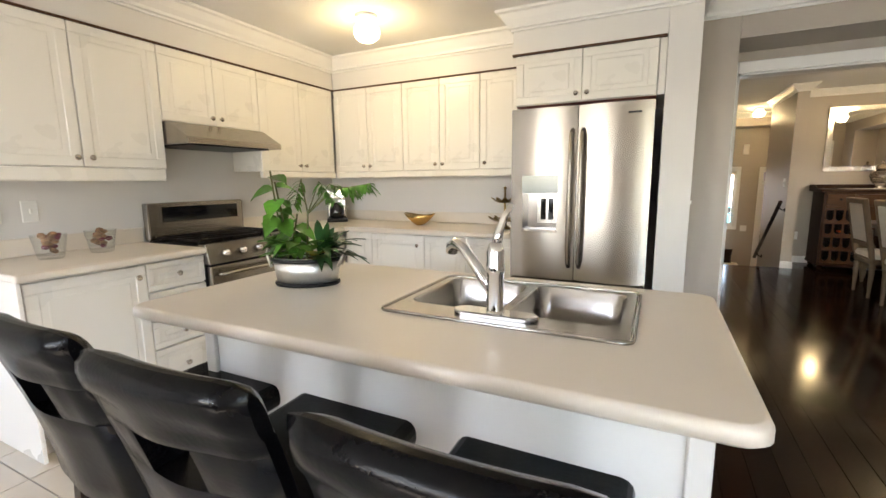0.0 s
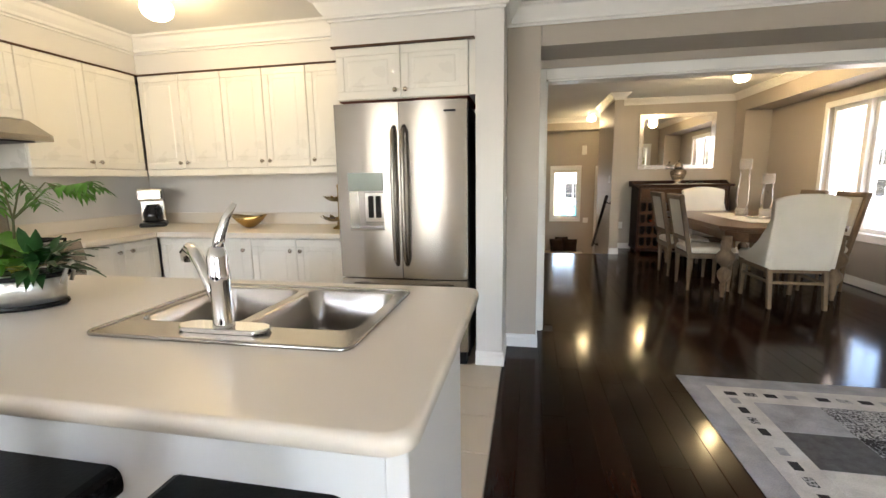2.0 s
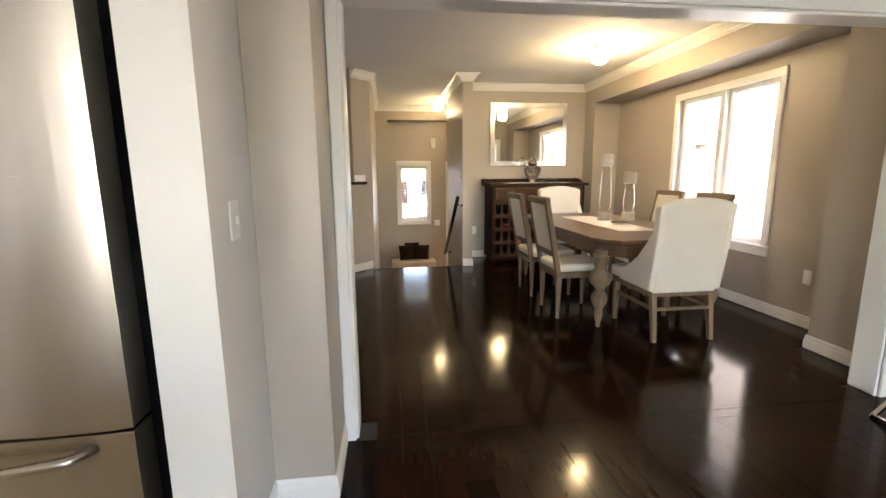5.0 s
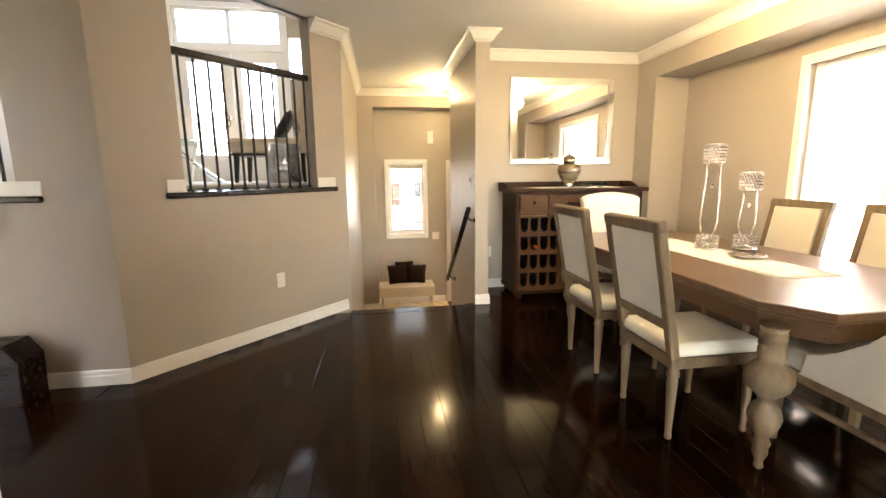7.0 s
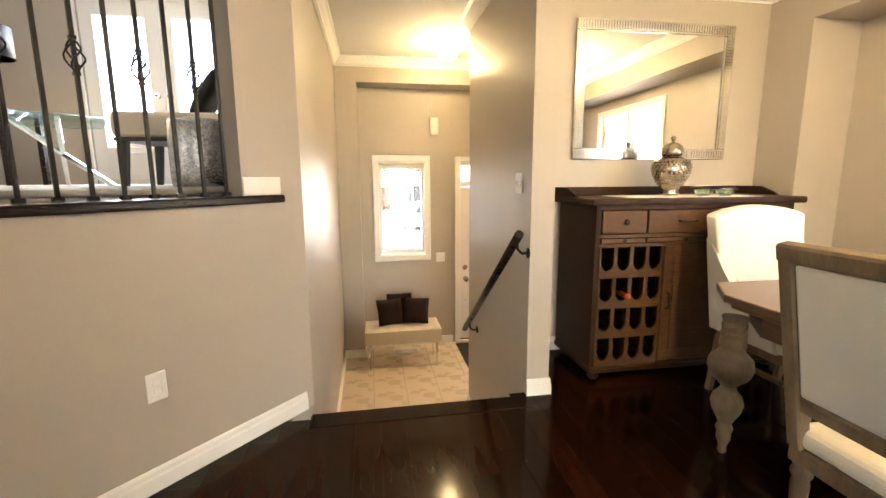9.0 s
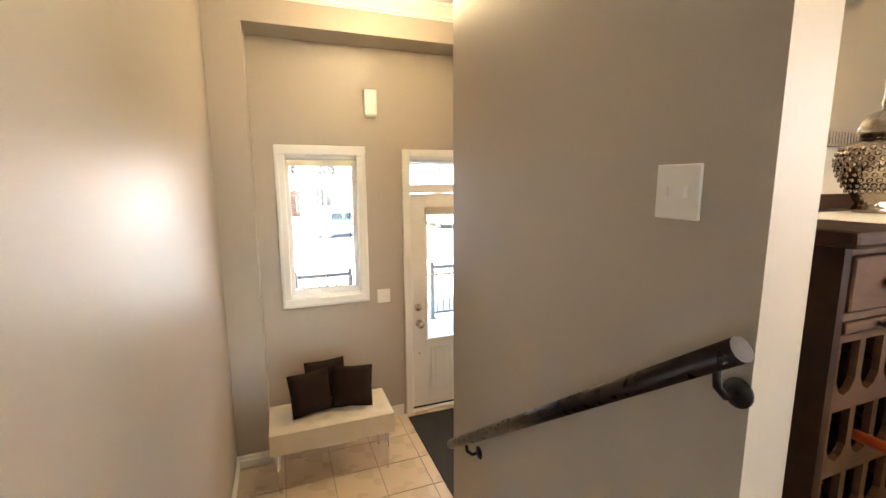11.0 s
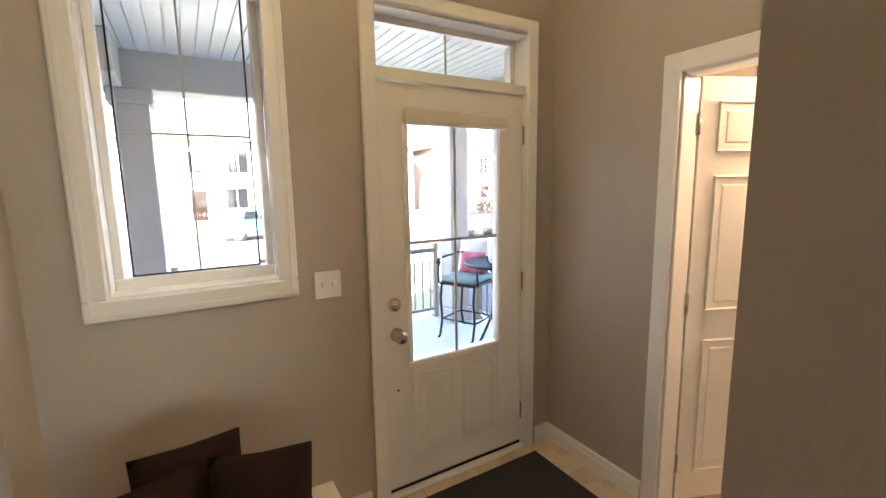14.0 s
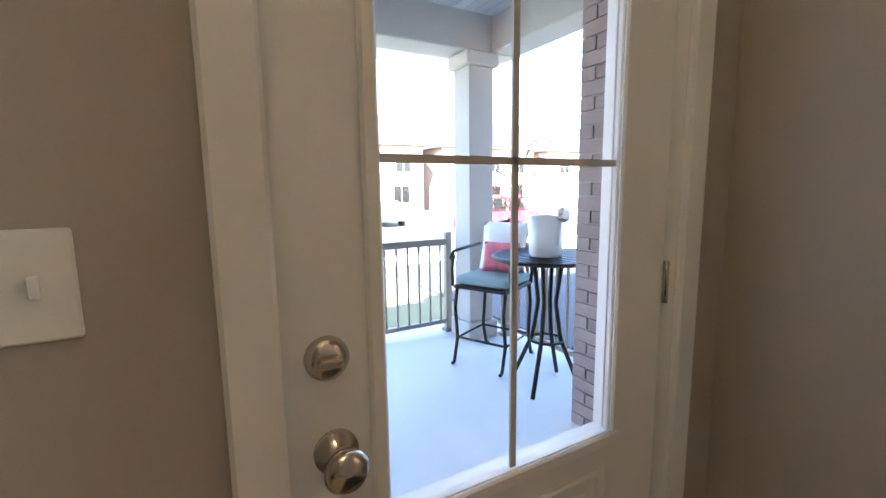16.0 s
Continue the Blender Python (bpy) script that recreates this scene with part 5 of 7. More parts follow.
def host_chair(m, label):
    """Upholstered wing chair that faces +y."""
    t = thing("host_chair", label, "chair", m, "upholstered end chairs")
    W = 0.30
    part("seat", S().box(-W + 0.02, W - 0.02, 0.03, 0.60, 0.40, 0.50, 0.03, 3), M_LINEN, t)
    s = S()
    pts = []
    n = 12
    for i in range(n + 1):
        x = -W + 2 * W * i / n
        zt = 1.05 + 0.055 * math.cos(x / W * math.pi / 2) ** 0.8 if abs(x) < W else 1.05
        pts.append((x * (1.0), zt))
    b = bmesh.new()
    rowsf, rowsb = [], []
    for j in range(7):
        f2 = j / 6
        rf, rb = [], []
        for x, zt in pts:
            z = 0.38 + (zt - 0.38) * f2
            xx = x * (0.86 + 0.14 * f2 ** 0.8)
            y = -0.10 * f2
            rb.append(b.verts.new((xx, y, z)))
            rf.append(b.verts.new((xx * 0.99, y + 0.085, z - 0.004)))
        rowsf.append(rf)
        rowsb.append(rb)
    for R_, flip in ((rowsb, 0), (rowsf, 1)):
        for a, c2 in zip(R_, R_[1:]):
            for i in range(n):
                b.faces.new((a[i], a[i + 1], c2[i + 1], c2[i])).smooth = True
    for i in range(n):
        b.faces.new((rowsb[-1][i], rowsb[-1][i + 1], rowsf[-1][i + 1], rowsf[-1][i]))
        b.faces.new((rowsb[0][i], rowsf[0][i], rowsf[0][i + 1], rowsb[0][i + 1]))
    for k_ in (0, n):
        for a, c2, d2, e2 in zip(rowsb, rowsb[1:], rowsf, rowsf[1:]):
            b.faces.new((a[k_], c2[k_], e2[k_], d2[k_]))
    s.add(b)
    bk = part("backrest", s, M_LINEN, t)
    bk.modifiers.new("bevel", "BEVEL").width = 0.012
    for sx in (-1, 1):
        b = S()
        out = [(-0.085, 0.92), (-0.02, 0.88), (0.06, 0.76), (0.16, 0.63), (0.28, 0.54), (0.40, 0.505), (0.42, 0.40), (0.0, 0.40)]
        mm = Matrix(((0, 0, 1, 0), (1, 0, 0, 0), (0, 1, 0, 0), (0, 0, 0, 1)))
        b.prism(out, sx * (W - 0.035) - 0.03, sx * (W - 0.035) + 0.03, 0.012, mm, 2)
        part("wing", b, M_LINEN, t, "sloping upholstered wing")
    part("frame", S().box(-W + 0.04, W - 0.04, 0.02, 0.58, 0.345, 0.40, 0.006), M_GREYOAK, t)
    for x in (-0.235, 0.235):
        part("leg", S().tube([(x, 0.03, 0.36), (x, -0.02, 0.0)], [0.03, 0.022], 4), M_GREYOAK, t)
        part("leg", S().tube([(x, 0.55, 0.36), (x, 0.56, 0.0)], [0.03, 0.022], 4), M_GREYOAK, t)
        part("stretcher", S().box(x - 0.011, x + 0.011, 0.03, 0.54, 0.24, 0.265, 0.003), M_GREYOAK, t)
    part("stretcher", S().box(-0.225, 0.225, -0.002, 0.022, 0.24, 0.265, 0.003), M_GREYOAK, t)
    return t


host_chair(pose(3.47, 4.82, 0, 0, 0, 0), "white linen wing chair at the table's end")
host_chair(pose(3.62, 7.66, 0, 0, 0, 180), "white linen wing chair before the buffet")


def buffet():
    BX0, BX1, BY0, BY1 = 2.72, 4.08, 7.90, 8.40
    t = thing("wine_buffet", "rustic wood buffet with wine cubbies and drawers", "buffet")
    part("left_side", boxes((BX0, BX0 + 0.03, BY0, BY1, 0.09, 1.10)), M_BUFFET, t)
    part("right_side", boxes((BX1 - 0.03, BX1, BY0, BY1, 0.09, 1.10)), M_BUFFET, t)
    part("back", boxes((BX0 + 0.03, BX1 - 0.03, BY1 - 0.02, BY1, 0.09, 1.10)), M_BUFFET, t)
    part("bottom", S().box(BX0 - 0.01, BX1 + 0.01, BY0 - 0.012, BY1, 0.05, 0.09, 0.006), M_BUFFET, t)
    part("top", S().box(BX0 - 0.05, BX1 + 0.05, BY0 - 0.045, BY1 + 0.02, 1.10, 1.142, 0.012, 2), M_BUFFET, t)
    part("gallery", S().box(BX0 - 0.05, BX1 + 0.05, BY1 - 0.0, BY1 + 0.02, 1.1425, 1.20, 0.004).prism([(BY0 + 0.16, 1.1425), (BY1, 1.1425), (BY1, 1.20), (BY0 + 0.30, 1.20), (BY0 + 0.2, 1.165)], BX0 - 0.05, BX0 - 0.03, 0, Matrix(((0, 0, 1, 0), (1, 0, 0, 0), (0, 1, 0, 0), (0, 0, 0, 1)))).prism([(BY0 + 0.16, 1.1425), (BY1, 1.1425), (BY1, 1.20), (BY0 + 0.30, 1.20), (BY0 + 0.2, 1.165)], BX1 + 0.03, BX1 + 0.05, 0, Matrix(((0, 0, 1, 0), (1, 0, 0, 0), (0, 1, 0, 0), (0, 0, 0, 1)))), M_BUFFET, t)
    xs = [BX0 + 0.035, BX0 + 0.335, BX0 + 0.87, BX1 - 0.035]
    part("rail", boxes((BX0 + 0.03, BX1 - 0.03, BY0 + 0.004, BY0 + 0.03, 0.905, 0.925), (BX0 + 0.03, BX1 - 0.03, BY0 + 0.004, BY0 + 0.03, 1.075, 1.10), (BX0 + 0.03, BX1 - 0.03, BY0 + 0.004, BY0 + 0.03, 0.855, 0.868)), M_OAK, t)
    for i, (a, c2) in enumerate(zip(xs, xs[1:])):
        d = part("drawer", S().box(a + 0.005, c2 - 0.005, BY0 - 0.006, BY0 + 0.3, 0.93, 1.07, 0.004), M_OAK, t)
        mx = (a + c2) / 2
        if i == 1:
            part("pull", S().tube([(mx - 0.06, BY0 - 0.006, 1.0), (mx - 0.05, BY0 - 0.03, 0.995), (mx + 0.05, BY0 - 0.03, 0.995), (mx + 0.06, BY0 - 0.006, 1.0)], 0.007, 8), M_IRON, d, "black iron pull")
        else:
            part("knob", S().lathe([(0.008, 0), (0.008, 0.012), (0.018, 0.018), (0.014, 0.026), (0, 0.028)], (0, 0, 0), 12, m=pose(mx, BY0 - 0.006, 1.0, 90)), M_IRON, d, "black iron knob")
        p2 = part("slide_board", S().box(a + 0.005, c2 - 0.005, BY0 - 0.003, BY0 + 0.25, 0.872, 0.902, 0.003), M_OAK, t)
        part("knob", S().lathe([(0.006, 0), (0.006, 0.01), (0.011, 0.014), (0, 0.02)], (0, 0, 0), 10, m=pose(mx, BY0 - 0.003, 0.887, 90)), M_IRON, p2)
    # cubbies: four rows of four in each outer bay, a door in the middle
    def cubby_front(x0, x1, nm):
        s, inner_ = S(), S()
        cols, rows_ = 4, 4
        w = (x1 - x0) / cols
        h = (0.855 - 0.09) / rows_
        for r_ in range(rows_):
            z0 = 0.09 + r_ * h
            for c_ in range(cols):
                xa = x0 + c_ * w
                mm = Matrix(((1, 0, 0, 0), (0, 0, 1, 0), (0, 1, 0, 0), (0, 0, 0, 1)))
                # face pieces round a pointed-bottom opening
                s.box(xa, xa + 0.012, BY0 + 0.004, BY0 + 0.022, z0, z0 + h)
                s.box(xa + w - 0.012, xa + w, BY0 + 0.004, BY0 + 0.022, z0, z0 + h)
                s.prism([(xa + 0.012, z0), (xa + w - 0.012, z0), (xa + w - 0.012, z0 + 0.075), (xa + w * 0.72, z0 + 0.045), (xa + w * 0.5, z0 + 0.035), (xa + w * 0.28, z0 + 0.045), (xa + 0.012, z0 + 0.075)], BY0 + 0.004, BY0 + 0.022, 0, mm)
                inner_.box(xa + 0.012, xa + w - 0.012, BY0 + 0.0225, BY1 - 0.03, z0 + 0.01, z0 + 0.02)
            s.box(x0, x1, BY0 + 0.004, BY0 + 0.022, z0 + h - 0.008, z0 + h)
        for c_ in range(cols + 1):
            inner_.box(x0 + c_ * w - 0.005, x0 + c_ * w + 0.005, BY0 + 0.023, BY1 - 0.03, 0.09, 0.855)
        part(nm, s, M_OAK, t, "grid of pointed wine cubbies")
        # dividers and back are darker than the buffet: cubby shade painted in
        part("dividers", inner_, M_DARKWOOD, t, "cubby dividers coloured dark for the shade inside")
        part("lining", boxes((x0, x1, BY1 - 0.03, BY1 - 0.021, 0.09, 0.855)), M_CUBBYSHADE, t, "cubby back with its shade painted near black")
    cubby_front(BX0 + 0.036, BX0 + 0.46, "wine_rack")
    cubby_front(BX1 - 0.46, BX1 - 0.036, "wine_rack")
    d = part("door", S().box(BX0 + 0.47, BX1 - 0.47, BY0, BY0 + 0.025, 0.10, 0.85, 0.004), M_OAK, t)
    part("panel", S().box(BX0 + 0.53, BX1 - 0.53, BY0 - 0.006, BY0 - 0.0005, 0.17, 0.78, 0.003), M_OAK, d)
    part("pull", S().tube([(BX0 + 0.50, BY0, 0.56), (BX0 + 0.50, BY0 - 0.03, 0.55), (BX0 + 0.50, BY0 - 0.03, 0.46), (BX0 + 0.50, BY0, 0.45)], 0.007, 8), M_IRON, d, "black iron pull")
    for x in (BX0 + 0.05, BX1 - 0.05):
        for y in (BY0 + 0.04, BY1 - 0.06):
            part("foot", S().lathe([(0.022, 0), (0.036, 0.015), (0.036, 0.03), (0.026, 0.049)], (x, y, 0), 14), M_BUFFET, t)
    bt = thing("wine_bottle", "dark wine bottle with orange foil in the rack", "bottle", pose(BX0 + 0.195, BY0 + 0.02, 0.09 + 0.19 * 2 + 0.086, 90, 0, 0))
    part("glass", S().lathe([(0.0, -0.28), (0.036, -0.28), (0.036, -0.08), (0.015, -0.03), (0.014, -0.001), (0, -0.001)], seg=16), M_BLACKGLASS, bt)
    part("foil", S().lathe([(0.0155, 0.0), (0.0155, 0.07), (0.017, 0.072), (0.017, 0.085), (0, 0.085)], seg=14), M_ORANGE, bt, "orange foil neck")


buffet()
solo("buffet_cloth", S().box(2.95, 3.85, 7.90, 8.25, 1.1425, 1.1445), M_RUNNER, "cream cloth on the buffet top", "cloth")
jr = thing("ginger_jar", "hammered silver-bronze lidded ginger jar", "jar", pose(3.38, 8.16, 1.145))
part("body", S().lathe([(0.055, 0), (0.06, 0.012), (0.05, 0.03), (0.07, 0.07), (0.108, 0.13), (0.118, 0.18), (0.105, 0.225), (0.07, 0.245), (0.058, 0.25), (0.06, 0.262), (0, 0.262)], seg=32), M_BRONZE, jr)
ld = part("lid", S().lathe([(0.066, 0.263), (0.07, 0.275), (0.062, 0.31), (0.04, 0.335), (0.012, 0.345), (0.01, 0.355), (0.018, 0.368), (0.012, 0.382), (0, 0.388)], seg=28), M_BRONZE, jr)
s = S()
for j in range(9):
    for i in range(26):
        a = 2 * math.pi * (i + 0.5 * (j % 2)) / 26
        z = 0.075 + j * 0.018
        r = 0.07 + 0.05 * math.sin(min(1, (z - 0.06) / 0.13) * math.pi / 2) - max(0, z - 0.19) * 0.4
        s.lathe([(0.0095, 0), (0.006, 0.004), (0, 0.005)], (0, 0, 0), 6, m=Matrix.Translation((r * math.cos(a), r * math.sin(a), z)) @ Matrix.Rotation(a, 4, "Z") @ Matrix.Rotation(radians(90), 4, "Y"))
part("relief", s, M_BRONZE, jr, "raised hammered dots")
for x, y in ((3.52, 8.02), (3.66, 8.0)):
    solo("glass_dish", S().lathe([(0.03, 0), (0.035, 0.004), (0.07, 0.045), (0.067, 0.047), (0.03, 0.01), (0, 0.009)], seg=20), M_SEAGLASS, "pale green glass dish on the buffet", "dish", pose(x, y, 1.1455), "glass dishes")

# mirror
mr = thing("wall_mirror", "rectangular mirror in a ribbed silver frame", "mirror")
MX0, MX1, MZ0, MZ1, MY = 2.795, 3.99, 1.39, 2.315, 8.43
fr = S()
for q in ((MX0, MX1, MZ0, MZ0 + 0.075), (MX0, MX1, MZ1 - 0.075, MZ1), (MX0, MX0 + 0.075, MZ0 + 0.075, MZ1 - 0.075), (MX1 - 0.075, MX1, MZ0 + 0.075, MZ1 - 0.075)):
    fr.box(q[0], q[1], MY - 0.025, MY - 0.001, q[2], q[3], 0.004)
part("frame", fr, M_SILVER, mr, "silver frame")
ribs = S()
nx = int((MX1 - MX0) / 0.02)
for i in range(nx):
    for z in (MZ0 + 0.012, MZ1 - 0.06):
        ribs.box(MX0 + 0.004 + i * 0.02, MX0 + 0.016 + i * 0.02, MY - 0.031, MY - 0.0255, z, z + 0.048)
for i in range(int((MZ1 - MZ0) / 0.02) - 7):
    for x in (MX0 + 0.012, MX1 - 0.06):
        ribs.box(x, x + 0.048, MY - 0.031, MY - 0.0255, MZ0 + 0.078 + i * 0.02, MZ0 + 0.09 + i * 0.02)
part("ribs", ribs, M_SILVER, mr)
part("glass", boxes((MX0 + 0.074, MX1 - 0.074, MY - 0.016, MY - 0.012, MZ0 + 0.074, MZ1 - 0.074)), M_MIRROR, mr, "clear mirror glass")


# ---- windows and doors ----
def pane(name, s, parent):
    p = part(name, s, M_PANE, parent, "clear glass pane")
    p.visible_shadow = False
    return p


wd = thing("window_1", "white two-part dining window with thin grilles", "window")
wd["kind"] = "structure"
X = 4.66
fr = S()
for q in ((5.36, 6.81, 2.09, 2.165), (5.345, 6.825, 0.515, 0.59), (5.36, 5.43, 0.59, 2.09), (6.74, 6.81, 0.59, 2.09)):
    fr.box(X - 0.02, X - 0.0005, q[0], q[1], q[2], q[3], 0.005)
part("casing", fr, M_TRIM, wd)
part("sill", S().box(X - 0.045, X + 0.08, 5.345, 6.825, 0.59, 0.612, 0.005), M_TRIM, wd)
for a, c2 in ((5.425, 6.05), (6.125, 6.745)):
    f2 = S()
    for q in ((a, c2, 0.613, 0.66), (a, c2, 2.05, 2.098), (a, a + 0.05, 0.66, 2.05), (c2 - 0.05, c2, 0.66, 2.05)):
        f2.box(X + 0.05, X + 0.11, q[0], q[1], q[2], q[3], 0.004)
    sa = part("sash", f2, M_TRIM, wd)
    pane("pane", boxes((X + 0.076, X + 0.082, a + 0.05, c2 - 0.05, 0.66, 2.05)), sa)
    mid = (a + c2) / 2
    part("grille", boxes((X + 0.07, X + 0.0755, mid - 0.004, mid + 0.004, 0.66, 2.05), (X + 0.07, X + 0.0755, a + 0.05, c2 - 0.05, 1.28, 1.288)), M_STUCCO, sa, "thin grey grille bars")
part("mullion", S().box(X + 0.0, X + 0.11, 6.051, 6.124, 0.613, 2.098, 0.004), M_TRIM, wd)

we = thing("window_2", "white entry window with rolled blind and grilles", "window")
we["kind"] = "structure"
fr = S()
CX0, CX1, CZ0, CZ1 = 1.44, 2.145, 0.24, 1.545
for q in ((CX0, CX1, CZ1 - 0.075, CZ1), (CX0, CX1, CZ0, CZ0 + 0.075), (CX0, CX0 + 0.075, CZ0 + 0.075, CZ1 - 0.075), (CX1 - 0.075, CX1, CZ0 + 0.075, CZ1 - 0.075)):
    fr.box(q[0], q[1], FY - 0.022, FY - 0.0005, q[2], q[3], 0.006)
for q in ((CX0 + 0.012, CX1 - 0.012, CZ1 - 0.03, CZ1 - 0.016), (CX0 + 0.012, CX1 - 0.012, CZ0 + 0.016, CZ0 + 0.03), (CX0 + 0.016, CX0 + 0.03, CZ0 + 0.03, CZ1 - 0.03), (CX1 - 0.03, CX1 - 0.016, CZ0 + 0.03, CZ1 - 0.03)):
    fr.box(q[0], q[1], FY - 0.028, FY - 0.0225, q[2], q[3], 0.002)
part("casing", fr, M_TRIM, we)
part("reveal", boxes((WX0, WX0 + 0.012, FY, FY + 0.10, WZ0, WZ1), (WX1 - 0.012, WX1, FY, FY + 0.10, WZ0, WZ1), (WX0 + 0.012, WX1 - 0.012, FY, FY + 0.10, WZ0, WZ0 + 0.012), (WX0 + 0.012, WX1 - 0.012, FY, FY + 0.10, WZ1 - 0.012, WZ1)), M_TRIM, we)
f2 = S()
for q in ((WX0, WX1, WZ0, WZ0 + 0.055), (WX0, WX1, WZ1 - 0.055, WZ1), (WX0, WX0 + 0.055, WZ0 + 0.055, WZ1 - 0.055), (WX1 - 0.055, WX1, WZ0 + 0.055, WZ1 - 0.055)):
    f2.box(q[0] + 0.0125, q[1] - 0.0125, FY + 0.10, FY + 0.16, q[2], q[3], 0.004)
sa = part("sash", f2, M_TRIM, we)
part("gasket", boxes((WX0 + 0.067, WX0 + 0.073, FY + 0.12, FY + 0.13, WZ0 + 0.055, WZ1 - 0.055), (WX1 - 0.073, WX1 - 0.067, FY + 0.12, FY + 0.13, WZ0 + 0.055, WZ1 - 0.055), (WX0 + 0.073, WX1 - 0.073, FY + 0.12, FY + 0.13, WZ0 + 0.055, WZ0 + 0.061)), M_BLACK, sa)
pane("pane", boxes((WX0 + 0.06, WX1 - 0.06, FY + 0.131, FY + 0.136, WZ0 + 0.05, WZ1 - 0.05)), sa)
part("grille", boxes((1.796, 1.804, FY + 0.122, FY + 0.1305, WZ0 + 0.06, WZ1 - 0.06), (WX0 + 0.07, WX1 - 0.07, FY + 0.122, FY + 0.1305, 0.89, 0.898)), M_STUCCO, sa, "thin grey grille bars")
part("blind", S().tube([(WX0 + 0.014, FY + 0.04, WZ1 - 0.06), (WX1 - 0.014, FY + 0.04, WZ1 - 0.06)], 0.024, 14).box(WX0 + 0.016, WX1 - 0.016, FY + 0.015, FY + 0.02, WZ1 - 0.098, WZ1 - 0.05), M_LINEN, we, "rolled cream fabric blind")

# front door
fd = thing("door_1", "white front door with tall glass and transom", "door")
fd["kind"] = "structure"
fr = S()
for q in ((2.455, 2.525, EF, 1.53), (3.385, 3.455, EF, 1.53), (2.525, 3.385, 1.465, 1.53)):
    fr.box(q[0], q[1], FY - 0.022, FY - 0.0005, q[2], q[3], 0.006)
part("casing", fr, M_TRIM, fd)
part("jamb", boxes((DX0, 2.522, FY, 11.1, EF, TZ1), (3.392, DX1, FY, 11.1, EF, TZ1), (2.522, 3.392, FY, 11.1, 1.455, TZ1), (2.522, 3.392, FY + 0.005, 11.1, 1.158, 1.20)), M_TRIM, fd)
part("threshold", S().box(2.522, 3.392, FY - 0.015, 11.1, EF, EF + 0.018, 0.004), M_TRIM, fd)
part("sweep", boxes((2.53, 3.385, FY + 0.021, FY + 0.025, EF + 0.02, EF + 0.035)), M_BLACK, fd, "black door sweep")
tr = part("transom", boxes((2.522, 3.392, FY + 0.10, FY + 0.15, 1.20, 1.235), (2.522, 3.392, FY + 0.10, FY + 0.15, 1.425, 1.455), (2.522, 2.555, FY + 0.10, FY + 0.15, 1.235, 1.425), (3.36, 3.392, FY + 0.10, FY + 0.15, 1.235, 1.425)), M_TRIM, fd)
pane("pane", boxes((2.55, 3.365, FY + 0.125, FY + 0.13, 1.23, 1.43)), tr)
part("grille", boxes((2.953, 2.961, FY + 0.118, FY + 0.1245, 1.235, 1.425)), M_STUCCO, tr)
D0 = FY + 0.026
slab = S()
GX0, GX1, GZ0, GZ1 = 2.685, 3.215, -0.185, 0.995
slab.box(2.527, GX0, D0, D0 + 0.044, EF + 0.02, 1.153, 0.003)
slab.box(GX1, 3.388, D0, D0 + 0.044, EF + 0.02, 1.153, 0.003)
slab.box(GX0, GX1, D0, D0 + 0.044, EF + 0.02, GZ0)
slab.box(GX0, GX1, D0, D0 + 0.044, GZ1, 1.153)
sl = part("slab", slab, M_TRIM, fd)
f2 = S()
for q in ((GX0 - 0.028, GX1 + 0.028, GZ0 - 0.03, GZ0), (GX0 - 0.028, GX1 + 0.028, GZ1, GZ1 + 0.03), (GX0 - 0.028, GX0, GZ0, GZ1), (GX1, GX1 + 0.028, GZ0, GZ1)):
    f2.box(q[0], q[1], D0 - 0.012, D0 - 0.0003, q[2], q[3], 0.005)
part("glass_frame", f2, M_TRIM, sl)
pane("pane", boxes((GX0, GX1, D0 + 0.012, D0 + 0.017, GZ0, GZ1)), sl)
part("grille", boxes((2.943, 2.957, D0 + 0.006, D0 + 0.0115, GZ0, GZ1), (GX0, GX1, D0 + 0.006, D0 + 0.0113, 0.405, 0.419)), M_STUCCO, sl, "grey grille bars")
part("blind_cassette", S().box(GX0 - 0.03, GX1 + 0.03, D0 - 0.055, D0 - 0.0125, 0.965, 1.035, 0.012, 2), M_LINEN, sl, "cream roller blind cassette")
for a, c2 in ((2.715, 2.915), (2.985, 3.185)):
    part("panel", raised_panel(c2 - a, 0.42, 0.004, 0.012), M_TRIM, sl, m=pose(a, D0 - 0.0045, -0.69))
ax = Matrix.Rotation(radians(90), 4, "X")
dk = part("deadbolt", S().lathe([(0.033, 0), (0.033, 0.008), (0.024, 0.018), (0.012, 0.02), (0, 0.02)], seg=24, m=pose(2.593, D0, 0.12) @ ax), M_NICKEL, sl)
part("thumb_turn", S().box(2.575, 2.611, D0 - 0.035, D0 - 0.019, 0.113, 0.127, 0.004), M_NICKEL, dk)
part("knob", S().lathe([(0.034, 0), (0.034, 0.008), (0.015, 0.016), (0.013, 0.035), (0.03, 0.05), (0.033, 0.062), (0.024, 0.074), (0, 0.076)], seg=24, m=pose(2.60, D0, -0.03) @ ax), M_NICKEL, sl, "satin nickel door knob")
for z in (-0.65, 0.14, 0.95):
    part("hinge", S().tube([(3.39, D0 - 0.006, z - 0.05), (3.39, D0 - 0.006, z + 0.05)], 0.007, 8), M_NICKEL, sl)
part("bolt_mark", S().lathe([(0.006, 0), (0.005, 0.004), (0, 0.004)], seg=10, m=pose(2.60, D0, -0.32) @ ax), M_IRON, sl)


def six_panel(w, h):
    s = S().box(0, w, 0, 0.035, 0, h, 0.002)
    return s


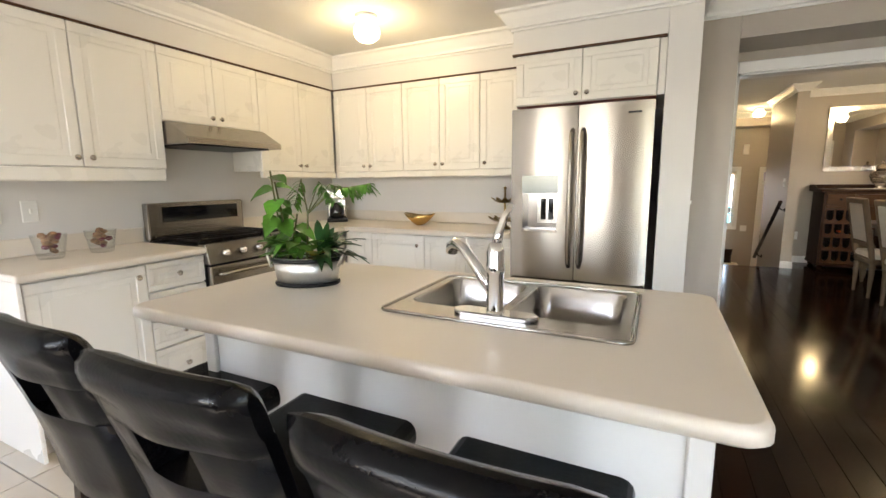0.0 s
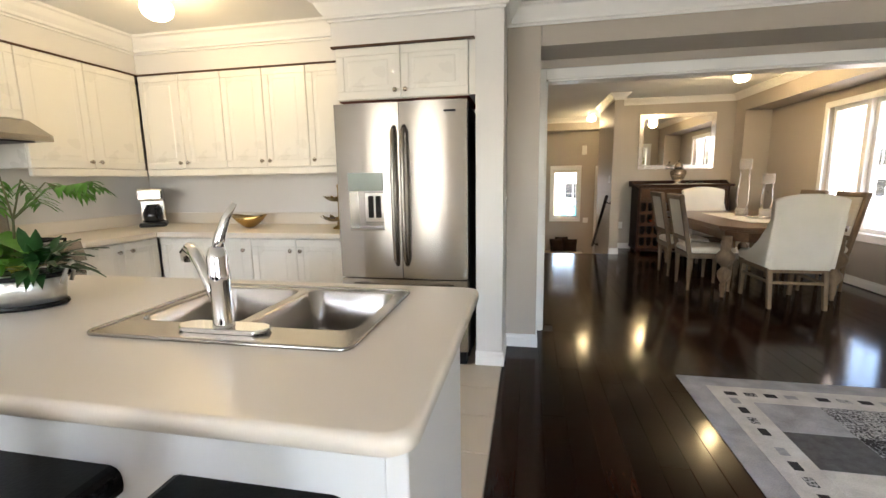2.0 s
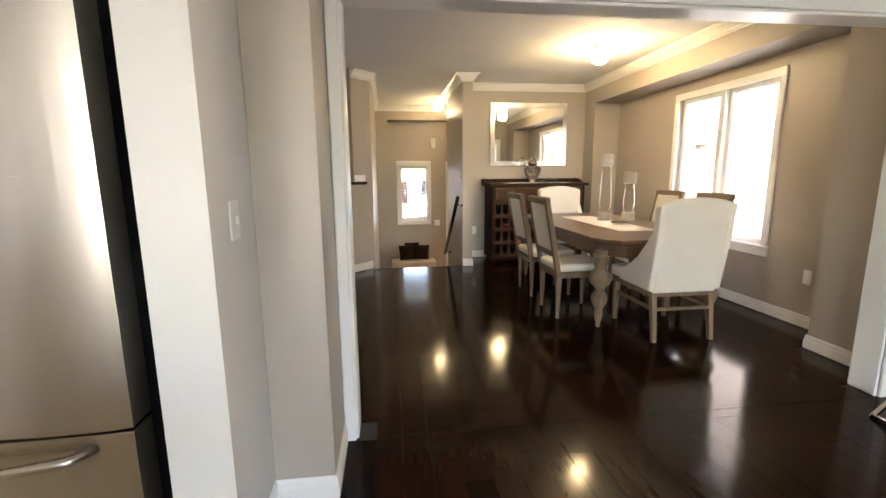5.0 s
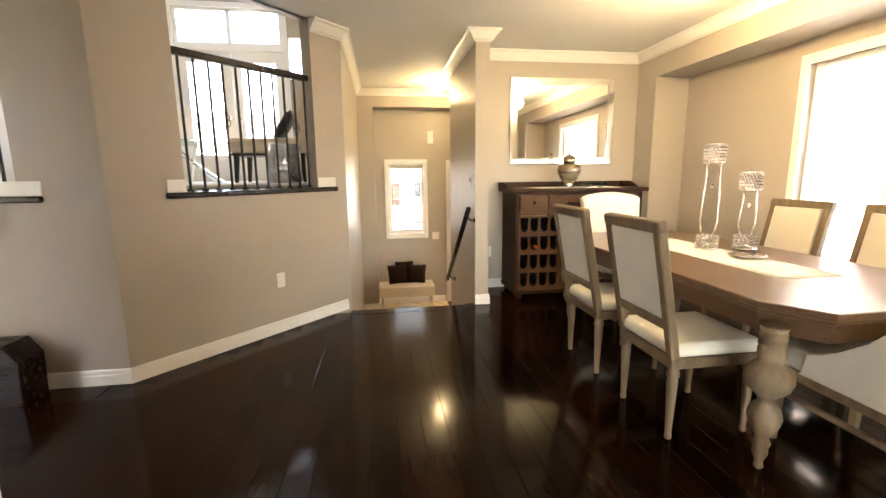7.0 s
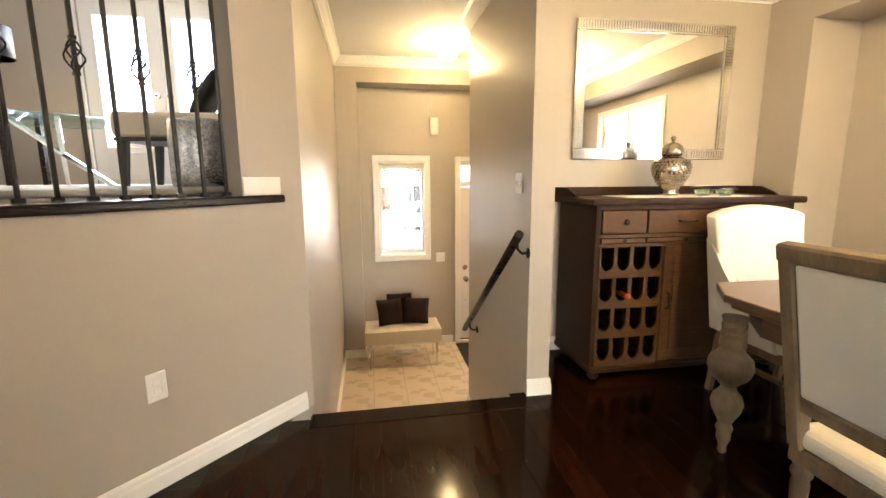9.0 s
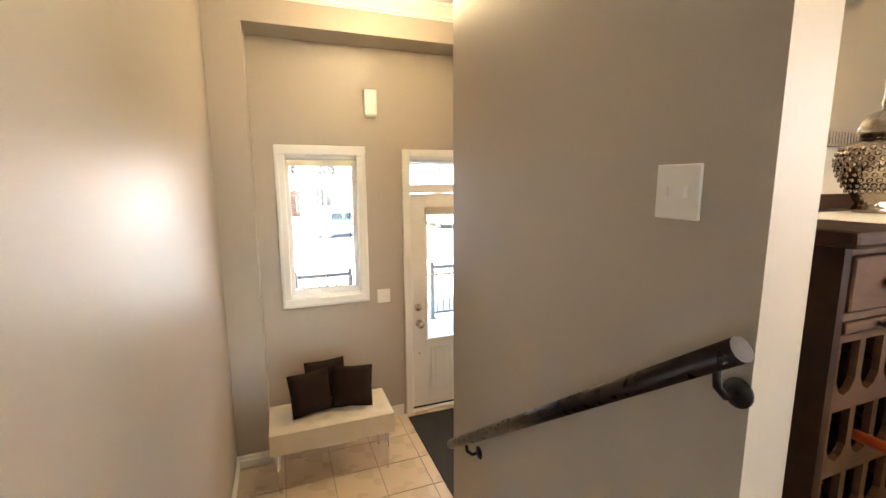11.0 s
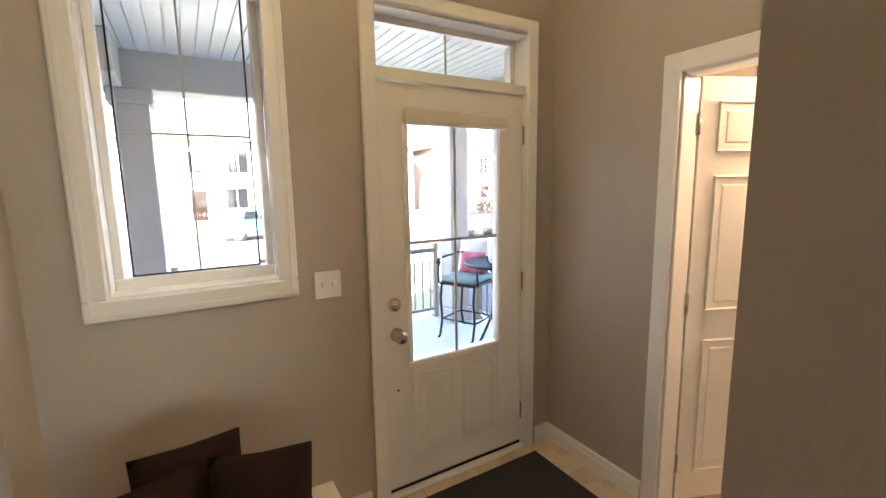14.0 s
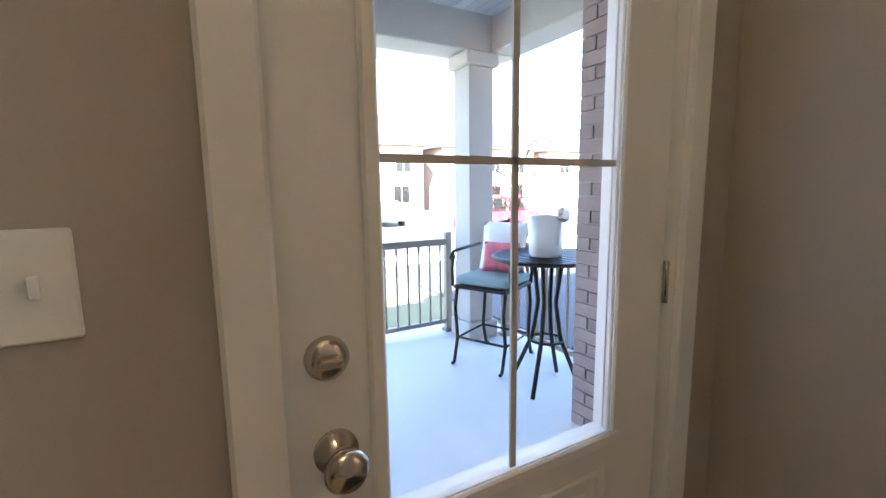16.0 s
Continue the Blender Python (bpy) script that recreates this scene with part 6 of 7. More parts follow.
pd = thing("door_2", "cream six-panel powder room door standing open", "door", pose(3.715, 10.172, EF, 0, 0, -22.5))
pd["kind"] = "structure"
PW = 0.655
sl2 = part("slab", six_panel(PW, 2.0), M_TRIM, pd, m=pose(0, -0.0, 0.012))
for x0 in (0.085, 0.365):
    for z0, z1 in ((0.15, 0.82), (0.96, 1.58), (1.68, 1.90)):
        part("panel", raised_panel(0.205, z1 - z0, 0.004, 0.012), M_TRIM, sl2, m=pose(x0, -0.0046, z0))
lv = part("lever", S().lathe([(0.026, 0), (0.026, 0.008), (0.01, 0.012), (0.01, 0.04), (0, 0.04)], seg=18, m=pose(PW - 0.06, 0, 0.94) @ ax), M_GOLD, sl2, "antique brass lever")
part("grip", S().tube([(PW - 0.06, -0.038, 0.94), (PW - 0.02, -0.042, 0.942), (PW + 0.03, -0.04, 0.936)], [0.009, 0.009, 0.007], 8), M_GOLD, lv)
for z in (0.2, 1.0, 1.8):
    part("hinge", S().tube([(-0.006, -0.004, z - 0.045), (-0.006, -0.004, z + 0.045)], 0.007, 8), M_NICKEL, sl2)
casing("trim_powder_casing", [(3.572, 3.5895, 10.185, 10.262, EF, 1.215), (3.572, 3.5895, 9.415, 9.495, EF, 1.215), (3.572, 3.5895, 9.495, 10.185, 1.135, 1.215),
                              (3.5905, 3.71, 10.176, 10.1895, EF, 1.126), (3.5905, 3.71, 9.4905, 9.504, EF, 1.126), (3.5905, 3.71, 9.504, 10.176, 1.126, 1.1395)])

# handrail on the entry steps
hr = thing("handrail", "dark stained wood wall handrail on iron brackets", "handrail")
part("rail", S().tube([(2.205, 7.78, 0.962), (2.205, 9.165, -0.065)], 0.025, 12), M_DARKWOOD, hr)
for f2 in (0.03, 0.87):
    y, z = 7.78 + 1.385 * f2, 0.962 - 1.027 * f2
    br = part("bracket", S().tube([(2.205, y, z - 0.02), (2.21, y, z - 0.06), (2.235, y, z - 0.085), (2.268, y, z - 0.085)], 0.008, 8), M_IRON, hr, "black iron bracket")
    part("rosette", S().lathe([(0.03, 0), (0.03, 0.006), (0.012, 0.012), (0, 0.012)], seg=18, m=pose(2.2745, y, z - 0.085, 0, -90, 0)), M_IRON, br)


# bench and pillows
bn = thing("tufted_bench", "cream tufted leather bench with metal legs", "bench", pose(1.30, 10.18, EF))
s = S()
nx_, ny_ = 32, 14
BW, BD = 0.86, 0.42
g = {}
for i in range(nx_ + 1):
    for j in range(ny_ + 1):
        x, y = BW * i / nx_, BD * j / ny_
        tf = max(math.exp(-(((x - bx) ** 2 + (y - by) ** 2) / 0.0007)) for bx in [0.1 + 0.132 * q for q in range(6)] for by in (0.1, 0.21, 0.32))
        g[i, j] = s.bm.verts.new((x, y, 0.47 - 0.02 * tf - (0.012 if i in (0, nx_) or j in (0, ny_) else 0)))
for i in range(nx_):
    for j in range(ny_):
        s.bm.faces.new((g[i, j], g[i + 1, j], g[i + 1, j + 1], g[i, j + 1])).smooth = True
s.box(0, BW, 0, BD, 0.31, 0.458)
part("cushion", s, M_TUFT, bn)
for x in (0.05, BW - 0.05):
    for y in (0.05, BD - 0.05):
        part("leg", S().tube([(x, y, 0.31), (x, y, 0.0)], [0.016, 0.012], 10), M_CHROME, bn, "chrome leg")
PG = "brown bench pillows"
for x, y, z, rz, rx in ((1.71, 10.50, -0.225, 6, 76), (1.59, 10.38, -0.252, 14, 68), (1.89, 10.38, -0.252, -14, 66)):
    solo("throw_pillow", S().pillow(0.30, 0.30, 0.11, n=10), M_BROWN, "dark brown velvet throw pillow on the bench", "pillow", pose(x, y, z, rx, 0, rz), PG)
solo("door_mat", S().box(2.45, 3.42, 9.45, 10.84, EF + 0.0005, EF + 0.010, 0.003), M_MAT, "dark grey entry mat inside the front door", "mat")
vt = thing("floor_vent", "white metal floor register under the bench", "vent", pose(1.79, 10.72, EF + 0.0005))
part("frame", boxes((-0.15, 0.15, -0.06, -0.048, 0, 0.006), (-0.15, 0.15, 0.048, 0.06, 0, 0.006), (-0.15, -0.138, -0.048, 0.048, 0, 0.006), (0.138, 0.15, -0.048, 0.048, 0, 0.006)), M_TRIM, vt)
for i in range(9):
    part("slat", boxes((-0.138, 0.138, -0.044 + i * 0.0105, -0.039 + i * 0.0105, 0, 0.004)), M_TRIM, vt)
vt2 = copy_thing(vt, pose(4.25, 10.45, EF + 0.0005, 0, 0, 90))


# ---- balcony rails and raised sitting room ----
def baluster(s, x, z0, z1, basket, y=0.06):
    s.box(x - 0.0065, x + 0.0065, y - 0.0065, y + 0.0065, z0, z1)
    s.box(x - 0.016, x + 0.016, y - 0.016, y + 0.016, z0, z0 + 0.018, 0.003)
    if basket:
        zc = z0 + 0.50
        for k in range(4):
            pts = []
            for i in range(9):
                f2 = i / 8
                a = k * math.pi / 2 + f2 * math.pi
                r = 0.026 * math.sin(math.pi * f2) + 0.004
                pts.append((x + r * math.cos(a), y + r * math.sin(a), zc - 0.055 + 0.11 * f2))
            s.tube(pts, 0.0035, 5)
        for z in (zc - 0.065, zc + 0.055):
            s.box(x - 0.010, x + 0.010, y - 0.010, y + 0.010, z, z + 0.012)


br = thing("balcony_railing", "dark wood handrail on twisted black iron balusters", "railing", DIAG)
part("handrail", S().box(0.452, 1.558, 0.03, 0.09, 2.085, 2.135, 0.014, 3), M_DARKWOOD, br)
for i in range(11):
    s = S()
    baluster(s, 0.51 + i * 0.101, UF, 2.085, i % 2 == 1)
    part("baluster", s, M_IRON, br)
br2 = thing("balcony_railing", "dark wood handrail on black iron balusters", "railing", pose(0, 6.518, 0))
part("handrail", S().box(-2.498, -0.702, 0.03, 0.09, 2.085, 2.135, 0.014, 3), M_DARKWOOD, br2)
for i in range(16):
    s = S()
    baluster(s, -0.80 - i * 0.105, UF, 2.085, i % 4 in (1, 3))
    part("baluster", s, M_IRON, br2)
hr2 = thing("handrail", "dark wood wall handrail below the balcony", "handrail")
part("rail", S().tube([(-1.9, 6.455, 0.35), (-0.82, 6.455, 1.08)], 0.024, 10), M_DARKWOOD, hr2)
part("bracket", S().tube([(-1.0, 6.455, 0.945), (-1.0, 6.46, 0.88), (-1.0, 6.517, 0.87)], 0.008, 8), M_IRON, hr2)
sg = thing("stair_stringer", "dark stained stair stringer against the wall", "stringer")
part("board", S().prism([(-0.70, 0.0), (-0.69, 0.26), (-0.76, 0.36), (-1.8, 0.36), (-1.8, 0.0)], 6.30, 6.50, 0.004, Matrix(((1, 0, 0, 0), (0, 0, 1, 0), (0, 1, 0, 0), (0, 0, 0, 1)))), M_DARKWOOD, sg)

ud = thing("door_3", "white glazed double doors with a transom", "door")
ud["kind"] = "structure"
part("casing", boxes((UX0 - 0.07, UX0, FY - 0.02, FY - 0.0005, UF, 3.81), (UX1, UX1 + 0.07, FY - 0.02, FY - 0.0005, UF, 3.81), (UX0, UX1, FY - 0.02, FY - 0.0005, 3.735, 3.81), (UX0, UX1, FY - 0.01, FY + 0.1, 3.14, 3.22)), M_TRIM, ud)
XM = (UX0 + UX1) / 2
for a, c2 in ((UX0 + 0.005, XM - 0.003), (XM + 0.003, UX1 - 0.005)):
    s = S()
    s.box(a, a + 0.13, FY + 0.02, FY + 0.065, UF, 3.135, 0.003)
    s.box(c2 - 0.13, c2, FY + 0.02, FY + 0.065, UF, 3.135, 0.003)
    s.box(a + 0.13, c2 - 0.13, FY + 0.02, FY + 0.065, UF, 1.62)
    s.box(a + 0.13, c2 - 0.13, FY + 0.02, FY + 0.065, 2.98, 3.135)
    lf = part("leaf", s, M_TRIM, ud)
    pane("pane", boxes((a + 0.13, c2 - 0.13, FY + 0.04, FY + 0.045, 1.62, 2.98)), lf)
    part("panel", raised_panel(c2 - a - 0.26, 0.30, 0.004, 0.015), M_TRIM, lf, m=pose(a + 0.13, FY + 0.0155, 1.27))
    kx = c2 - 0.06 if a < XM - 0.1 else a + 0.06
    part("handle", S().lathe([(0.025, 0), (0.012, 0.012), (0.012, 0.04), (0.026, 0.05), (0.02, 0.066), (0, 0.068)], seg=16, m=pose(kx, FY + 0.02, 2.17) @ ax), M_NICKEL, lf)
tr = part("transom", boxes((UX0, UX0 + 0.05, FY + 0.02, FY + 0.06, 3.22, 3.735), (UX1 - 0.05, UX1, FY + 0.02, FY + 0.06, 3.22, 3.735), (XM - 0.03, XM + 0.03, FY + 0.02, FY + 0.06, 3.22, 3.735), (UX0 + 0.05, UX1 - 0.05, FY + 0.02, FY + 0.06, 3.22, 3.26), (UX0 + 0.05, UX1 - 0.05, FY + 0.02, FY + 0.06, 3.70, 3.735)), M_TRIM, ud)
pane("pane", boxes((UX0 + 0.05, UX1 - 0.05, FY + 0.065, FY + 0.07, 3.26, 3.70)), tr)
part("grille", boxes((UX0 + 0.05, XM - 0.03, FY + 0.05, FY + 0.06, 3.475, 3.485), (XM + 0.03, UX1 - 0.05, FY + 0.05, FY + 0.06, 3.475, 3.485), (-1.17, -1.16, FY + 0.05, FY + 0.0595, 3.26, 3.70), (-0.41, -0.40, FY + 0.05, FY + 0.0595, 3.26, 3.70)), M_STUCCO, tr)
solo("area_rug", S().box(-2.2, 0.55, 7.75, 10.3, UF + 0.0005, UF + 0.035, 0.012, 2), M_SHAG, "cream shag rug on the raised floor", "rug")
ac = thing("accent_chair", "cream upholstered armless chair with black legs", "chair", pose(0.24, 8.92, UF + 0.036, 0, 0, 90))
part("seat", S().box(-0.28, 0.28, -0.25, 0.44, 0.31, 0.47, 0.035, 3), M_BEIGEFAB, ac)
part("backrest", S().prism([(-0.25, 0.31), (-0.24, 0.47), (-0.27, 0.75), (-0.33, 0.98), (-0.38, 1.06), (-0.44, 1.08), (-0.46, 1.03), (-0.40, 0.75), (-0.36, 0.31)], -0.29, 0.29, 0.02, Matrix(((0, 0, 1, 0), (1, 0, 0, 0), (0, 1, 0, 0), (0, 0, 0, 1))), 2), M_BEIGEFAB, ac, "tall rolled-over back")
part("seat_frame", S().box(-0.27, 0.27, -0.33, 0.43, 0.285, 0.309, 0.004), M_BLACK, ac)
for x in (-0.24, 0.24):
    for y in (-0.30, 0.38):
        part("leg", S().tube([(x, y, 0.29), (x, y * 1.05, 0)], [0.035, 0.024], 4), M_BLACK, ac, "black tapered leg")
solo("throw_pillow", S().pillow(0.36, 0.36, 0.11), M_BLACK, "black satin pillow on the accent chair", "pillow", pose(0.34, 8.90, UF + 0.66, 0, -58, 0))
sd = thing("mosaic_stool", "mirrored mosaic drum stool beside the railing", "stool", pose(0.42, 8.35, UF + 0.036))
part("drum", S().lathe([(0.15, 0), (0.16, 0.02), (0.16, 0.36), (0.15, 0.38), (0, 0.38)], seg=24), M_SPARKLE, sd)
gt = thing("glass_coffee_table", "round glass coffee table on crossed chrome legs", "table", pose(-0.72, 9.05, UF + 0.036))
tp = part("top", S().lathe([(0.46, 0.44), (0.46, 0.452), (0, 0.452)], seg=40), M_TOPGLASS, gt, "clear round glass top")
part("rim", S().tube([(0.46 * math.cos(i * math.pi / 20), 0.46 * math.sin(i * math.pi / 20), 0.446) for i in range(41)], 0.006, 6), M_SEAGLASS, tp)
for a in range(3):
    t2 = a * 1.047
    part("leg", S().tube([(0.30 * math.cos(t2), 0.30 * math.sin(t2), 0.0), (-0.28 * math.cos(t2), -0.28 * math.sin(t2), 0.438)], 0.018, 4), M_CHROME, gt, "chrome leg")
ar = thing("armchair", "pale grey upholstered armchair with black legs", "armchair", pose(-1.55, 8.75, UF + 0.036, 0, 0, -90))
part("seat", S().box(-0.33, 0.33, -0.28, 0.35, 0.18, 0.44, 0.04, 3), M_WHITEGREY, ar)
part("backrest", S().box(-0.33, 0.33, -0.40, -0.28, 0.18, 0.68, 0.05, 3), M_WHITEGREY, ar)
for x in (-0.38, 0.38):
    part("arm", S().box(x - 0.05, x + 0.05, -0.38, 0.33, 0.18, 0.58, 0.03, 3), M_WHITEGREY, ar)
    for y in (-0.32, 0.28):
        part("leg", S().tube([(x * 0.8, y, 0.19), (x * 0.85, y, 0)], [0.025, 0.015], 4), M_BLACK, ar)
et = thing("end_table", "dark wood end table under a lamp", "table", pose(-1.62, 9.75, UF + 0.036))
part("top", S().box(-0.24, 0.24, -0.24, 0.24, 0.56, 0.60, 0.006), M_DARKWOOD, et)
for x in (-0.2, 0.2):
    for y in (-0.2, 0.2):
        part("leg", S().box(x - 0.02, x + 0.02, y - 0.02, y + 0.02, 0, 0.56), M_DARKWOOD, et)
tl = thing("table_lamp", "table lamp with a black drum shade, lit", "lamp", pose(-1.62, 9.75, UF + 0.637))
part("base", S().lathe([(0.07, 0), (0.07, 0.015), (0.02, 0.03), (0.03, 0.08), (0.018, 0.14), (0.035, 0.2), (0.02, 0.26), (0.03, 0.32), (0.012, 0.36), (0.01, 0.45)], seg=18), M_CHROME, tl)
sh = part("shade", S().lathe([(0.20, 0.42), (0.20, 0.66), (0.196, 0.66), (0.196, 0.42), (0.20, 0.42)], seg=36), M_BLACK, tl, "black drum shade")
part("lining", S().lathe([(0.193, 0.425), (0.193, 0.655)], seg=36).lathe([(0.05, 0.50), (0.05, 0.56), (0, 0.57)], seg=12), M_SHADEIN, tl, "glowing warm lining")

# ---- family room: rug, tray table, flowers ----
rg = thing("patchwork_rug", "grey cowhide patchwork rug with a checked border", "rug", pose(1.905, 0.75, 0.0))
RW, RL = 2.9, 2.38
part("backing", S().box(0, RW, 0, RL, 0.0005, 0.007, 0.002), M_RUGG, rg, "grey outer border")
for q in ((0.13, RW - 0.13, RL - 0.31, RL - 0.13), (0.13, RW - 0.13, 0.13, 0.31), (0.13, 0.31, 0.31, RL - 0.31), (RW - 0.31, RW - 0.13, 0.31, RL - 0.31)):
    part("band", boxes((*q, 0.0072, 0.0095)), M_RUGL, rg, "light border band")
rnd = random.Random(9)
def chips(horizontal, fixed_, a0, a1):
    k_ = 0
    a = a0
    while a < a1:
        q = (a, a + 0.062, fixed_ - 0.021, fixed_ + 0.021) if horizontal else (fixed_ - 0.021, fixed_ + 0.021, a, a + 0.062)
        part("chip", boxes((q[0], q[1], q[2], q[3], 0.0096, 0.0104)), (M_RUGK, M_RUGM, M_RUGK, M_RUGG)[k_ % 4], rg)
        k_ += 1
        a += 0.105 if k_ % 4 else 0.16


for yy in (0.22, RL - 0.22):
    chips(True, yy, 0.2, RW - 0.25)
for xx in (0.22, RW - 0.22):
    chips(False, xx, 0.30, RL - 0.33)
cols, rws = 7, 6
HIDES = (M_RUGG, M_RUGM, M_RUGT, M_RUGD, M_RUGN, M_RUGL, M_RUGL)
pw, pl = (RW - 0.62) / cols, (RL - 0.62) / rws
for i in range(cols):
    for j in range(rws):
        m_ = HIDES[(i + 3 * (rws - 1 - j)) % 7]
        part("patch", S().box(0.31 + i * pw + 0.002, 0.31 + (i + 1) * pw - 0.002, 0.31 + j * pl + 0.002, 0.31 + (j + 1) * pl - 0.002, 0.0072, 0.0098, 0.0008), m_, rg)
ts = thing("tray_table", "oval pewter tray table on crossed metal legs", "table", pose(4.20, 3.53, 0))
ov = [(0.50 * math.cos(i * math.pi / 20), 0.27 * math.sin(i * math.pi / 20)) for i in range(40)]
part("tray", S().prism(ov, 0.735, 0.75, 0.003), M_SILVER, ts)
part("lip", S().tube([(x, y, 0.752) for x, y in ov] + [(ov[0][0], ov[0][1], 0.752)], 0.008, 6), M_SILVER, ts)
for y in (-0.16, 0.16):
    part("leg", S().tube([(-0.44, y, 0.0), (0.40, y, 0.735)], 0.014, 4), M_SILVER, ts)
    part("leg", S().tube([(0.44, y * 0.9, 0.0), (-0.40, y * 0.9, 0.735)], 0.014, 4), M_SILVER, ts)
part("cross_bar", S().tube([(-0.44, -0.16, 0.012), (-0.44, 0.16, 0.012)], 0.010, 6), M_SILVER, ts)
part("cross_bar", S().tube([(0.44, -0.145, 0.012), (0.44, 0.145, 0.012)], 0.010, 6), M_SILVER, ts)
vs = thing("flower_vase", "tall glass vase of dried hydrangea heads", "vase", pose(4.42, 3.58, 0.7515))
part("vase", S().lathe([(0.05, 0), (0.055, 0.01), (0.045, 0.2), (0.07, 0.36), (0.066, 0.36), (0.041, 0.2), (0.05, 0.012), (0, 0.012)], seg=22), M_GLASS, vs)
rnd = random.Random(2)
for hx, hy, hz, r in ((-0.64, 0.0, 0.83, 0.105), (-0.58, 0.03, 0.72, 0.12), (-0.38, -0.02, 0.92, 0.10), (-0.1, 0.02, 0.95, 0.1)):
    part("stem", S().tube([(0, 0, 0.015), (hx * 0.35, hy, hz * 0.6), (hx, hy, hz - r * 0.4)], 0.004, 5), M_STEM, vs)
    s = S()
    for i in range(150):
        d = Vector((rnd.gauss(0, 1), rnd.gauss(0, 1), rnd.gauss(0, 1))).normalized()
        if d.z < -0.75:
            continue
        side = d.orthogonal().normalized()
        up = d.cross(side)
        c0 = Vector((hx, hy, hz)) + d * r * rnd.uniform(0.82, 1.06) * (0.8 if d.z < 0 else 1)
        ang = rnd.uniform(0, 1.57)
        for k_ in range(4):
            a = ang + k_ * 1.571
            u = side * math.cos(a) + up * math.sin(a)
            v = side * math.cos(a + 1.57) + up * math.sin(a + 1.57)
            s.bm.faces.new([s.bm.verts.new(p) for p in (c0, c0 + u * 0.011 + v * 0.008 + d * 0.003, c0 + u * 0.02 + d * 0.005, c0 + u * 0.011 - v * 0.008 + d * 0.003)])
    part("flower_head", s, M_FLOWER, vs, "dried green-brown hydrangea head")
for x, y in ((3.88, 3.5), (3.98, 3.55)):
    st2 = S()
    for k_ in range(5):
        a = k_ * 1.256
        st2.tube([(0, 0, 0.012), (0.045 * math.cos(a), 0.045 * math.sin(a), 0.012)], [0.014, 0.005], 8)
    solo("starfish_ornament", st2, M_TEAL, "turquoise starfish ornament on the tray table", "ornament", pose(x, y, 0.7515), "starfish ornaments")

# patio door and breakfast window behind
for nm, x0, x1, z0, z1 in (("door_4", 1.2, 4.0, 0.0, 2.12), ("window_3", -2.0, -0.4, 0.85, 2.1)):
    w = thing(nm, "white framed glazing in the rear wall", "window")
    w["kind"] = "structure"
    xm = (x0 + x1) / 2
    part("frame", boxes((x0, x0 + 0.07, -3.12, -3.02, z0, z1), (x1 - 0.07, x1, -3.12, -3.02, z0, z1), (xm - 0.05, xm + 0.05, -3.12, -3.02, z0, z1), (x0 + 0.07, xm - 0.05, -3.12, -3.02, z1 - 0.07, z1), (xm + 0.05, x1 - 0.07, -3.12, -3.02, z1 - 0.07, z1), (x0 + 0.07, xm - 0.05, -3.12, -3.02, z0, z0 + 0.08), (xm + 0.05, x1 - 0.07, -3.12, -3.02, z0, z0 + 0.08)), M_TRIM, w)
    pane("pane", boxes((x0 + 0.07, x1 - 0.07, -3.075, -3.07, z0 + 0.08, z1 - 0.07)), w)

# ---- porch and street ----
PF = -1.0
fixed("ground", boxes((-400, 400, -400, 10.0, -2.2, -1.75), (-400, 400, 10.0, 600, -2.2, -1.75)), M_GRASS, "pale winter lawn")
fixed("road", boxes((-120, 120, 24, 33, -1.749, -1.72)), M_ASPHALT, "grey asphalt street")
fixed("pavement", boxes((-120, 120, 21, 22.6, -1.749, -1.68)), M_CONC, "concrete pavement along the street")
fixed("driveway", boxes((6.5, 12.0, 14.2, 23.9, -1.749, -1.70)), M_ASPHALT, "asphalt driveway")
fixed("porch_floor", boxes((1.12, 5.0, 11.1, 14.1, -1.75, PF)), M_CONC, "pale concrete porch floor")
fixed("wall_house_front", boxes((5.2, 8.0, 10.9, 11.1, -1.75, 6), (1.05, 5.2, 10.95, 11.095, DC + 0.12, 6), (-3.2, 1.05, 11.098, 11.1, -1.75, 0.98)), M_SIDING)
pr = thing("porch_roof", "white vinyl porch ceiling with grey beams", "porch roof")
part("deck", boxes((0.9, 5.2, 11.1, 14.3, 1.82, 1.95)), M_SOFFIT, pr)
for i in range(42):
    part("slat", boxes((0.95 + i * 0.1, 1.04 + i * 0.1, 11.11, 13.5, 1.80, 1.8195)), M_SOFFIT, pr)
part("beam", S().box(1.2, 5.0, 13.5, 13.8, 1.50, 1.815, 0.01), M_STUCCO, pr, "grey boxed beam")
part("side_beam", S().box(4.72, 5.0, 11.12, 13.49, 1.50, 1.795, 0.01), M_STUCCO, pr)
part("side_beam", S().box(1.2, 1.42, 12.95, 13.49, 1.50, 1.795, 0.01), M_STUCCO, pr)
part("eave", boxes((0.9, 5.3, 13.81, 14.5, 1.62, 1.66)), M_SOFFIT, pr)


def porch_column(x, y):
    t = thing("porch_column", "square grey porch column with moulded base", "column", pose(x, y, PF), "porch columns")
    part("shaft", S().box(-0.125, 0.125, -0.125, 0.125, 0.16, 2.38, 0.006), M_STUCCO, t)
    part("base", S().box(-0.16, 0.16, -0.16, 0.16, 0, 0.16, 0.012), M_STUCCO, t)
    part("capital", S().box(-0.16, 0.16, -0.16, 0.16, 2.381, 2.499, 0.012), M_STUCCO, t)


porch_column(4.62, 13.62)
porch_column(1.46, 13.62)


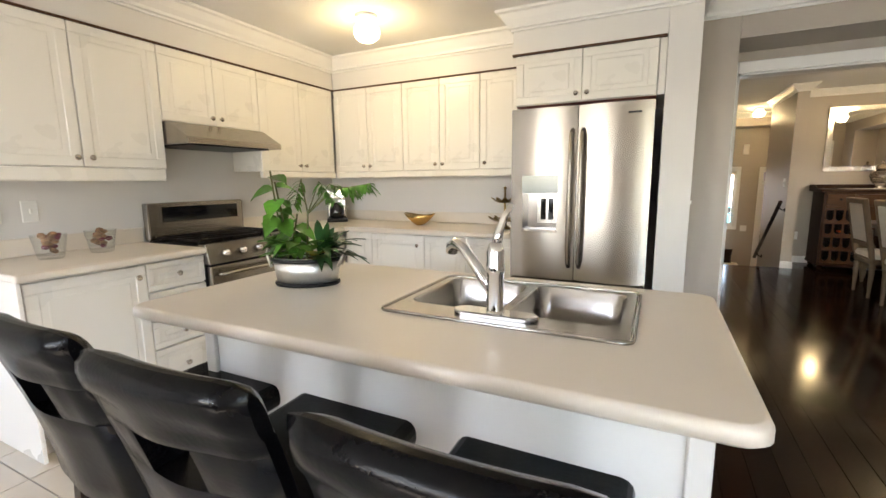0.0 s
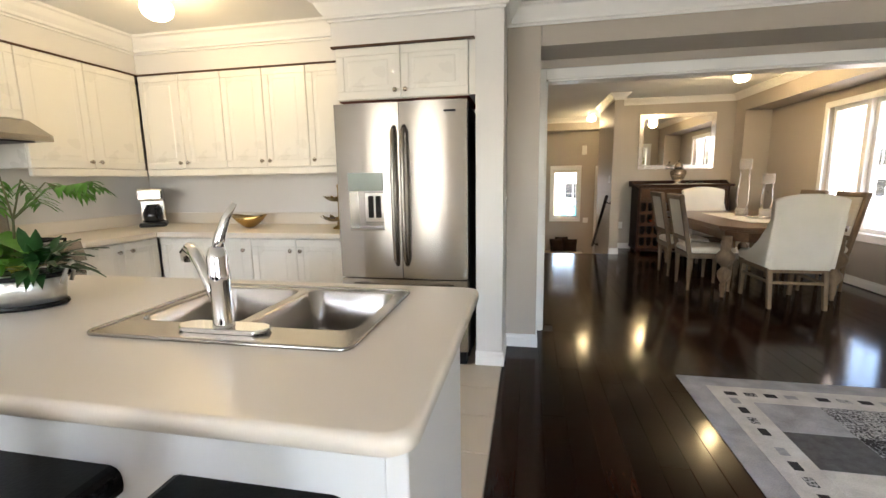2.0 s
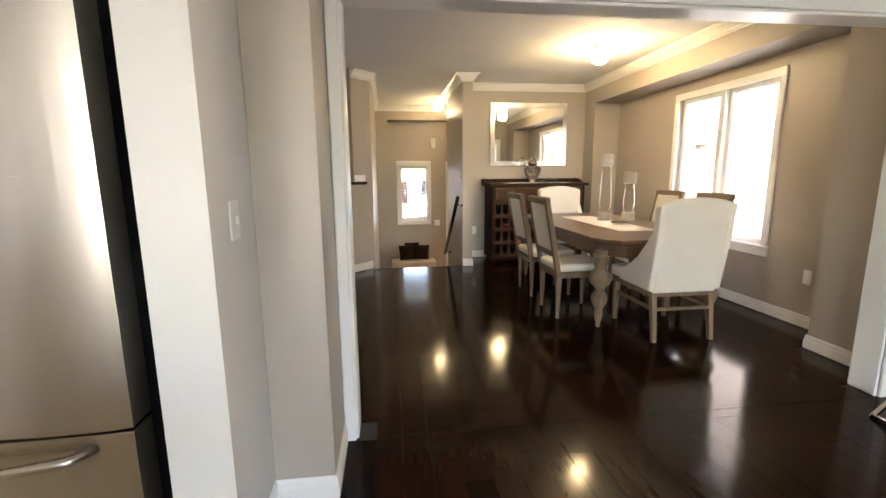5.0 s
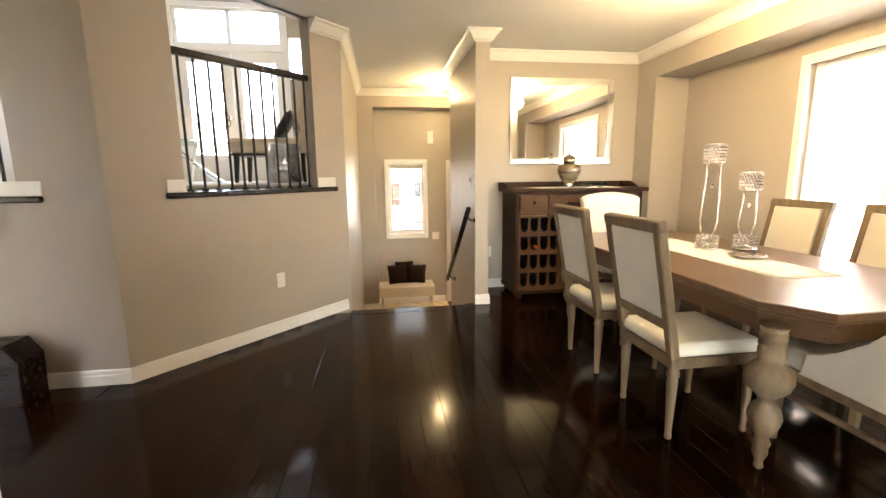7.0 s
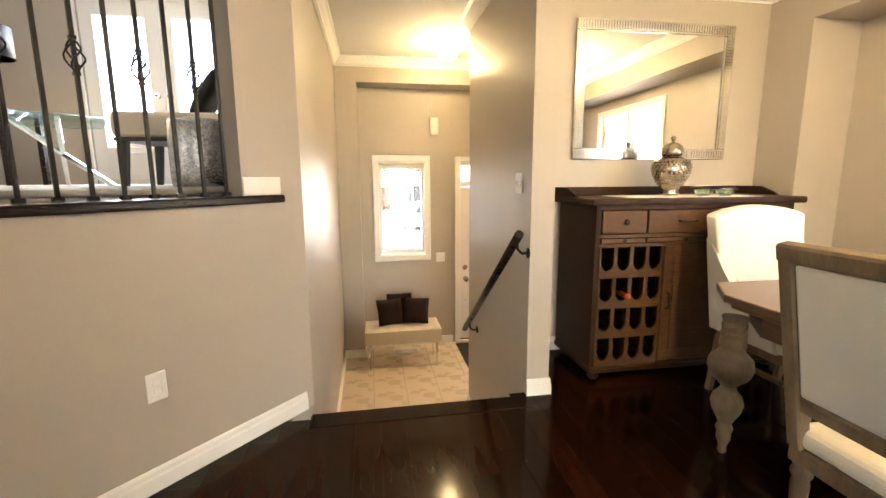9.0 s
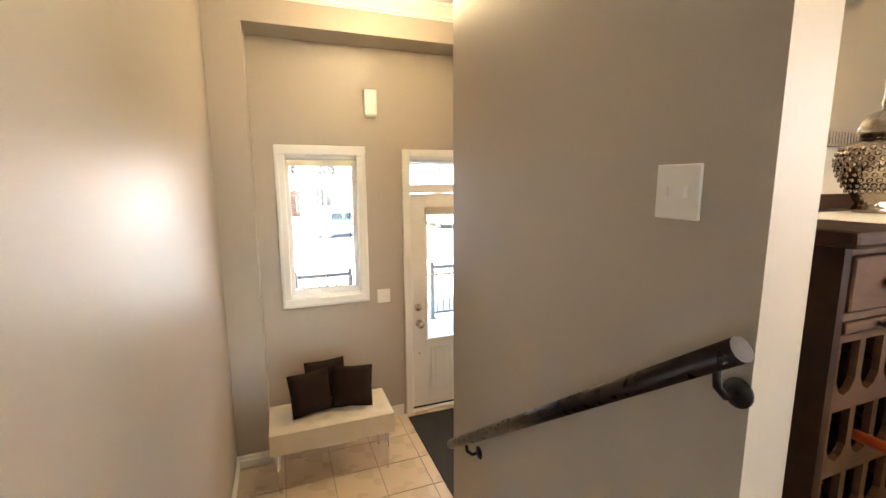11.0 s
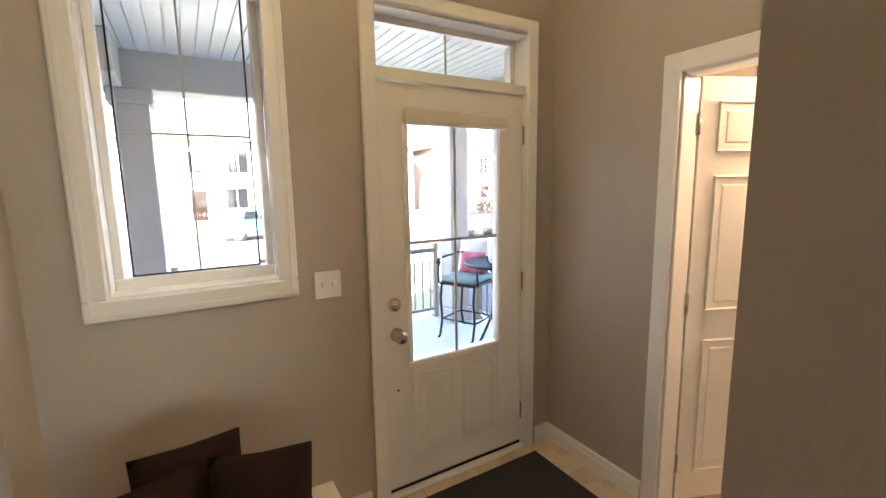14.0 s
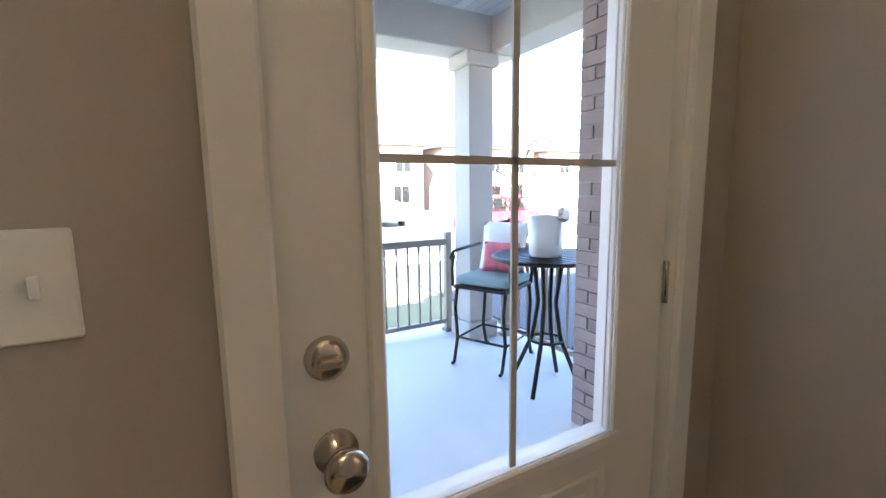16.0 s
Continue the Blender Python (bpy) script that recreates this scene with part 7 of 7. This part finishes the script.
def porch_rail(x0, y0, x1, y1):
    ln = math.hypot(x1 - x0, y1 - y0)
    t = thing("porch_railing", "taupe metal porch railing with thin pickets", "railing", pose(x0, y0, PF, 0, 0, math.degrees(math.atan2(y1 - y0, x1 - x0))), "porch railings")
    part("top_rail", S().box(0, ln, -0.025, 0.025, 0.84, 0.90, 0.006), M_TAUPE, t)
    part("bottom_rail", S().box(0, ln, -0.02, 0.02, 0.08, 0.12, 0.004), M_TAUPE, t)
    for x in (0.03, ln - 0.03):
        p_ = part("post", S().box(x - 0.03, x + 0.03, -0.03, 0.03, 0, 0.96, 0.004), M_TAUPE, t)
        part("foot", S().box(x - 0.05, x + 0.05, -0.05, 0.05, 0, 0.03, 0.004), M_TAUPE, p_)
    n_ = int(ln / 0.11)
    for i in range(1, n_):
        x = ln * i / n_
        part("picket", boxes((x - 0.008, x + 0.008, -0.008, 0.008, 0.12, 0.84)), M_TAUPE, t)


porch_rail(3.72, 13.85, 4.50, 13.85)
porch_rail(1.60, 13.85, 2.45, 13.85)
porch_rail(4.85, 12.1, 4.85, 13.48)


def patio_chair(m):
    """Counter-height chair that faces +x."""
    t = thing("patio_chair", "black cast aluminium patio chair with teal cushion", "chair", m, "patio chairs")
    part("cushion", S().box(-0.22, 0.22, -0.22, 0.22, 0.63, 0.70, 0.03, 3), M_TEAL, t, "pale teal seat cushion")
    part("seat_frame", S().box(-0.23, 0.23, -0.23, 0.23, 0.60, 0.628, 0.008), M_IRON, t)
    for x in (-0.20, 0.20):
        for y in (-0.21, 0.21):
            o = 1 if x > 0 else -1
            part("leg", S().tube([(x, y, 0.61), (x + o * 0.03, y, 0.45), (x + o * 0.0, y, 0.2), (x + o * 0.05, y, 0.02), (x + o * 0.08, y, 0.012)], 0.014, 8), M_IRON, t)
    part("foot_ring", S().tube([(0.19, -0.21, 0.2), (0.19, 0.21, 0.2), (-0.19, 0.21, 0.2), (-0.19, -0.21, 0.2), (0.19, -0.21, 0.2)], 0.010, 6), M_IRON, t)
    for y in (-0.25, 0.25):
        part("arm", S().tube([(-0.22, y, 0.90), (0.05, y, 0.89), (0.19, y, 0.88), (0.23, y, 0.84), (0.20, y, 0.81), (0.17, y, 0.84)], 0.013, 8).tube([(0.18, y, 0.87), (0.21, y, 0.75), (0.20, y, 0.61)], 0.012, 8), M_IRON, t)
    bk = S()
    bk.tube([(-0.21, -0.22, 0.62), (-0.27, -0.22, 0.95), (-0.29, -0.12, 1.07), (-0.295, 0, 1.10), (-0.29, 0.12, 1.07), (-0.27, 0.22, 0.95), (-0.21, 0.22, 0.62)], 0.014, 8)
    for i in range(6):
        y0, y1 = -0.18 + i * 0.06, -0.18 + (i + 1) * 0.06
        bk.tube([(-0.22, y0, 0.70), (-0.275, y1 * 0.9, 1.04)], 0.008, 6)
        bk.tube([(-0.22, y1, 0.70), (-0.275, y0 * 0.9, 1.04)], 0.008, 6)
    part("backrest", bk, M_IRON, t, "black lattice backrest")


patio_chair(pose(4.42, 13.04, PF, 0, 0, 205))
patio_chair(pose(4.62, 11.78, PF, 0, 0, 120))
solo("outdoor_pillow", S().pillow(0.40, 0.40, 0.13), M_WHITE, "white pillow with black pattern on the patio chair", "pillow", pose(4.56, 13.10, PF + 0.90, 78, 0, 295))
solo("outdoor_pillow", S().pillow(0.30, 0.24, 0.10), M_PINK, "pink patterned pillow on the patio chair", "pillow", pose(4.46, 13.00, PF + 0.83, 76, 0, 300))
pt = thing("patio_table", "round black lattice bar table on the porch", "table", pose(4.44, 12.46, PF))
s = S()
s.tube([(0.36 * math.cos(i * math.pi / 18), 0.36 * math.sin(i * math.pi / 18), 0.91) for i in range(37)], 0.014, 6)
for i in range(-7, 8):
    x = i * 0.048
    h_ = math.sqrt(max(0.001, 0.355 ** 2 - x * x))
    s.box(x - 0.011, x + 0.011, -h_, h_, 0.905, 0.914)
    s.box(-h_, h_, x - 0.011, x + 0.011, 0.9142, 0.920)
part("top", s, M_IRON, pt, "woven black metal top")
for k_ in range(4):
    a = k_ * 1.571 + 0.5
    ca_, sa_ = math.cos(a), math.sin(a)
    part("leg", S().tube([(0.10 * ca_, 0.10 * sa_, 0.90), (0.06 * ca_, 0.06 * sa_, 0.6), (0.10 * ca_, 0.10 * sa_, 0.35), (0.20 * ca_, 0.20 * sa_, 0.12), (0.25 * ca_, 0.25 * sa_, 0.012)], 0.015, 8), M_IRON, pt)
part("ring", S().tube([(0.11 * math.cos(i * math.pi / 10), 0.11 * math.sin(i * math.pi / 10), 0.34) for i in range(21)], 0.010, 6), M_IRON, pt)
bk_ = thing("ice_bucket", "white enamel bucket with a silver scoop", "bucket", pose(4.40, 12.44, PF + 0.921))
part("bucket", S().lathe([(0.10, 0), (0.105, 0.01), (0.115, 0.26), (0.11, 0.26), (0.10, 0.02), (0, 0.015)], seg=28), M_WHITE, bk_)
part("scoop", S().lathe([(0.001, -0.05), (0.04, -0.035), (0.052, 0), (0.04, 0.035), (0.001, 0.05)], (0.02, -0.125, 0.27), 18), M_SILVER, bk_)
part("scoop_handle", S().tube([(0.01, -0.125, 0.24), (-0.02, -0.125, 0.08)], 0.012, 8), M_WHITE, bk_)


def car(m, paint, label, tall=False):
    t = thing("parked_car", label, "car", m)
    H = 1.0 if tall else 0.85
    b = S()
    mm = Matrix(((1, 0, 0, 0), (0, 0, 1, 0), (0, 1, 0, 0), (0, 0, 0, 1)))
    b.prism([(-2.2, 0.35), (2.2, 0.35), (2.25, 0.6), (2.1, H), (0.9, H + 0.08), (-2.1, H + 0.1), (-2.25, 0.7)], -0.88, 0.88, 0.06, mm, 2)
    part("body", b, paint, t)
    R_ = 1.75 if tall else 1.45
    cab = part("cabin", S().prism([(-2.0 if tall else -1.6, H + 0.08), (0.95, H + 0.07), (0.35, R_), (-1.8 if tall else -1.1, R_)], -0.78, 0.78, 0.08, mm, 2), paint, t)
    for y in (-0.80, 0.785):
        for x0, x1, q0, q1 in ((-1.6 if tall else -1.2, -0.6, 0, 0), (-0.5, 0.5, 0, -0.25)):
            part("window", S().prism([(x0, H + 0.15), (x1 + 0.1, H + 0.15), (x1 + q1, R_ - 0.1), (x0 + 0.1, R_ - 0.1)], y, y + 0.015, 0, mm), M_BLACKGLASS, cab, "dark car window")
    for x in (-1.4, 1.4):
        for y in (-0.86, 0.68):
            w = part("wheel", S().lathe([(0.2, 0), (0.34, 0.0), (0.35, 0.03), (0.35, 0.17), (0.34, 0.19), (0.2, 0.19)], seg=22, m=pose(x, y + 0.185, 0.35, 90)), M_RUBBER, t)
            part("rim", S().lathe([(0.21, 0.0), (0.2, 0.03), (0.05, 0.06), (0, 0.06)], seg=18, m=pose(x, y - 0.004 if y < 0 else y + 0.19, 0.35, 90 if y < 0 else -90)), M_SILVER, w)
    for y in (-0.6, 0.6):
        part("headlight", S().box(2.12, 2.2, y - 0.15, y + 0.15, 0.68, 0.8, 0.02), M_WHITE, t)


car(pose(14.5, 26.2, -1.72, 0, 0, 8), M_RED, "red sport utility car parked on the street", True)
car(pose(5.2, 31.5, -1.72), M_TEALCAR, "teal hatchback car parked across the street")
car(pose(11.8, 34.6, -1.75, 0, 0, 90), M_GREYCAR, "dark grey sedan parked in a driveway")


def house(x, w, seed):
    t = thing("house", "two-storey brick house with shingle roof", "house", pose(x, 46, -1.75), "houses across the street")
    part("wall", boxes((-w / 2, w / 2, 0, 9, 0, 6)), M_SIDING, t)
    mm = Matrix(((0, 0, 1, 0), (1, 0, 0, 0), (0, 1, 0, 0), (0, 0, 0, 1)))
    part("roof", S().prism([(-0.6, 5.9), (9.6, 5.9), (4.5, 9.2)], -w / 2 - 0.4, w / 2 + 0.4, 0, mm), M_ROOF, t)
    for wx, wz, ww, wh in ((-w * 0.28, 3.6, 1.4, 1.5), (w * 0.05, 3.6, 1.0, 1.5), (w * 0.32, 3.6, 1.4, 1.5), (w * 0.3, 0.9, 1.5, 1.5)):
        wi = part("window", boxes((wx - ww / 2 - 0.1, wx + ww / 2 + 0.1, -0.08, -0.001, wz - 0.1, wz + wh + 0.1)), M_TRIM, t)
        part("pane", boxes((wx - ww / 2, wx - 0.03, -0.10, -0.081, wz, wz + wh), (wx + 0.03, wx + ww / 2, -0.10, -0.081, wz, wz + wh)), M_BLACKGLASS, wi)
    part("garage_door", boxes((-w * 0.42, -w * 0.05, -0.06, -0.001, 0.05, 2.4)), M_TRIM, t)
    part("front_door", boxes((w * 0.02, w * 0.02 + 1.0, -0.06, -0.001, 0.1, 2.3)), M_DARKWOOD, t)


for x, w in ((-24, 11), (-11, 11), (2, 11), (15, 11), (28, 11), (41, 11), (54, 11)):
    house(x, w, x)
# neighbour's side wall seen by the dining window
nb = thing("neighbour_house", "neighbouring house with a pale brick side wall", "house", pose(8.0, 0, -1.75))
part("wall", boxes((0, 8, 4.0, 10.0, 0, 7)), M_SIDING, nb)
part("roof", boxes((-0.4, 8.4, 3.6, 10.4, 7.0, 7.3)), M_ROOF, nb)


def tree(x, y, seed):
    rnd = random.Random(seed)
    t = thing("tree", "bare young street tree with brown leaves", "tree", pose(x, y, -1.75), "street trees")
    tk = S()
    tk.tube([(0, 0, 0), (0.03, 0, 1.2), (0.0, 0.04, 2.6)], [0.09, 0.07, 0.045], 8)
    tips = []
    for i in range(9):
        a, z = rnd.uniform(0, 6.28), rnd.uniform(1.1, 2.6)
        e = Vector((1.1 * math.cos(a), 1.1 * math.sin(a), z + rnd.uniform(0.5, 1.3))) * rnd.uniform(0.7, 1)
        tk.tube([(0.01, 0.02, z), tuple(e * 0.5 + Vector((0, 0, z * 0.45))), tuple(e)], [0.03, 0.02, 0.008], 5)
        tips.append(e)
    part("trunk", tk, M_DARKWOOD, t)
    s = S()
    for e in tips:
        for k_ in range(40):
            p_ = e + Vector((rnd.gauss(0, 0.25), rnd.gauss(0, 0.25), rnd.gauss(0, 0.25)))
            leaf(s, p_, (rnd.uniform(-1, 1), rnd.uniform(-1, 1), rnd.uniform(-1, 0.5)), 0.10, 0.06)
    part("crown", s, M_POTP, t, "sparse brown leaves")


tree(9.8, 19.5, 3)

# ---- floor boards, tiles and bricks ----
fl = bpy.data.objects["floor"]
PWD, PLN = 0.1265, 1.35
pm = mesh_of("plank", S().box(0.0006, PWD - 0.0006, 0.0006, PLN - 0.0006, -0.006, 0.0, 0.0012), M_FLOOR)
count = 0
rest = S()
rnd = random.Random(11)


def plank(x, y0, y1, single):
    global count
    if single and y1 - y0 > PLN - 0.01:
        ob = new("plank", pm)
        ob.parent = fl
        ob.location = (x, y0, 0)
        count += 1
    elif y1 - y0 > 0.03:
        rest.box(x + 0.0006, x + PWD - 0.0006, y0 + 0.0006, y1 - 0.0006, -0.006, 0.0)


def strip(x, y0, y1, single=True):
    y = y0 - rnd.uniform(0, PLN)
    while y < y1:
        plank(x, max(y, y0), min(y + PLN, y1), single)
        y += PLN


for i in range(29):
    strip(0.785 + i * PWD, -3.0, 3.868 if not (0.786 < 0.785 + i * PWD < 1.02) else 3.482)
for i in range(7):
    strip(0.785 + (29 + i) * PWD, -3.0, 3.86, False)
for i in range(57):
    x = -2.5 + i * PWD
    if x < 1.0:
        end = 6.49 if x < -0.36 else 6.45 + (x + 0.25) * 1.08
    elif x + PWD < 2.26:
        end = 7.66
    elif x < 2.41:
        end = 7.835
    else:
        end = 8.425
    if x + PWD > 4.66:
        continue
    if x + PWD > 4.28:
        strip(x, 4.56, 8.09, False)
    else:
        strip(x, 4.022 if not (1.12 < x < 3.85) else 3.870, end, 0.3 < x < 4.2)
bx = part("planks", rest, M_FLOOR, fl, "remaining boards")
tagged(bx, kind="stuff")

fk = bpy.data.objects["floor_kitchen"]
TS = 0.33
tm = mesh_of("tile", S().box(0.0025, TS - 0.0025, 0.0025, TS - 0.0025, -0.006, 0.0, 0.0015), M_TILE)
for i in range(10):
    for j in range(20):
        ob = new("tile", tm)
        ob.parent = fk
        ob.location = (0.780 - (i + 1) * TS, 3.10 - (j - 1) * TS - TS, 0)
fe = bpy.data.objects["floor_entry"]
em = mesh_of("tile", S().box(0.0025, TS - 0.0025, 0.0025, TS - 0.0025, -0.006, 0.0, 0.0015), M_ETILE)
for i in range(8):
    for j in range(7):
        ob = new("tile", em)
        ob.parent = fe
        ob.location = (1.052 + i * TS if i < 7 else 3.59 - TS, FY - (j + 1) * TS, EF)


def brick_wall(name, label, base, face_x, y0, y1, z0, z1, toward, single):
    w = fixed(name, boxes(base), M_MORTAR, label)
    d = 0.012
    me = mesh_of("brick", S().box(min(0, toward * d), max(0, toward * d), 0.005, 0.205, 0.005, 0.068, 0.003), M_BRICK)
    joined = S()
    z, r_ = z0, 0
    while z + 0.07 < z1:
        y = y0 - (0.105 if r_ % 2 else 0)
        while y < y1:
            a, c2 = max(y, y0), min(y + 0.21, y1)
            if single and c2 - a > 0.209:
                ob = new("brick", me)
                ob.parent = w
                ob.location = (face_x, a, z)
            elif c2 - a > 0.03:
                joined.box(face_x + min(0, toward * d), face_x + max(0, toward * d), a + 0.005, c2 - 0.005, z + 0.005, z + 0.068)
            y += 0.21
        z += 0.073
        r_ += 1
    tagged(part("bricks", joined, M_BRICK, w), kind="stuff")


brick_wall("wall_brick_east", "grey-brown brick wall end at the porch", (4.262, 5.19, 11.101, 12.04, PF, 1.79), 4.262, 11.101, 12.04, PF, 1.79, -1, True)
brick_wall("wall_brick_west", "grey-brown brick wall beside the porch", (0.2, 1.10, 11.101, 12.93, -1.75, 1.79), 1.10, 11.101, 12.93, PF, 1.79, 1, False)
brick_wall("wall_brick_garage", "grey-brown brick garage wall beyond the porch column", (0.2, 1.10, 12.932, 14.48, -1.75, 1.79), 1.10, 12.932, 14.48, PF, 1.79, 1, True)
